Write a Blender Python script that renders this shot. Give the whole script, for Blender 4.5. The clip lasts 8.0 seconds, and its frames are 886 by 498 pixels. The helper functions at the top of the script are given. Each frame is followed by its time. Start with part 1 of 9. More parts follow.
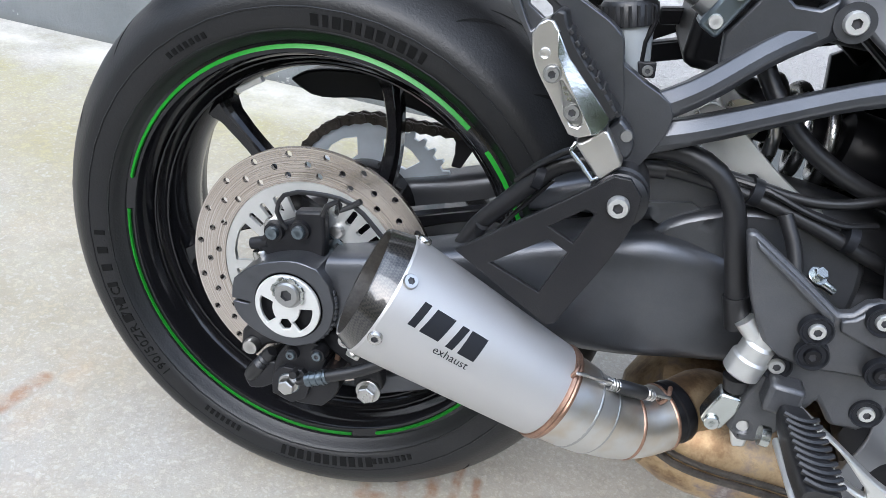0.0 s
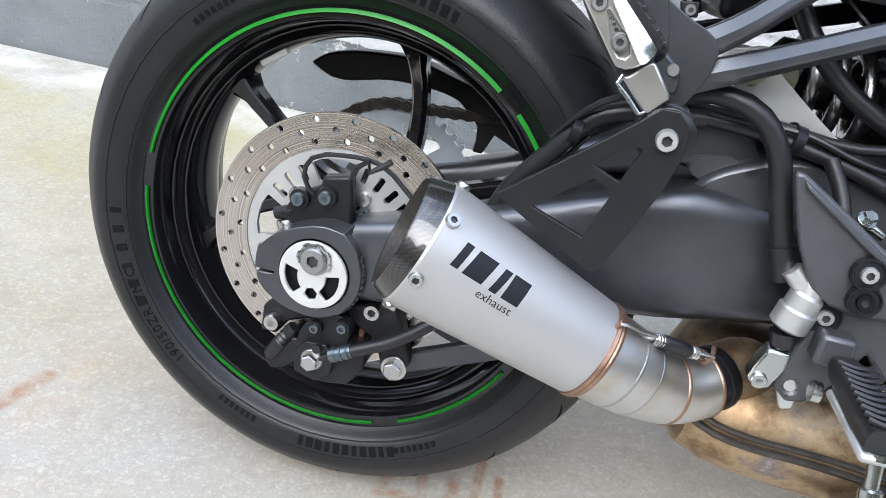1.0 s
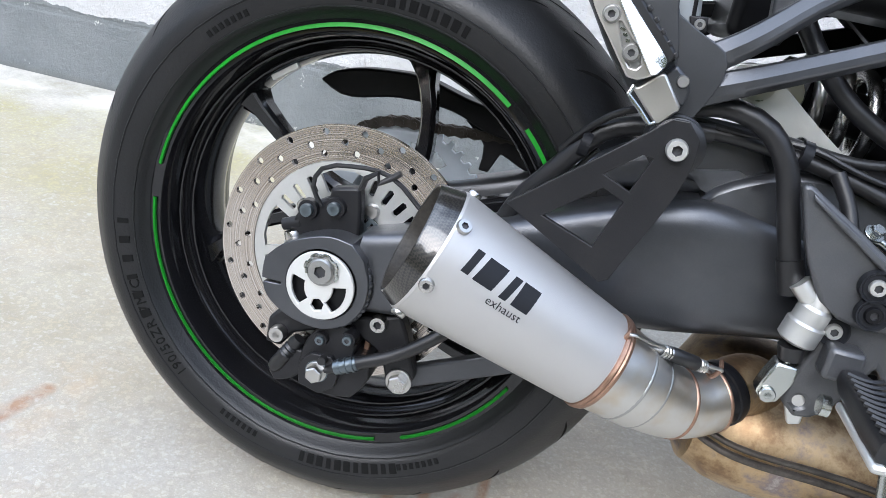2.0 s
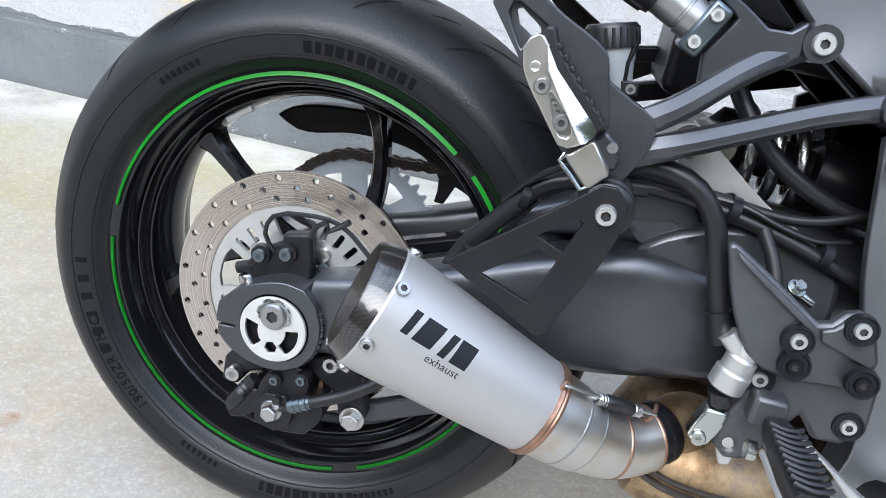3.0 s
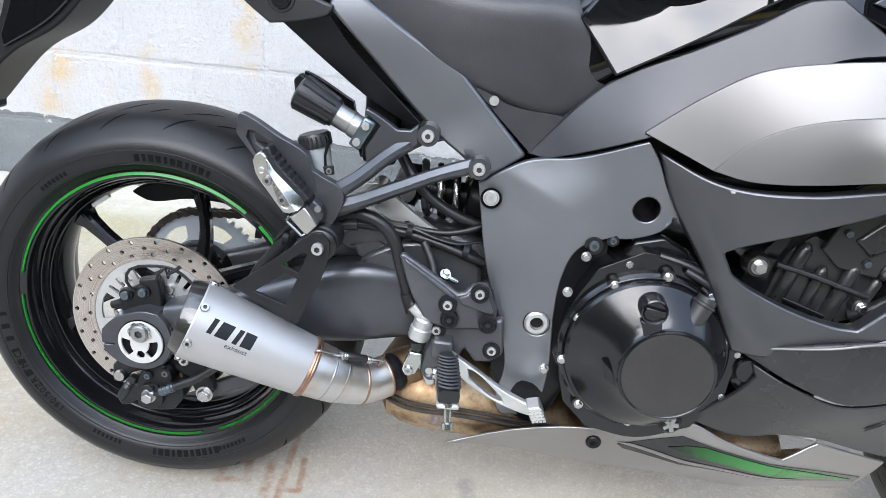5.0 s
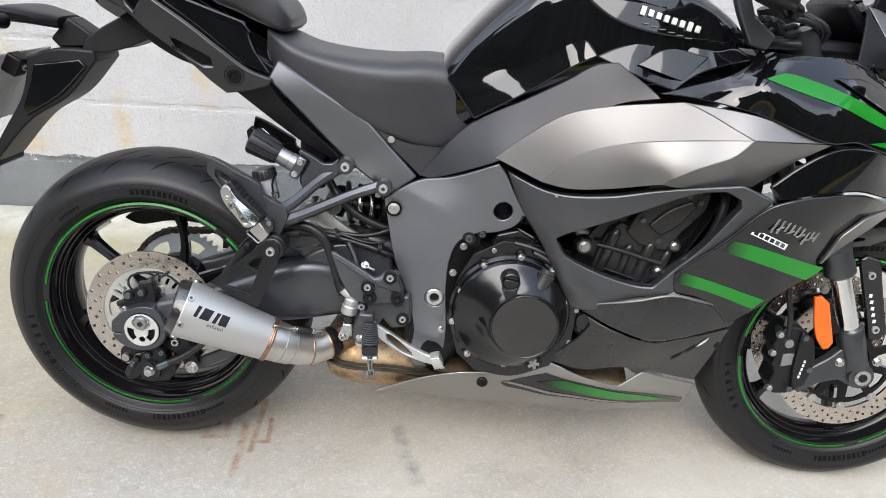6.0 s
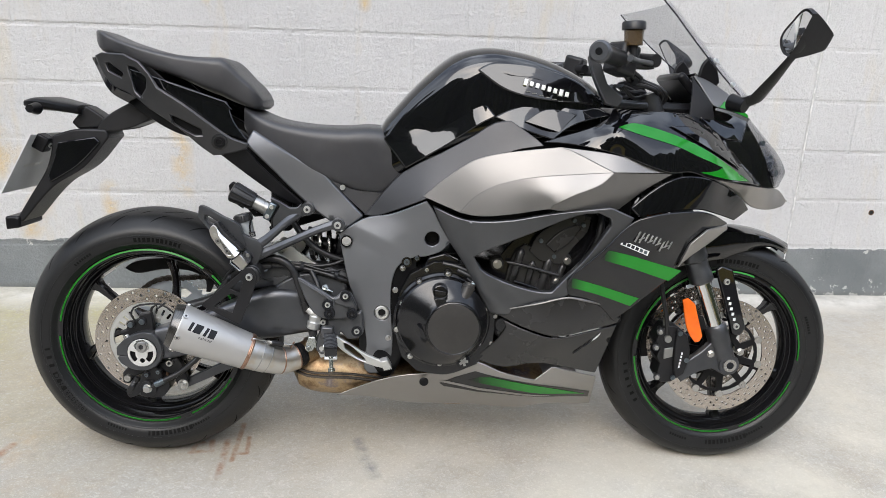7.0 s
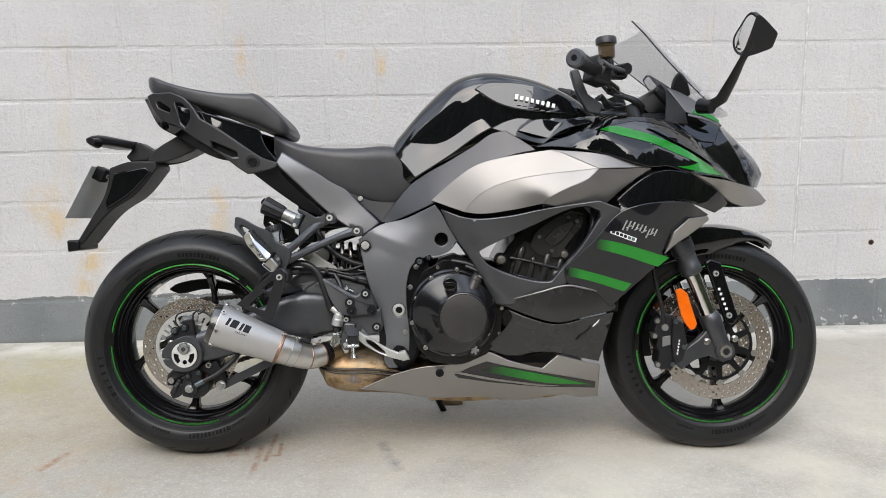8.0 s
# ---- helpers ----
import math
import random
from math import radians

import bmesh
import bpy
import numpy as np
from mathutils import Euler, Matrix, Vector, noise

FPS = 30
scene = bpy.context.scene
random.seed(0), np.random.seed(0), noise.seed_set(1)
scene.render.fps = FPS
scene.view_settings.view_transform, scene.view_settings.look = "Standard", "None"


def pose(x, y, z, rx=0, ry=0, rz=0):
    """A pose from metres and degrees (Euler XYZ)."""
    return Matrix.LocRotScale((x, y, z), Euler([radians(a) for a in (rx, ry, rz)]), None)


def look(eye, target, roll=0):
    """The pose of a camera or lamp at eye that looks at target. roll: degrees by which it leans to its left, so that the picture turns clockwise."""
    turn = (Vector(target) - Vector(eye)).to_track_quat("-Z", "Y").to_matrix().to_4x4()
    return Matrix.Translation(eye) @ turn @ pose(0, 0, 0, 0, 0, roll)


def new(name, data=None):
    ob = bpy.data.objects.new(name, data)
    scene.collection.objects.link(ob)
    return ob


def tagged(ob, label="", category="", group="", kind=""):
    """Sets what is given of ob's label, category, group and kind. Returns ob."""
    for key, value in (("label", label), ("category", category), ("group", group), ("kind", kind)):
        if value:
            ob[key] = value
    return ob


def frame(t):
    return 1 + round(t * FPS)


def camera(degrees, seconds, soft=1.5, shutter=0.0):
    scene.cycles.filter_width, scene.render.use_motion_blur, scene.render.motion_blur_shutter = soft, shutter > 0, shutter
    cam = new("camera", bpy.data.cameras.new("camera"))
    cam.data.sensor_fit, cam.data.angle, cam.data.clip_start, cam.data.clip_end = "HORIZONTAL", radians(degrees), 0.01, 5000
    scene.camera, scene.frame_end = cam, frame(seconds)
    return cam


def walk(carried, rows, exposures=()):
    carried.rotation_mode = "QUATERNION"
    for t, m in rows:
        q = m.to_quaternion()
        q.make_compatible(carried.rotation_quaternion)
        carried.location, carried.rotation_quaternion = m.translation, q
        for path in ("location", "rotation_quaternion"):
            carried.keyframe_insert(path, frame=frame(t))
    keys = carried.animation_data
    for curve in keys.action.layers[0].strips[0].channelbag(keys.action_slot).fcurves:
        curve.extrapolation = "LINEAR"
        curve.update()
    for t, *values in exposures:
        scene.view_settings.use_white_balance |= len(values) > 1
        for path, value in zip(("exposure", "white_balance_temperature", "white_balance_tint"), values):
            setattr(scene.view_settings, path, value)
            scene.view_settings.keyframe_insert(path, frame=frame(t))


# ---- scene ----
cam = camera(59.8, 8.0, soft=0.5)
PATH = [
    (0, (0.204, -0.681, 0.769), (0.01, 0.998, -0.302), 9.7),
    (0.5, (0.184, -0.7, 0.728), (-0.008, 1.016, -0.28), 9.5),
    (1, (0.183, -0.714, 0.681), (-0.014, 1.041, -0.256), 9.7),
    (1.2, (0.176, -0.724, 0.659), (-0.026, 1.048, -0.246), 9.8),
    (2.5, (0.183, -0.726, 0.674), (-0.015, 1.071, -0.181), 10.9),
    (3, (0.198, -0.716, 0.728), (0.043, 1.069, -0.161), 10.8),
    (3.5, (0.209, -0.719, 0.79), (0.11, 1.056, -0.127), 10.3),
    (4, (0.233, -0.768, 0.831), (0.183, 1.003, -0.097), 8.9),
    (4.5, (0.317, -0.882, 0.883), (0.314, 0.899, -0.026), 7.4),
    (4.7, (0.358, -0.946, 0.914), (0.369, 0.841, 0.015), 6.7),
    (5.8, (0.471, -1.333, 1.111), (0.566, 0.458, 0.224), 4.3),
    (6, (0.484, -1.411, 1.138), (0.608, 0.383, 0.262), 4.0),
    (6.5, (0.529, -1.633, 1.177), (0.707, 0.194, 0.384), 3.2),
    (7, (0.512, -1.833, 1.116), (0.724, 0.061, 0.509), 2.2),
    (7.5, (0.531, -1.998, 1.007), (0.724, -0.058, 0.564), 0.5),
    (8, (0.549, -2.099, 0.897), (0.68, -0.13, 0.571), -0.9),
]
walk(cam, [(t, look(eye, target, roll)) for t, eye, target, roll in PATH],
     exposures=[(0, 1.22, 5750, 10), (1.2, 1.32, 5800, 10), (3.0, 1.26, 5700, 10), (4.7, 1.36, 5700, 10), (5.8, 1.06, 6150, 10), (6.6, 0.90, 6250, 10), (8, 0.72, 6350, 10)])

# ---- light: bright overcast day, open sky over the yard ----
world = bpy.data.worlds.new("sky")
scene.world = world
world.use_nodes = True
wn = world.node_tree.nodes
sky = wn.new("ShaderNodeTexSky")
sky.sky_type = "NISHITA"
sky.sun_disc = False
SUN_UP, SUN_ROUND = 40.0, 198.0
sky.sun_elevation, sky.sun_rotation = radians(SUN_UP), radians(SUN_ROUND)
sky.air_density, sky.dust_density, sky.ozone_density = 1.0, 3.0, 1.0
# thin cloud: the blue is washed towards white, with soft darker patches
wtc = wn.new("ShaderNodeTexCoord")
wno = wn.new("ShaderNodeTexNoise")
wno.inputs["Scale"].default_value, wno.inputs["Detail"].default_value = 2.2, 6.0
wramp = wn.new("ShaderNodeValToRGB")
wramp.color_ramp.elements[0].position, wramp.color_ramp.elements[1].position = 0.45, 0.62
wramp.color_ramp.elements[0].color, wramp.color_ramp.elements[1].color = (0.22, 0.22, 0.22, 1), (1, 1, 1, 1)
wmix = wn.new("ShaderNodeMix")
wmix.data_type = "RGBA"
wl = world.node_tree.links
wl.new(wtc.outputs["Generated"], wno.inputs["Vector"])
wl.new(wno.outputs["Fac"], wramp.inputs["Fac"])
wl.new(wramp.outputs["Color"], wmix.inputs["Factor"])
wl.new(sky.outputs["Color"], wmix.inputs["A"])
# the cloud is brighter overhead than near the horizon
wsep = wn.new("ShaderNodeSeparateXYZ")
wl.new(wtc.outputs["Generated"], wsep.inputs[0])
wz = wn.new("ShaderNodeMapRange")
wz.inputs["From Min"].default_value, wz.inputs["From Max"].default_value = 0.0, 0.9
wz.inputs["To Min"].default_value, wz.inputs["To Max"].default_value = 0.78, 1.40
wl.new(wsep.outputs["Z"], wz.inputs["Value"])
wcl = wn.new("ShaderNodeMix")
wcl.data_type, wcl.blend_type = "RGBA", "MULTIPLY"
wcl.inputs["Factor"].default_value = 1.0
wcl.inputs["A"].default_value = (7.9, 8.4, 9.2, 1)
wl.new(wz.outputs["Result"], wcl.inputs["B"])
wl.new(wcl.outputs["Result"], wmix.inputs["B"])
wl.new(wmix.outputs["Result"], wn["Background"].inputs["Color"])
wn["Background"].inputs["Strength"].default_value = 0.15

sun = new("sun", bpy.data.lights.new("sun", "SUN"))
sun.data.energy, sun.data.angle, sun.data.color = 1.5, radians(50), (1.0, 0.93, 0.84)
sun.matrix_world = look((-1.4, -6.0, 5.6), (0.6, 0, 0.3))


# ---- node materials ----
def nodes_of(name):
    m = bpy.data.materials.new(name)
    m.use_nodes = True
    return m, m.node_tree.nodes, m.node_tree.links, m.node_tree.nodes["Principled BSDF"]


def noise_node(n, l, scale, detail=5.0, rough=0.55, source="Object", stretch=None):
    c = n.new("ShaderNodeTexCoord")
    out = c.outputs["Object"]
    if source == "World":
        out = n.new("ShaderNodeNewGeometry").outputs["Position"]
    if stretch:
        mp = n.new("ShaderNodeMapping")
        mp.inputs["Scale"].default_value = stretch
        l.new(out, mp.inputs["Vector"])
        out = mp.outputs["Vector"]
    t = n.new("ShaderNodeTexNoise")
    t.inputs["Scale"].default_value, t.inputs["Detail"].default_value, t.inputs["Roughness"].default_value = scale, detail, rough
    l.new(out, t.inputs["Vector"])
    return t.outputs["Fac"]


def ramp(n, l, fac, lo, hi, a=(0, 0, 0, 1), b=(1, 1, 1, 1)):
    r = n.new("ShaderNodeValToRGB")
    r.color_ramp.elements[0].position, r.color_ramp.elements[1].position = lo, hi
    r.color_ramp.elements[0].color, r.color_ramp.elements[1].color = a, b
    l.new(fac, r.inputs["Fac"])
    return r.outputs["Color"]


def mixed(n, l, fac, a, b, mode="MIX"):
    x = n.new("ShaderNodeMix")
    x.data_type, x.blend_type = "RGBA", mode
    for sock, v in ((x.inputs["Factor"], fac), (x.inputs["A"], a), (x.inputs["B"], b)):
        if isinstance(v, (int, float)):
            sock.default_value = v
        elif isinstance(v, tuple):
            sock.default_value = v if len(v) == 4 else (*v, 1)
        else:
            l.new(v, sock)
    return x.outputs["Result"]


def calc(n, l, op, a, b=0.0, clamp=False):
    x = n.new("ShaderNodeMath")
    x.operation, x.use_clamp = op, clamp
    for sock, v in ((x.inputs[0], a), (x.inputs[1], b)):
        if isinstance(v, (int, float)):
            sock.default_value = v
        else:
            l.new(v, sock)
    return x.outputs["Value"]


def bump(n, l, p, height, strength, distance=0.001):
    b = n.new("ShaderNodeBump")
    b.inputs["Strength"].default_value, b.inputs["Distance"].default_value = strength, distance
    l.new(height, b.inputs["Height"])
    l.new(b.outputs["Normal"], p.inputs["Normal"])


def paint(name, color, rough=0.4, metal=0.0, vary=0.12, scale=9.0, grain=350.0, relief=0.15, dust=0.0, coat=0.0, stretch=None, rvary=0.12, spec=0.5, fine_scratch=0.0):
    """A surface with large, soft variation, fine grain and, where asked, light dust."""
    m, n, l, p = nodes_of(name)
    big = noise_node(n, l, scale, 6.0)
    fine = noise_node(n, l, grain, 2.0, stretch=stretch)
    dark = tuple(c * (1 - vary) for c in color)
    light = tuple(min(1, c * (1 + vary)) for c in color)
    col = mixed(n, l, ramp(n, l, big, 0.3, 0.7), dark, light)
    col = mixed(n, l, calc(n, l, "MULTIPLY", fine, vary), col, tuple(c * 0.5 for c in color))
    if dust:
        d = ramp(n, l, noise_node(n, l, scale * 3.1, 8.0, 0.7), 0.48, 0.78)
        col = mixed(n, l, calc(n, l, "MULTIPLY", d, dust), col, (0.42, 0.39, 0.34))
    l.new(col, p.inputs["Base Color"])
    r = calc(n, l, "MULTIPLY_ADD", big, rvary)
    n[-1].inputs[2].default_value = max(0.02, rough - rvary * 0.5)
    l.new(r, p.inputs["Roughness"])
    p.inputs["Metallic"].default_value = metal
    p.inputs["Specular IOR Level"].default_value = spec
    p.inputs["Coat Weight"].default_value = coat
    p.inputs["Coat Roughness"].default_value = 0.04
    if fine_scratch:
        sc = ramp(n, l, noise_node(n, l, 90.0, 5.0, 0.7, stretch=(1.0, 1.0, 0.12)), 0.60, 0.78)
        sr = calc(n, l, "ADD", r, calc(n, l, "MULTIPLY", sc, fine_scratch))
        l.new(sr, p.inputs["Roughness"])
    if relief:
        bump(n, l, p, fine, relief, 0.0006)
    return m


# dark tone that paints the shade inside bolt sockets
SOCKET_SHADE = paint("socket_shade", (0.08, 0.08, 0.085), 0.6, 0.6)


# ---- mesh helpers ----
def part(name, bm, material, parent=None, label="", smooth=38, bevel=0.0):
    me = bpy.data.meshes.new(name)
    bmesh.ops.recalc_face_normals(bm, faces=bm.faces)
    bm.to_mesh(me)
    bm.free()
    for m in material if isinstance(material, (list, tuple)) else [material]:
        me.materials.append(m)
    if smooth:
        me.shade_smooth()
        me.set_sharp_from_angle(angle=radians(smooth))
    ob = new(name, me)
    if parent is not None:
        ob.parent = parent
    if label:
        ob["label"] = label
    if bevel:
        b = ob.modifiers.new("edges", "BEVEL")
        b.width, b.segments, b.limit_method, b.angle_limit = bevel, 2, "ANGLE", radians(42)
        b.harden_normals = False
    return ob


def smooth_loop(pts, step, closed=True, corner=50):
    """Curve through pts with corners kept where the line turns by more than `corner` degrees, resampled at about `step`."""
    pts = [Vector(p) for p in pts]
    k = len(pts)
    out = []

    def sharp(i):
        if not closed and i in (0, k - 1):
            return True
        a, b = pts[i] - pts[i - 1], pts[(i + 1) % k] - pts[i]
        return a.length < 1e-9 or b.length < 1e-9 or a.angle(b) > radians(corner)

    tang = []
    for i in range(k):
        if sharp(i):
            tang.append(None)
        else:
            a, b = pts[i] - pts[i - 1], pts[(i + 1) % k] - pts[i]
            tang.append((a.normalized() + b.normalized()).normalized())
    for i in range(k if closed else k - 1):
        a, b = pts[i], pts[(i + 1) % k]
        d = (b - a).length
        n = max(1, round(d / step))
        ta = tang[i] if tang[i] is not None else (b - a).normalized()
        tb = tang[(i + 1) % k] if tang[(i + 1) % k] is not None else (b - a).normalized()
        for j in range(n):
            s = j / n
            h = (2 * s**3 - 3 * s**2 + 1, s**3 - 2 * s**2 + s, -2 * s**3 + 3 * s**2, s**3 - s**2)
            out.append(a * h[0] + ta * d * h[1] + b * h[2] + tb * d * h[3])
    if not closed:
        out.append(pts[-1])
    return out


def inside(x, z, loop):
    hit = False
    k = len(loop)
    for i in range(k):
        (x1, z1), (x2, z2) = loop[i], loop[(i + 1) % k]
        if (z1 > z) != (z2 > z) and x < (x2 - x1) * (z - z1) / (z2 - z1) + x1:
            hit = not hit
    return hit


def filled(loops, step=0.0):
    """Triangles that fill the first loop and leave out the others; with a step, also inner points on a grid."""
    from mathutils.geometry import delaunay_2d_cdt
    verts, edges = [], []
    for lp in loops:
        o = len(verts)
        verts += [Vector(p) for p in lp]
        edges += [(o + i, o + (i + 1) % len(lp)) for i in range(len(lp))]
    if step:
        xs, zs = [p[0] for p in loops[0]], [p[1] for p in loops[0]]
        rim = np.array([(p[0], p[1]) for lp in loops for p in lp])
        row = 0
        z = min(zs)
        while z < max(zs):
            x = min(xs) + (row % 2) * step / 2
            while x < max(xs):
                if inside(x, z, loops[0]) and not any(inside(x, z, h) for h in loops[1:]):
                    if ((rim - (x, z)) ** 2).sum(1).min() > (0.55 * step) ** 2:
                        verts.append(Vector((x, z)))
                x += step
            z += step * 0.87
            row += 1
    v, e, f = delaunay_2d_cdt(verts, edges, [], 0, 1e-7)[:3]
    keep = []
    for t in f:
        cx, cz = sum(v[i][0] for i in t) / 3, sum(v[i][1] for i in t) / 3
        if inside(cx, cz, loops[0]) and not any(inside(cx, cz, h) for h in loops[1:]):
            keep.append(t)
    return v, keep


def surface(controls):
    """Smooth half-width y over (x, z) through the given (x, z, y)."""
    c = np.array([p[:2] for p in controls], float)
    y = np.array([p[2] for p in controls], float)
    k = len(c)

    def phi(d):
        return np.where(d > 1e-12, d * d * np.log(d + 1e-12), 0)

    d = np.sqrt(((c[:, None] - c[None]) ** 2).sum(2))
    a = np.zeros((k + 3, k + 3))
    a[:k, :k] = phi(d) + np.eye(k) * 1e-5
    a[:k, k:] = np.c_[np.ones(k), c]
    a[k:, :k] = a[:k, k:].T
    w = np.linalg.solve(a, np.r_[y, 0, 0, 0])

    def f(x, z):
        r = np.sqrt((c[:, 0] - x) ** 2 + (c[:, 1] - z) ** 2)
        return float(w[:k] @ phi(r) + w[k] + w[k + 1] * x + w[k + 2] * z)
    return f


def sheet(loops, yf, thick=0.004, step=0.014, lift=0.0, side=-1):
    """bmesh of a panel: the filled loops laid on the half-width yf(x, z), with thickness inwards. side -1: the machine's right."""
    v, tri = filled(loops, step)
    bm = bmesh.new()
    top = [bm.verts.new((p[0], side * (yf(p[0], p[1]) + lift), p[1])) for p in v]
    bot = [bm.verts.new((p[0], side * (yf(p[0], p[1]) + lift - thick), p[1])) for p in v]
    count = {}
    for t in tri:
        bm.faces.new([top[i] for i in t])
        bm.faces.new([bot[i] for i in reversed(t)])
        for i in range(3):
            a, b = t[i], t[(i + 1) % 3]
            count[(a, b)] = count.get((a, b), 0) + 1
    for (a, b) in count:
        if (b, a) not in count:
            bm.faces.new((top[b], top[a], bot[a], bot[b]))
    for vv in [q for q in bm.verts if not q.link_faces]:
        bm.verts.remove(vv)
    return bm


def xz(ps):
    return [(p[0], p[1]) for p in ps]


def panel(name, outline, material, parent, label="", extra=(), yf=None, holes=(), thick=0.005, step=0.014, lift=0.0, sides=(-1, 1), corner=50, bevel=0.0018):
    """Body panel from an outline of (x, z, y), mirrored to both sides. Returns its half-width function."""
    yf = yf or surface(list(outline) + list(extra))
    loops = [smooth_loop(xz(lp), step, True, corner) for lp in (outline, *holes)]
    for s in sides:
        part(name, sheet(loops, yf, thick, step, lift, s), material, parent, label, 40, bevel)
    return yf


def plate(outline, y0, y1, holes=(), step=0.01, corner=30):
    """bmesh of a flat plate between y0 and y1 with an outline and holes in (x, z)."""
    loops = [smooth_loop(lp, step, True, corner) for lp in (outline, *holes)]
    return sheet(loops, lambda x, z: max(y0, y1), abs(y1 - y0), 0.0, 0.0, 1)


def circle(cx, cz, r, k=20, a0=0.0):
    return [(cx + r * math.cos(a0 + math.tau * i / k), cz + r * math.sin(a0 + math.tau * i / k)) for i in range(k)]


def lathe(profile, segs=64, axis="y", closed=False, bm=None, at=(0, 0, 0), caps=True):
    """Surface of revolution of (radius, along) pairs round an axis through `at`."""
    bm = bm or bmesh.new()
    rings = []
    for r, a in profile:
        ring = []
        for i in range(segs):
            t = math.tau * i / segs
            c, s = r * math.cos(t), r * math.sin(t)
            p = {"y": (c, a, s), "x": (a, c, s), "z": (c, s, a)}[axis]
            ring.append(bm.verts.new((p[0] + at[0], p[1] + at[1], p[2] + at[2])))
        rings.append(ring)
    pairs = list(zip(rings, rings[1:])) + ([(rings[-1], rings[0])] if closed else [])
    for a, b in pairs:
        for i in range(segs):
            j = (i + 1) % segs
            bm.faces.new((a[i], a[j], b[j], b[i]))
    if not closed and caps:
        for ring, r in ((rings[0], profile[0][0]), (rings[-1], profile[-1][0])):
            if r > 1e-4:
                bm.faces.new(ring)
    return bm


def aim(bm, start, way, about=(0, 0, 0), verts=None):
    """Turns what was built along +y at `about` so that +y points along way, and moves it to start."""
    q = Vector((0, 1, 0)).rotation_difference(Vector(way).normalized()).to_matrix().to_4x4()
    m = Matrix.Translation(start) @ q @ Matrix.Translation(-Vector(about))
    bmesh.ops.transform(bm, matrix=m, verts=verts or bm.verts)
    return bm


def rod(a, b, r, r2=None, segs=20, profile=None):
    """Round bar from a to b; profile: (radius, share of the length) pairs."""
    a, b = Vector(a), Vector(b)
    d = (b - a).length
    pr = [(rr, s * d) for rr, s in profile] if profile else [(r, 0), (r2 or r, d)]
    return aim(lathe(pr, segs), a, b - a)


def tube(points, r, segs=12, step=0.012, bm=None, caps=True):
    """Hose or pipe along a smooth line. r: one radius, or one for each point."""
    pts = smooth_loop(points, step, False, 179)
    rs = [r] * len(pts)
    if isinstance(r, (list, tuple)):
        cum = [0]
        for a, b in zip(points, points[1:]):
            cum.append(cum[-1] + (Vector(b) - Vector(a)).length)
        s, rs = 0, []
        tot = sum((b - a).length for a, b in zip(pts, pts[1:]))
        for i, p in enumerate(pts):
            if i:
                s += (p - pts[i - 1]).length
            rs.append(float(np.interp(s / tot * cum[-1], cum, r)))
    bm = bm or bmesh.new()
    t0 = (pts[1] - pts[0]).normalized()
    n = t0.orthogonal().normalized()
    rings = []
    for i, p in enumerate(pts):
        t = (pts[min(i + 1, len(pts) - 1)] - pts[max(i - 1, 0)]).normalized()
        n = (n - t * n.dot(t)).normalized()
        b = t.cross(n)
        rings.append([bm.verts.new(p + (n * math.cos(math.tau * k / segs) + b * math.sin(math.tau * k / segs)) * rs[i]) for k in range(segs)])
    for a, c in zip(rings, rings[1:]):
        for k in range(segs):
            j = (k + 1) % segs
            bm.faces.new((a[k], a[j], c[j], c[k]))
    if caps:
        bm.faces.new(rings[0])
        bm.faces.new(rings[-1])
    return bm


def box(bm, lo, hi, m=None):
    g = bmesh.ops.create_cube(bm, size=1.0)["verts"]
    lo, hi = Vector(lo), Vector(hi)
    t = Matrix.Translation((lo + hi) / 2) @ Matrix.Diagonal((*(hi - lo), 1))
    bmesh.ops.transform(bm, matrix=(m @ t) if m else t, verts=g)
    return bm


def block(lo, hi, m=None):
    return box(bmesh.new(), lo, hi, m)


def loft(stations, ring):
    """Skin over rings: ring(station) gives a list of points, the same count each; ends are capped."""
    bm = bmesh.new()
    rings = [[bm.verts.new(p) for p in ring(s)] for s in stations]
    for a, b in zip(rings, rings[1:]):
        k = len(a)
        for i in range(k):
            j = (i + 1) % k
            bm.faces.new((a[i], a[j], b[j], b[i]))
    bm.faces.new(rings[0])
    bm.faces.new(rings[-1])
    return bm


def hump(x, w, zt, zb, sq=2.6, k=28, y=0.0, flat=1.0):
    """Cross-section of a seat or tank at x: half-width w, from zb up to zt, upper half rounded with exponent sq."""
    out = []
    for i in range(k):
        t = math.tau * i / k
        c, s = math.cos(t), math.sin(t)
        yy = math.copysign(abs(c) ** (2 / sq), c) * w
        e = sq if s > 0 else 5.0
        zz = math.copysign(abs(s) ** (2 / e), s)
        out.append((x, y + yy, (zt + zb) / 2 + zz * (zt - zb) / 2))
    return out


def lerp_rows(rows, n):
    """Rows of numbers resampled smoothly to n stations (first column runs)."""
    a = np.array(rows, float)
    xs = np.linspace(a[0, 0], a[-1, 0], n)
    out = [xs]
    for c in range(1, a.shape[1]):
        m = np.gradient(a[:, c], a[:, 0])
        i = np.clip(np.searchsorted(a[:, 0], xs) - 1, 0, len(a) - 2)
        h = a[i + 1, 0] - a[i, 0]
        s = (xs - a[i, 0]) / h
        out.append((2 * s**3 - 3 * s**2 + 1) * a[i, c] + (s**3 - 2 * s**2 + s) * h * m[i] + (-2 * s**3 + 3 * s**2) * a[i + 1, c] + (s**3 - s**2) * h * m[i + 1])
    return np.array(out).T


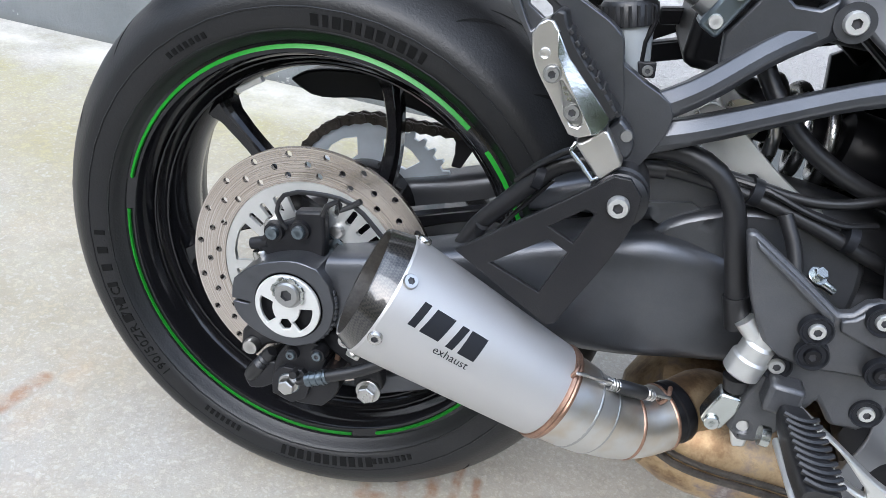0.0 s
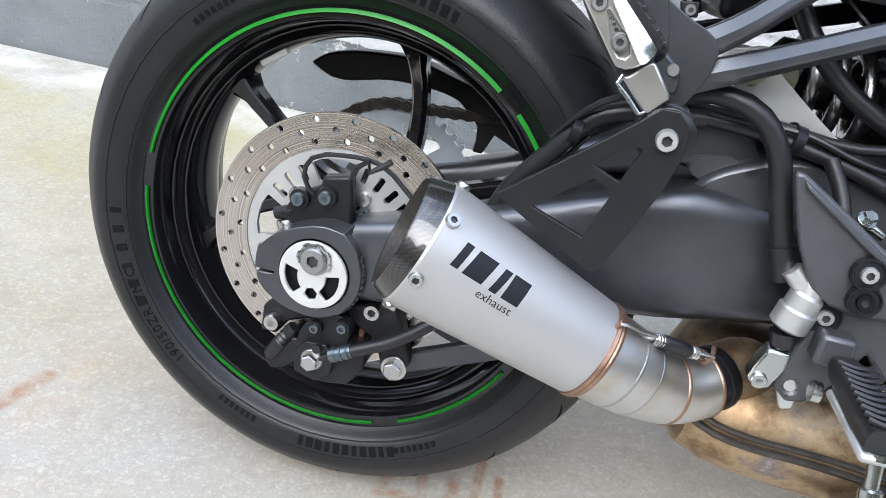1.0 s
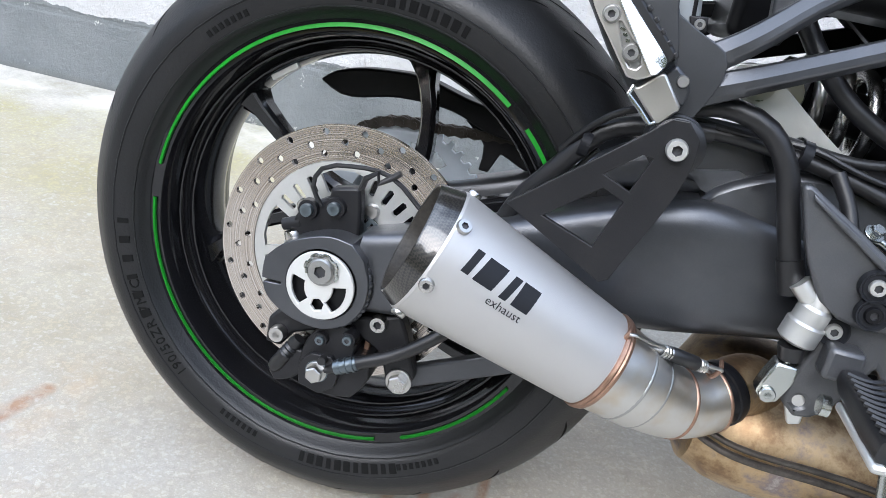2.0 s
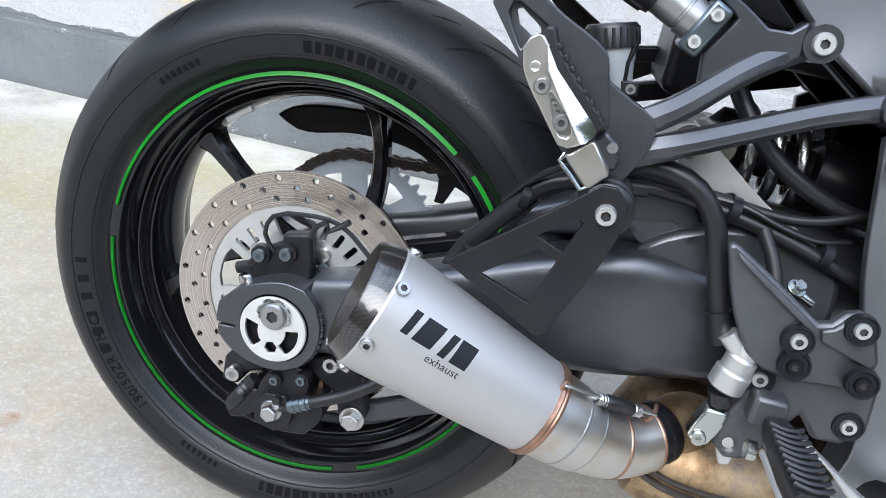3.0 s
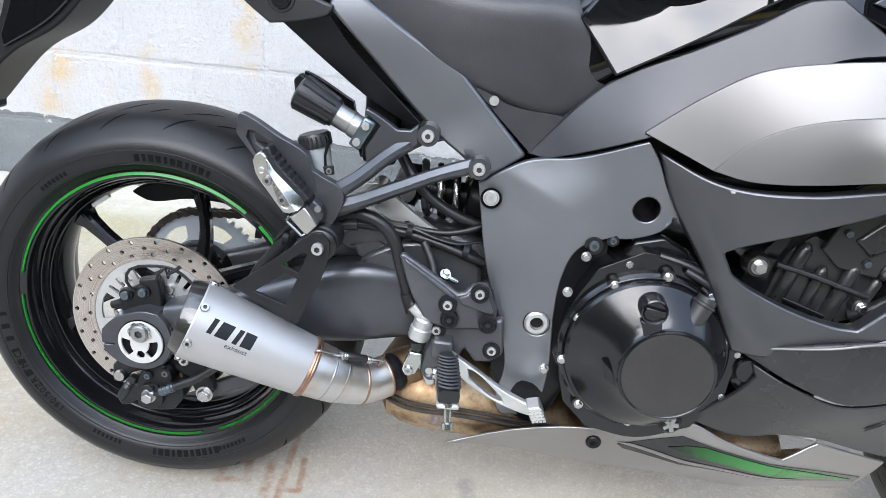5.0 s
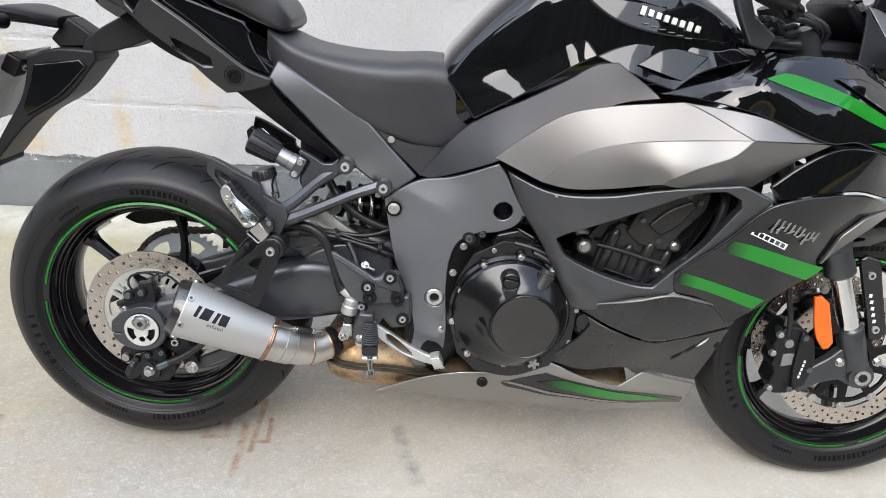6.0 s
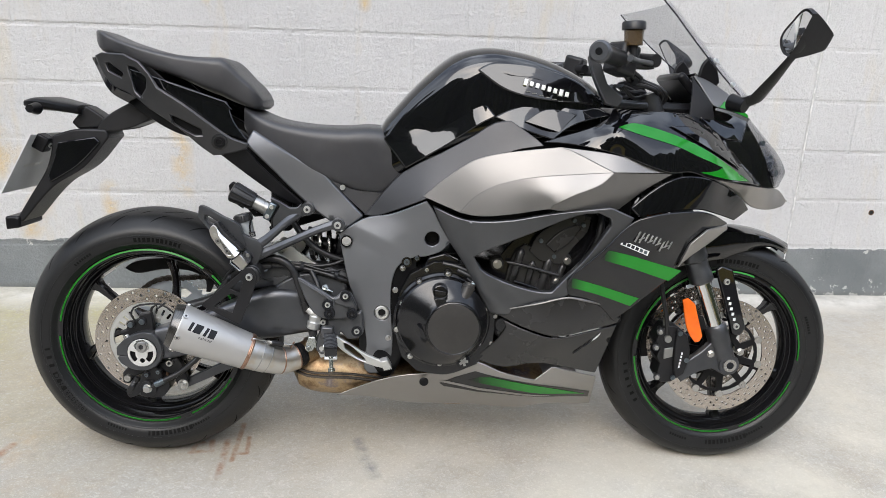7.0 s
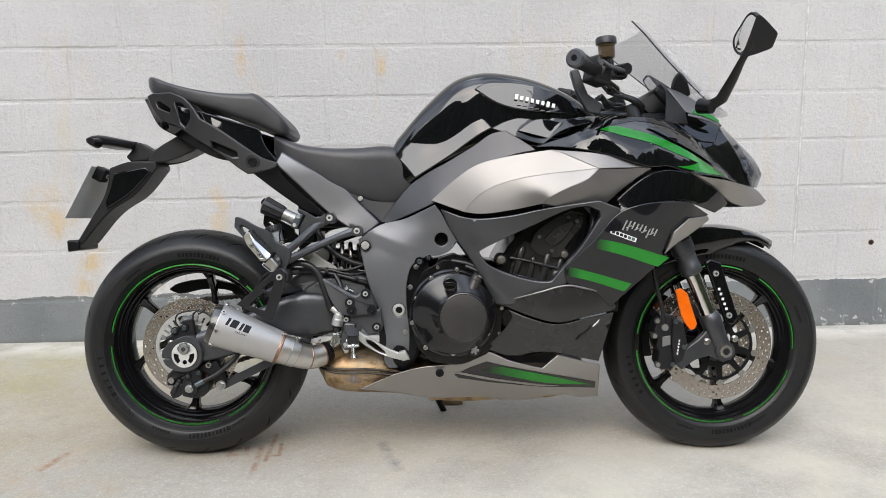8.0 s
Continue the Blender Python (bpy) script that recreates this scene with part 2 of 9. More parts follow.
def bolt(at, way, r, parent, material, h=0.006, socket=0.5, washer=0.0, name="bolt", label=""):
    """Round-headed bolt with a hexagonal socket, standing on `at` along `way`."""
    pr = [(r, 0), (r, h * 0.65), (r * 0.88, h)]
    if washer:
        pr = [(washer, 0), (washer, h * 0.25), (r, h * 0.27)] + pr[1:]
    bm = lathe(pr, 20)
    top = max(bm.faces, key=lambda f: f.calc_center_median().y)
    if socket:
        bm.faces.remove(top)
        rim = [v for v in bm.verts if v.co.y > h * 0.99]
        rim.sort(key=lambda v: math.atan2(v.co.z, v.co.x))
        hexa = [[bm.verts.new((r * socket * math.cos(math.tau * i / 6), y, r * socket * math.sin(math.tau * i / 6))) for i in range(6)] for y in (h, h * 0.35)]
        ring = sorted(hexa[0], key=lambda v: math.atan2(v.co.z, v.co.x))
        bmesh.ops.bridge_loops(bm, edges=[e for e in {e for v in rim for e in v.link_edges} if all(v in rim for v in e.verts)] + [bm.edges.new((ring[i], ring[(i + 1) % 6])) for i in range(6)])
        for i in range(6):
            f = bm.faces.new((hexa[0][i], hexa[0][(i + 1) % 6], hexa[1][(i + 1) % 6], hexa[1][i]))
            f.material_index = 1
        bm.faces.new(hexa[1]).material_index = 1
    return part(name, aim(bm, at, way), [material, SOCKET_SHADE], parent, label, 35)


def hexbolt(at, way, r, parent, material, h=0.008, washer=0.0, name="bolt", label=""):
    bm = bmesh.new()
    if washer:
        lathe([(washer, 0), (washer, h * 0.2), (washer * 0.96, h * 0.24)], 22, bm=bm)
    lathe([(r, h * 0.2), (r, h * 0.9), (r * 0.85, h)], 6, bm=bm)
    return part(name, aim(bm, at, way), material, parent, label, 25)


def writing(name, body, size, m, material, parent, label="", depth=0.0003, shear=0.0, space=1.0, width=1.0, bold=0.0):
    """Raised letters from the built-in font as a mesh."""
    cu = bpy.data.curves.new(name, "FONT")
    cu.body, cu.size, cu.extrude, cu.shear, cu.space_character, cu.offset = body, size, depth, shear, space, bold
    cu.resolution_u = 3
    cu.align_x, cu.align_y = "CENTER", "CENTER"
    tmp = new(name, cu)
    me = bpy.data.meshes.new_from_object(tmp.evaluated_get(bpy.context.evaluated_depsgraph_get()))
    bpy.data.objects.remove(tmp)
    me.transform(m @ Matrix.Diagonal((width, 1, 1, 1)))
    me.materials.clear()
    me.materials.append(material)
    ob = new(name, me)
    ob.parent = parent
    if label:
        ob["label"] = label
    return ob


# ---- the yard: floor and block wall ----
WALL_Y = 1.078
SLOPE = 0.0125        # the floor falls slightly towards +x


def floor_z(x, y=0.0):
    return -SLOPE * x + 0.0125 * y


def streak(n, l, px, py, a, b, w):
    """1 near the line from a to b on the floor, falling to 0 at w metres."""
    dx, dy = b[0] - a[0], b[1] - a[1]
    q = dx * dx + dy * dy
    t = calc(n, l, "ADD", calc(n, l, "MULTIPLY", px, dx / q), calc(n, l, "MULTIPLY", py, dy / q))
    t = calc(n, l, "SUBTRACT", t, (a[0] * dx + a[1] * dy) / q, True)
    ex = calc(n, l, "SUBTRACT", px, calc(n, l, "MULTIPLY_ADD", t, dx))
    n[-2].inputs[2].default_value = a[0]
    ey = calc(n, l, "SUBTRACT", py, calc(n, l, "MULTIPLY_ADD", t, dy))
    n[-2].inputs[2].default_value = a[1]
    d = calc(n, l, "SQRT", calc(n, l, "ADD", calc(n, l, "MULTIPLY", ex, ex), calc(n, l, "MULTIPLY", ey, ey)))
    return calc(n, l, "SUBTRACT", 1.0, calc(n, l, "DIVIDE", d, w), True)


def most(n, l, values):
    v = values[0]
    for o in values[1:]:
        v = calc(n, l, "MAXIMUM", v, o)
    return v


def concrete():
    m, n, l, p = nodes_of("concrete")
    big = noise_node(n, l, 1.1, 6.0, 0.6, "World")
    mid = noise_node(n, l, 7.0, 8.0, 0.65, "World")
    fine = noise_node(n, l, 160.0, 4.0, 0.7, "World")
    sand = noise_node(n, l, 520.0, 2.0, 0.6, "World")
    col = mixed(n, l, ramp(n, l, big, 0.35, 0.68), (0.37, 0.347, 0.304), (0.50, 0.481, 0.442))
    col = mixed(n, l, calc(n, l, "MULTIPLY", ramp(n, l, mid, 0.42, 0.68), 0.75), col, (0.44, 0.39, 0.31))
    col = mixed(n, l, calc(n, l, "MULTIPLY", ramp(n, l, fine, 0.52, 0.72), 0.5), col, (0.24, 0.235, 0.225))
    col = mixed(n, l, calc(n, l, "MULTIPLY", ramp(n, l, sand, 0.55, 0.8), 0.5), col, (0.62, 0.61, 0.59))
    g = n.new("ShaderNodeNewGeometry")
    s = n.new("ShaderNodeSeparateXYZ")
    l.new(g.outputs["Position"], s.inputs["Vector"])
    px, py = s.outputs["X"], s.outputs["Y"]
    wob = noise_node(n, l, 26.0, 5.0, 0.7, "World")
    # greenish, damp patch towards the wall behind the rear wheel
    moss = streak(n, l, px, py, (-0.95, 0.35), (-0.55, 0.8), 0.75)
    moss = calc(n, l, "MULTIPLY", moss, ramp(n, l, noise_node(n, l, 3.2, 7.0, 0.65, "World"), 0.38, 0.66))
    col = mixed(n, l, calc(n, l, "MULTIPLY", moss, 0.95), col, (0.36, 0.33, 0.16))
    foot = streak(n, l, px, py, (-1.6, 0.80), (0.1, 0.86), 0.26)
    foot = calc(n, l, "MULTIPLY", foot, ramp(n, l, noise_node(n, l, 6.2, 7.0, 0.65, "World"), 0.36, 0.58))
    col = mixed(n, l, calc(n, l, "MULTIPLY", foot, 0.8), col, (0.40, 0.37, 0.17))
    brown = streak(n, l, px, py, (-1.1, 0.1), (-0.35, 0.45), 0.5)
    brown = calc(n, l, "MULTIPLY", brown, ramp(n, l, noise_node(n, l, 5.3, 7.0, 0.7, "World"), 0.45, 0.7))
    col = mixed(n, l, calc(n, l, "MULTIPLY", brown, 0.6), col, (0.42, 0.33, 0.2))
    worn = streak(n, l, px, py, (-1.3, 0.2), (-0.45, 0.1), 0.75)
    worn = calc(n, l, "MULTIPLY", worn, ramp(n, l, noise_node(n, l, 4.1, 8.0, 0.68, "World"), 0.34, 0.60))
    col = mixed(n, l, calc(n, l, "MULTIPLY", worn, 0.9), col, (0.335, 0.295, 0.205))
    fleck = noise_node(n, l, 38.0, 6.0, 0.75, "World")
    col = mixed(n, l, calc(n, l, "MULTIPLY", ramp(n, l, fleck, 0.50, 0.66), 0.42), col, (0.27, 0.24, 0.185))
    scab = noise_node(n, l, 95.0, 5.0, 0.72, "World")
    col = mixed(n, l, calc(n, l, "MULTIPLY", ramp(n, l, scab, 0.54, 0.66), 0.45), col, (0.63, 0.61, 0.56))
    col = mixed(n, l, calc(n, l, "MULTIPLY", ramp(n, l, scab, 0.44, 0.34), 0.35), col, (0.23, 0.215, 0.18))
    # broad, pale beige area, broken up by noise
    beige = streak(n, l, px, py, (0.9, -0.55), (2.6, -0.2), 1.0)
    beige = calc(n, l, "MULTIPLY", beige, ramp(n, l, noise_node(n, l, 2.6, 7.0, 0.62, "World"), 0.36, 0.60))
    col = mixed(n, l, calc(n, l, "MULTIPLY", beige, 0.7), col, (0.62, 0.58, 0.48))
    # pale strip along the foot of the wall
    pale = calc(n, l, "SUBTRACT", 1.0, calc(n, l, "DIVIDE", calc(n, l, "ABSOLUTE", calc(n, l, "SUBTRACT", py, 1.0)), 0.16), True)
    pale = calc(n, l, "MULTIPLY", pale, ramp(n, l, mid, 0.35, 0.6))
    col = mixed(n, l, calc(n, l, "MULTIPLY", pale, 0.65), col, (0.70, 0.69, 0.65))
    # slab ends behind the path; dark driveway, then dry grass, unseen, added for reflections
    far_y = calc(n, l, "ADD", py, calc(n, l, "MULTIPLY", wob, 0.05))
    col = mixed(n, l, calc(n, l, "LESS_THAN", far_y, -3.4), col, mixed(n, l, fine, (0.045, 0.045, 0.045), (0.07, 0.068, 0.065)))
    col = mixed(n, l, calc(n, l, "LESS_THAN", far_y, -6.2), col, mixed(n, l, mid, (0.26, 0.19, 0.03), (0.42, 0.30, 0.05)))
    # rust marks
    marks = [((0.080, -0.060), (0.133, -0.052), 0.009), ((0.088, -0.020), (0.082, -0.060), 0.009), ((0.126, -0.008), (0.132, -0.054), 0.010), ((0.088, -0.018), (0.105, -0.014), 0.007),
             ((0.168, -0.170), (0.166, -0.008), 0.012), ((0.190, -0.100), (0.196, 0.075), 0.009), ((0.190, -0.070), (0.223, -0.068), 0.008),
             ((0.219, 0.008), (0.223, -0.068), 0.008), ((-0.395, -0.11), (-0.370, -0.018), 0.016)]
    rust = most(n, l, [streak(n, l, px, py, a, b, w) for a, b, w in marks])
    rust = calc(n, l, "MULTIPLY", calc(n, l, "MULTIPLY", rust, 1.6, True), ramp(n, l, wob, 0.36, 0.6))
    col = mixed(n, l, calc(n, l, "MULTIPLY", rust, 0.7), col, (0.25, 0.12, 0.055))
    wash = most(n, l, [streak(n, l, px, py, a, b, w) for a, b, w in (((-0.5, -0.35), (-0.2, -0.32), 0.22), ((-0.45, -0.2), (-0.35, 0.0), 0.1))])
    wash = calc(n, l, "MULTIPLY", wash, ramp(n, l, noise_node(n, l, 14.0, 7.0, 0.7, "World"), 0.45, 0.7))
    col = mixed(n, l, calc(n, l, "MULTIPLY", wash, 0.35), col, (0.46, 0.3, 0.16))
    # dark grease smear
    oil = most(n, l, [streak(n, l, px, py, a, b, w) for a, b, w in (((0.506, -0.01), (0.524, -0.085), 0.022), ((0.522, -0.08), (0.546, -0.17), 0.026))])
    oil = calc(n, l, "MULTIPLY", oil, ramp(n, l, wob, 0.38, 0.62))
    col = mixed(n, l, calc(n, l, "MULTIPLY", oil, 0.75), col, (0.17, 0.175, 0.18))
    l.new(col, p.inputs["Base Color"])
    p.inputs["Roughness"].default_value = 0.86
    h = calc(n, l, "ADD", calc(n, l, "MULTIPLY", fine, 0.6), calc(n, l, "MULTIPLY", sand, 0.4))
    bump(n, l, p, h, 0.5, 0.0018)
    return m


def wall_paint():
    m, n, l, p = nodes_of("wall_paint")
    g = n.new("ShaderNodeNewGeometry")
    s = n.new("ShaderNodeSeparateXYZ")
    l.new(g.outputs["Position"], s.inputs["Vector"])
    x, z = s.outputs["X"], s.outputs["Z"]
    oi = n.new("ShaderNodeObjectInfo").outputs["Random"]
    big = noise_node(n, l, 2.4, 6.0, 0.6, "World")
    pit = noise_node(n, l, 120.0, 5.0, 0.72, "World")
    grit = noise_node(n, l, 300.0, 2.0, 0.6, "World")
    peel = noise_node(n, l, 55.0, 4.0, 0.6, "World")
    white = mixed(n, l, ramp(n, l, big, 0.3, 0.7), (0.50, 0.50, 0.505), (0.575, 0.575, 0.575))
    white = mixed(n, l, calc(n, l, "MULTIPLY", oi, 0.25), white, (0.53, 0.53, 0.54))
    white = mixed(n, l, calc(n, l, "MULTIPLY", ramp(n, l, pit, 0.52, 0.70), 0.7), white, (0.42, 0.42, 0.42))
    # rust-yellow runs, drawn out downwards
    run = ramp(n, l, noise_node(n, l, 3.1, 6.0, 0.62, "World", (2.2, 1.0, 0.5)), 0.60, 0.76)
    white = mixed(n, l, calc(n, l, "MULTIPLY", run, 0.42), white, (0.56, 0.47, 0.30))
    spots = most(n, l, [streak(n, l, x, z, a, b, w) for a, b, w in (
        ((-0.79, 0.52), (-0.84, 0.60), 0.10), ((-0.42, 0.25), (-0.42, 0.42), 0.04), ((-0.15, 0.62), (-0.15, 0.42), 0.05), ((0.52, 1.17), (0.52, 1.10), 0.03),
        ((0.37, 1.17), (0.37, 1.15), 0.02), ((-0.03, 1.24), (-0.03, 1.10), 0.03), ((-0.72, 0.26), (-0.66, 0.38), 0.06))])
    spots = calc(n, l, "MULTIPLY", spots, ramp(n, l, noise_node(n, l, 17.0, 6.0, 0.7, "World"), 0.38, 0.62))
    white = mixed(n, l, calc(n, l, "MULTIPLY", spots, 0.75), white, (0.57, 0.40, 0.15))
    # grey band along the foot, flaking
    wav = noise_node(n, l, 9.0, 5.0, 0.7, "World")
    edge = calc(n, l, "MULTIPLY_ADD", wav, 0.05)
    n[-1].inputs[2].default_value = 0.184
    edge = calc(n, l, "ADD", edge, calc(n, l, "MULTIPLY", x, -0.007))
    band = calc(n, l, "GREATER_THAN", edge, z)
    grey = mixed(n, l, ramp(n, l, noise_node(n, l, 4.0, 6.0, 0.6, "World"), 0.3, 0.7), (0.145, 0.16, 0.165), (0.22, 0.235, 0.24))
    flake = noise_node(n, l, 24.0, 7.0, 0.75, "World")
    low = calc(n, l, "SUBTRACT", 0.17, z)
    low = calc(n, l, "MULTIPLY", calc(n, l, "ABSOLUTE", calc(n, l, "SUBTRACT", low, 0.06)), 1.3)
    fl = calc(n, l, "GREATER_THAN", calc(n, l, "ADD", flake, calc(n, l, "MULTIPLY", ramp(n, l, big, 0.4, 0.7), 0.06)), calc(n, l, "SUBTRACT", 0.735, low))
    fl = calc(n, l, "MULTIPLY", fl, 0.85)
    grey = mixed(n, l, fl, grey, (0.52, 0.52, 0.50))
    # dark drips on the band's top edge
    col = mixed(n, l, band, white, grey)
    # the wall turns darker within 35 mm of the floor line
    foot_dark = calc(n, l, "SUBTRACT", 1.0, calc(n, l, "DIVIDE", calc(n, l, "ABSOLUTE", calc(n, l, "SUBTRACT", z, calc(n, l, "MULTIPLY", x, -0.0125))), 0.035), True)
    col = mixed(n, l, calc(n, l, "MULTIPLY", foot_dark, 0.6), col, (0.10, 0.095, 0.075))
    l.new(col, p.inputs["Base Color"])
    p.inputs["Roughness"].default_value = 0.75
    h = calc(n, l, "ADD", calc(n, l, "MULTIPLY", pit, 0.5), calc(n, l, "ADD", calc(n, l, "MULTIPLY", grit, 0.2), calc(n, l, "MULTIPLY", peel, 0.8)))
    bump(n, l, p, h, 1.0, 0.0065)
    return m


CONCRETE, WALLPAINT = concrete(), wall_paint()

bm = bmesh.new()
ext = 90.0
vs = [bm.verts.new((x, y, floor_z(x, y))) for x, y in ((-ext, -ext), (ext, -ext), (ext, ext), (-ext, ext))]
bm.faces.new(vs)
tagged(part("ground", bm, CONCRETE, None, "", 0), "pale weathered concrete yard floor with rust marks", "floor", kind="structure")

PITCH, COURSE, JOINT = 0.395, 0.2, 0.009
X0, X1, TOP = -9.0, 11.0, 3.2
SEAM = 2.281
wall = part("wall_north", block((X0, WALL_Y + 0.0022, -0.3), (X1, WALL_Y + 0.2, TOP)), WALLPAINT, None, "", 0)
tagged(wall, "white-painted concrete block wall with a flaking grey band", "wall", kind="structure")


def block_mesh(w, h):
    b = bmesh.new()
    y0, y1, r = WALL_Y, WALL_Y + 0.006, 0.006
    a = [b.verts.new((x, y1, z)) for x, z in ((0, 0), (w, 0), (w, h), (0, h))]
    c = [b.verts.new((x, y0 + 0.0014, z)) for x, z in ((0.0008, 0.0008), (w - 0.0008, 0.0008), (w - 0.0008, h - 0.0008), (0.0008, h - 0.0008))]
    d = [b.verts.new((x, y0, z)) for x, z in ((r, r), (w - r, r), (w - r, h - r), (r, h - r))]
    for p, q in ((a, c), (c, d)):
        for i in range(4):
            b.faces.new((p[i], p[(i + 1) % 4], q[(i + 1) % 4], q[i]))
    b.faces.new(d)
    bmesh.ops.recalc_face_normals(b, faces=b.faces)
    me = bpy.data.meshes.new("block")
    b.to_mesh(me)
    b.free()
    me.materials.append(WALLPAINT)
    return me


BLOCKS = {}


def wall_blocks():
    far = []
    for c in range(int(TOP / COURSE)):
        z0 = c * COURSE + JOINT / 2 if c else -0.06
        h = (c + 1) * COURSE - JOINT / 2 - z0
        off = -0.492 + (0 if c % 2 == 0 else PITCH / 2)
        k = math.floor((X0 - off) / PITCH)
        while off + k * PITCH < X1:
            a, b = off + k * PITCH + JOINT / 2, off + (k + 1) * PITCH - JOINT / 2
            k += 1
            spans = [(a, b)] if not a < SEAM < b else [(a, SEAM - 0.005), (SEAM + 0.005, b)]
            for p, q in spans:
                if q - p < 0.02:
                    continue
                if -1.6 < p < 3.7 and c < 8:
                    key = (round(q - p, 3), round(h, 3))
                    if key not in BLOCKS:
                        BLOCKS[key] = block_mesh(q - p, h)
                    ob = new("block", BLOCKS[key])
                    ob.parent = wall
                    ob.location = (p, random.uniform(-0.0008, 0.0008), z0)
                else:
                    far.append((p, q, z0, z0 + h))
    verts, faces = [], []
    for p, q, z0, z1 in far:
        o = len(verts)
        for y, i in ((WALL_Y + 0.006, 0), (WALL_Y, 0.003)):
            verts += [(p + i, y, z0 + i), (q - i, y, z0 + i), (q - i, y, z1 - i), (p + i, y, z1 - i)]
        faces += [(o + 4, o + 5, o + 6, o + 7)] + [(o + i, o + (i + 1) % 4, o + 4 + (i + 1) % 4, o + 4 + i) for i in range(4)]
    me = bpy.data.meshes.new("far_blocks")
    me.from_pydata(verts, [], faces)
    me.materials.append(WALLPAINT)
    ob = new("far_blocks", me)
    ob.parent = wall
    tagged(ob, kind="stuff")


wall_blocks()
# sealed movement joint
sealant = paint("sealant", (0.66, 0.66, 0.65), 0.6, vary=0.35, scale=30)
bm = bmesh.new()
zs = np.arange(-0.02, TOP, 0.035)
left = [bm.verts.new((SEAM - 0.0032 - 0.0012 * noise.noise((z * 9, 0, 0)), WALL_Y - 0.0012, z)) for z in zs]
mid = [bm.verts.new((SEAM + 0.001 * noise.noise((z * 7, 5, 0)), WALL_Y - 0.0035, z)) for z in zs]
right = [bm.verts.new((SEAM + 0.0032 + 0.003 * max(0, noise.noise((z * 11, 3, 0))), WALL_Y - 0.0012, z)) for z in zs]
for a, b in ((left, mid), (mid, right)):
    for i in range(len(zs) - 1):
        bm.faces.new((a[i], b[i], b[i + 1], a[i + 1]))
tagged(part("trim", bm, sealant, wall, "white sealant in the movement joint"), kind="")

# unseen tree line across the yard, added behind the path to darken reflections
BACKDROP_LEAVES = paint("backdrop_foliage", (0.035, 0.045, 0.016), 0.8, 0.0, 0.6, 1.5, 14, 0.6)
bm = bmesh.new()
rows = []
for i in range(161):
    a = radians(175 + 190 * i / 160)
    r = 15 + 1.2 * noise.noise((i * 0.21, 2, 0))
    top = 8.8 + 2.6 * noise.noise((i * 0.13, 7, 0)) + 0.5 * noise.noise((i * 0.5, 1, 0)) + random.uniform(-0.06, 0.06)
    rows.append([bm.verts.new((0.6 + (r + d) * math.cos(a), (r + d) * math.sin(a), z)) for d, z in ((0, -0.6), (0.5 * noise.noise((i * 1.7, 3, 1)), top * 0.4), (0.3 + 0.5 * noise.noise((i * 2.1, 4, 1)), top * 0.75), (0.9, top), (2.2, top * 0.8), (2.4, -0.6))])
for p, q in zip(rows, rows[1:]):
    for k in range(5):
        bm.faces.new((p[k], p[k + 1], q[k + 1], q[k]))
tagged(part("backdrop", bm, BACKDROP_LEAVES, None, "", 0), "unseen dark tree line added behind the path to darken reflections", "trees", kind="structure")

# small drilled hole with a stub of dark sleeve in the wall
hole = part("trim", aim(lathe([(0.006, 0.0), (0.0105, -0.0005), (0.012, -0.001), (0.012, 0.004), (0.006, 0.004)], 18, closed=True), (2.627, WALL_Y - 0.0005, 0.351), (0, 1, 0)), paint("old_sleeve", (0.12, 0.07, 0.04), 0.8), wall, "rusty sleeve in a drilled hole")
part("trim", lathe([(0.0085, 0.0), (0.0085, 0.001)], 18, at=(2.627, WALL_Y - 0.0015, 0.351)), paint("hole_dark", (0.01, 0.01, 0.01), 0.9), wall, "dark drilled hole", 0)


# ---- motorcycle: materials ----
BLACK = paint("satin_black", (0.006, 0.006, 0.007), 0.34, 0.0, 0.25, 7, 700, 0.12, 0.006, spec=0.22)
MATTE = paint("matte_plastic", (0.010, 0.010, 0.0115), 0.42, 0.0, 0.25, 8, 900, 0.35, 0.012, spec=0.34, fine_scratch=0.12)
FAIRSATIN = paint("satin_fairing", (0.020, 0.0195, 0.0195), 0.27, 0.0, 0.16, 7, 1000, 0.05, 0.012, spec=0.55)
TAIL = paint("tail_graphite", (0.060, 0.060, 0.062), 0.34, 0.7, 0.12, 6, 1200, 0.05, 0.015)
GREY = paint("graphite_paint", (0.205, 0.211, 0.226), 0.41, 0.85, 0.08, 6, 1200, 0.05, 0.012, fine_scratch=0.06)
GLOSS = paint("gloss_black", (0.004, 0.004, 0.005), 0.03, 0.0, 0.2, 6, 400, 0.0, 0.0, 0.15, rvary=0.02, spec=0.6)
SATIN = paint("cast_satin_black", (0.092, 0.095, 0.103), 0.34, 0.75, 0.2, 9, 800, 0.2, 0.03, fine_scratch=0.12)
DUSK = paint("dark_graphite_paint", (0.058, 0.059, 0.063), 0.36, 0.75, 0.10, 6, 1200, 0.05, 0.012)
CAST = paint("cast_graphite", (0.094, 0.096, 0.102), 0.38, 0.6, 0.2, 9, 800, 0.4, 0.05, fine_scratch=0.1)
COVERGREY = paint("seat_cover_graphite", (0.150, 0.154, 0.163), 0.38, 0.85, 0.10, 6, 1200, 0.05, 0.012, fine_scratch=0.06)
FRAMEGREY = paint("fairing_frame_graphite", (0.105, 0.107, 0.113), 0.36, 0.85, 0.12, 7, 1100, 0.12, 0.015, fine_scratch=0.08)
ENGINE = paint("engine_black", (0.006, 0.006, 0.007), 0.17, 0.0, 0.2, 9, 500, 0.06, 0.01, spec=0.55)
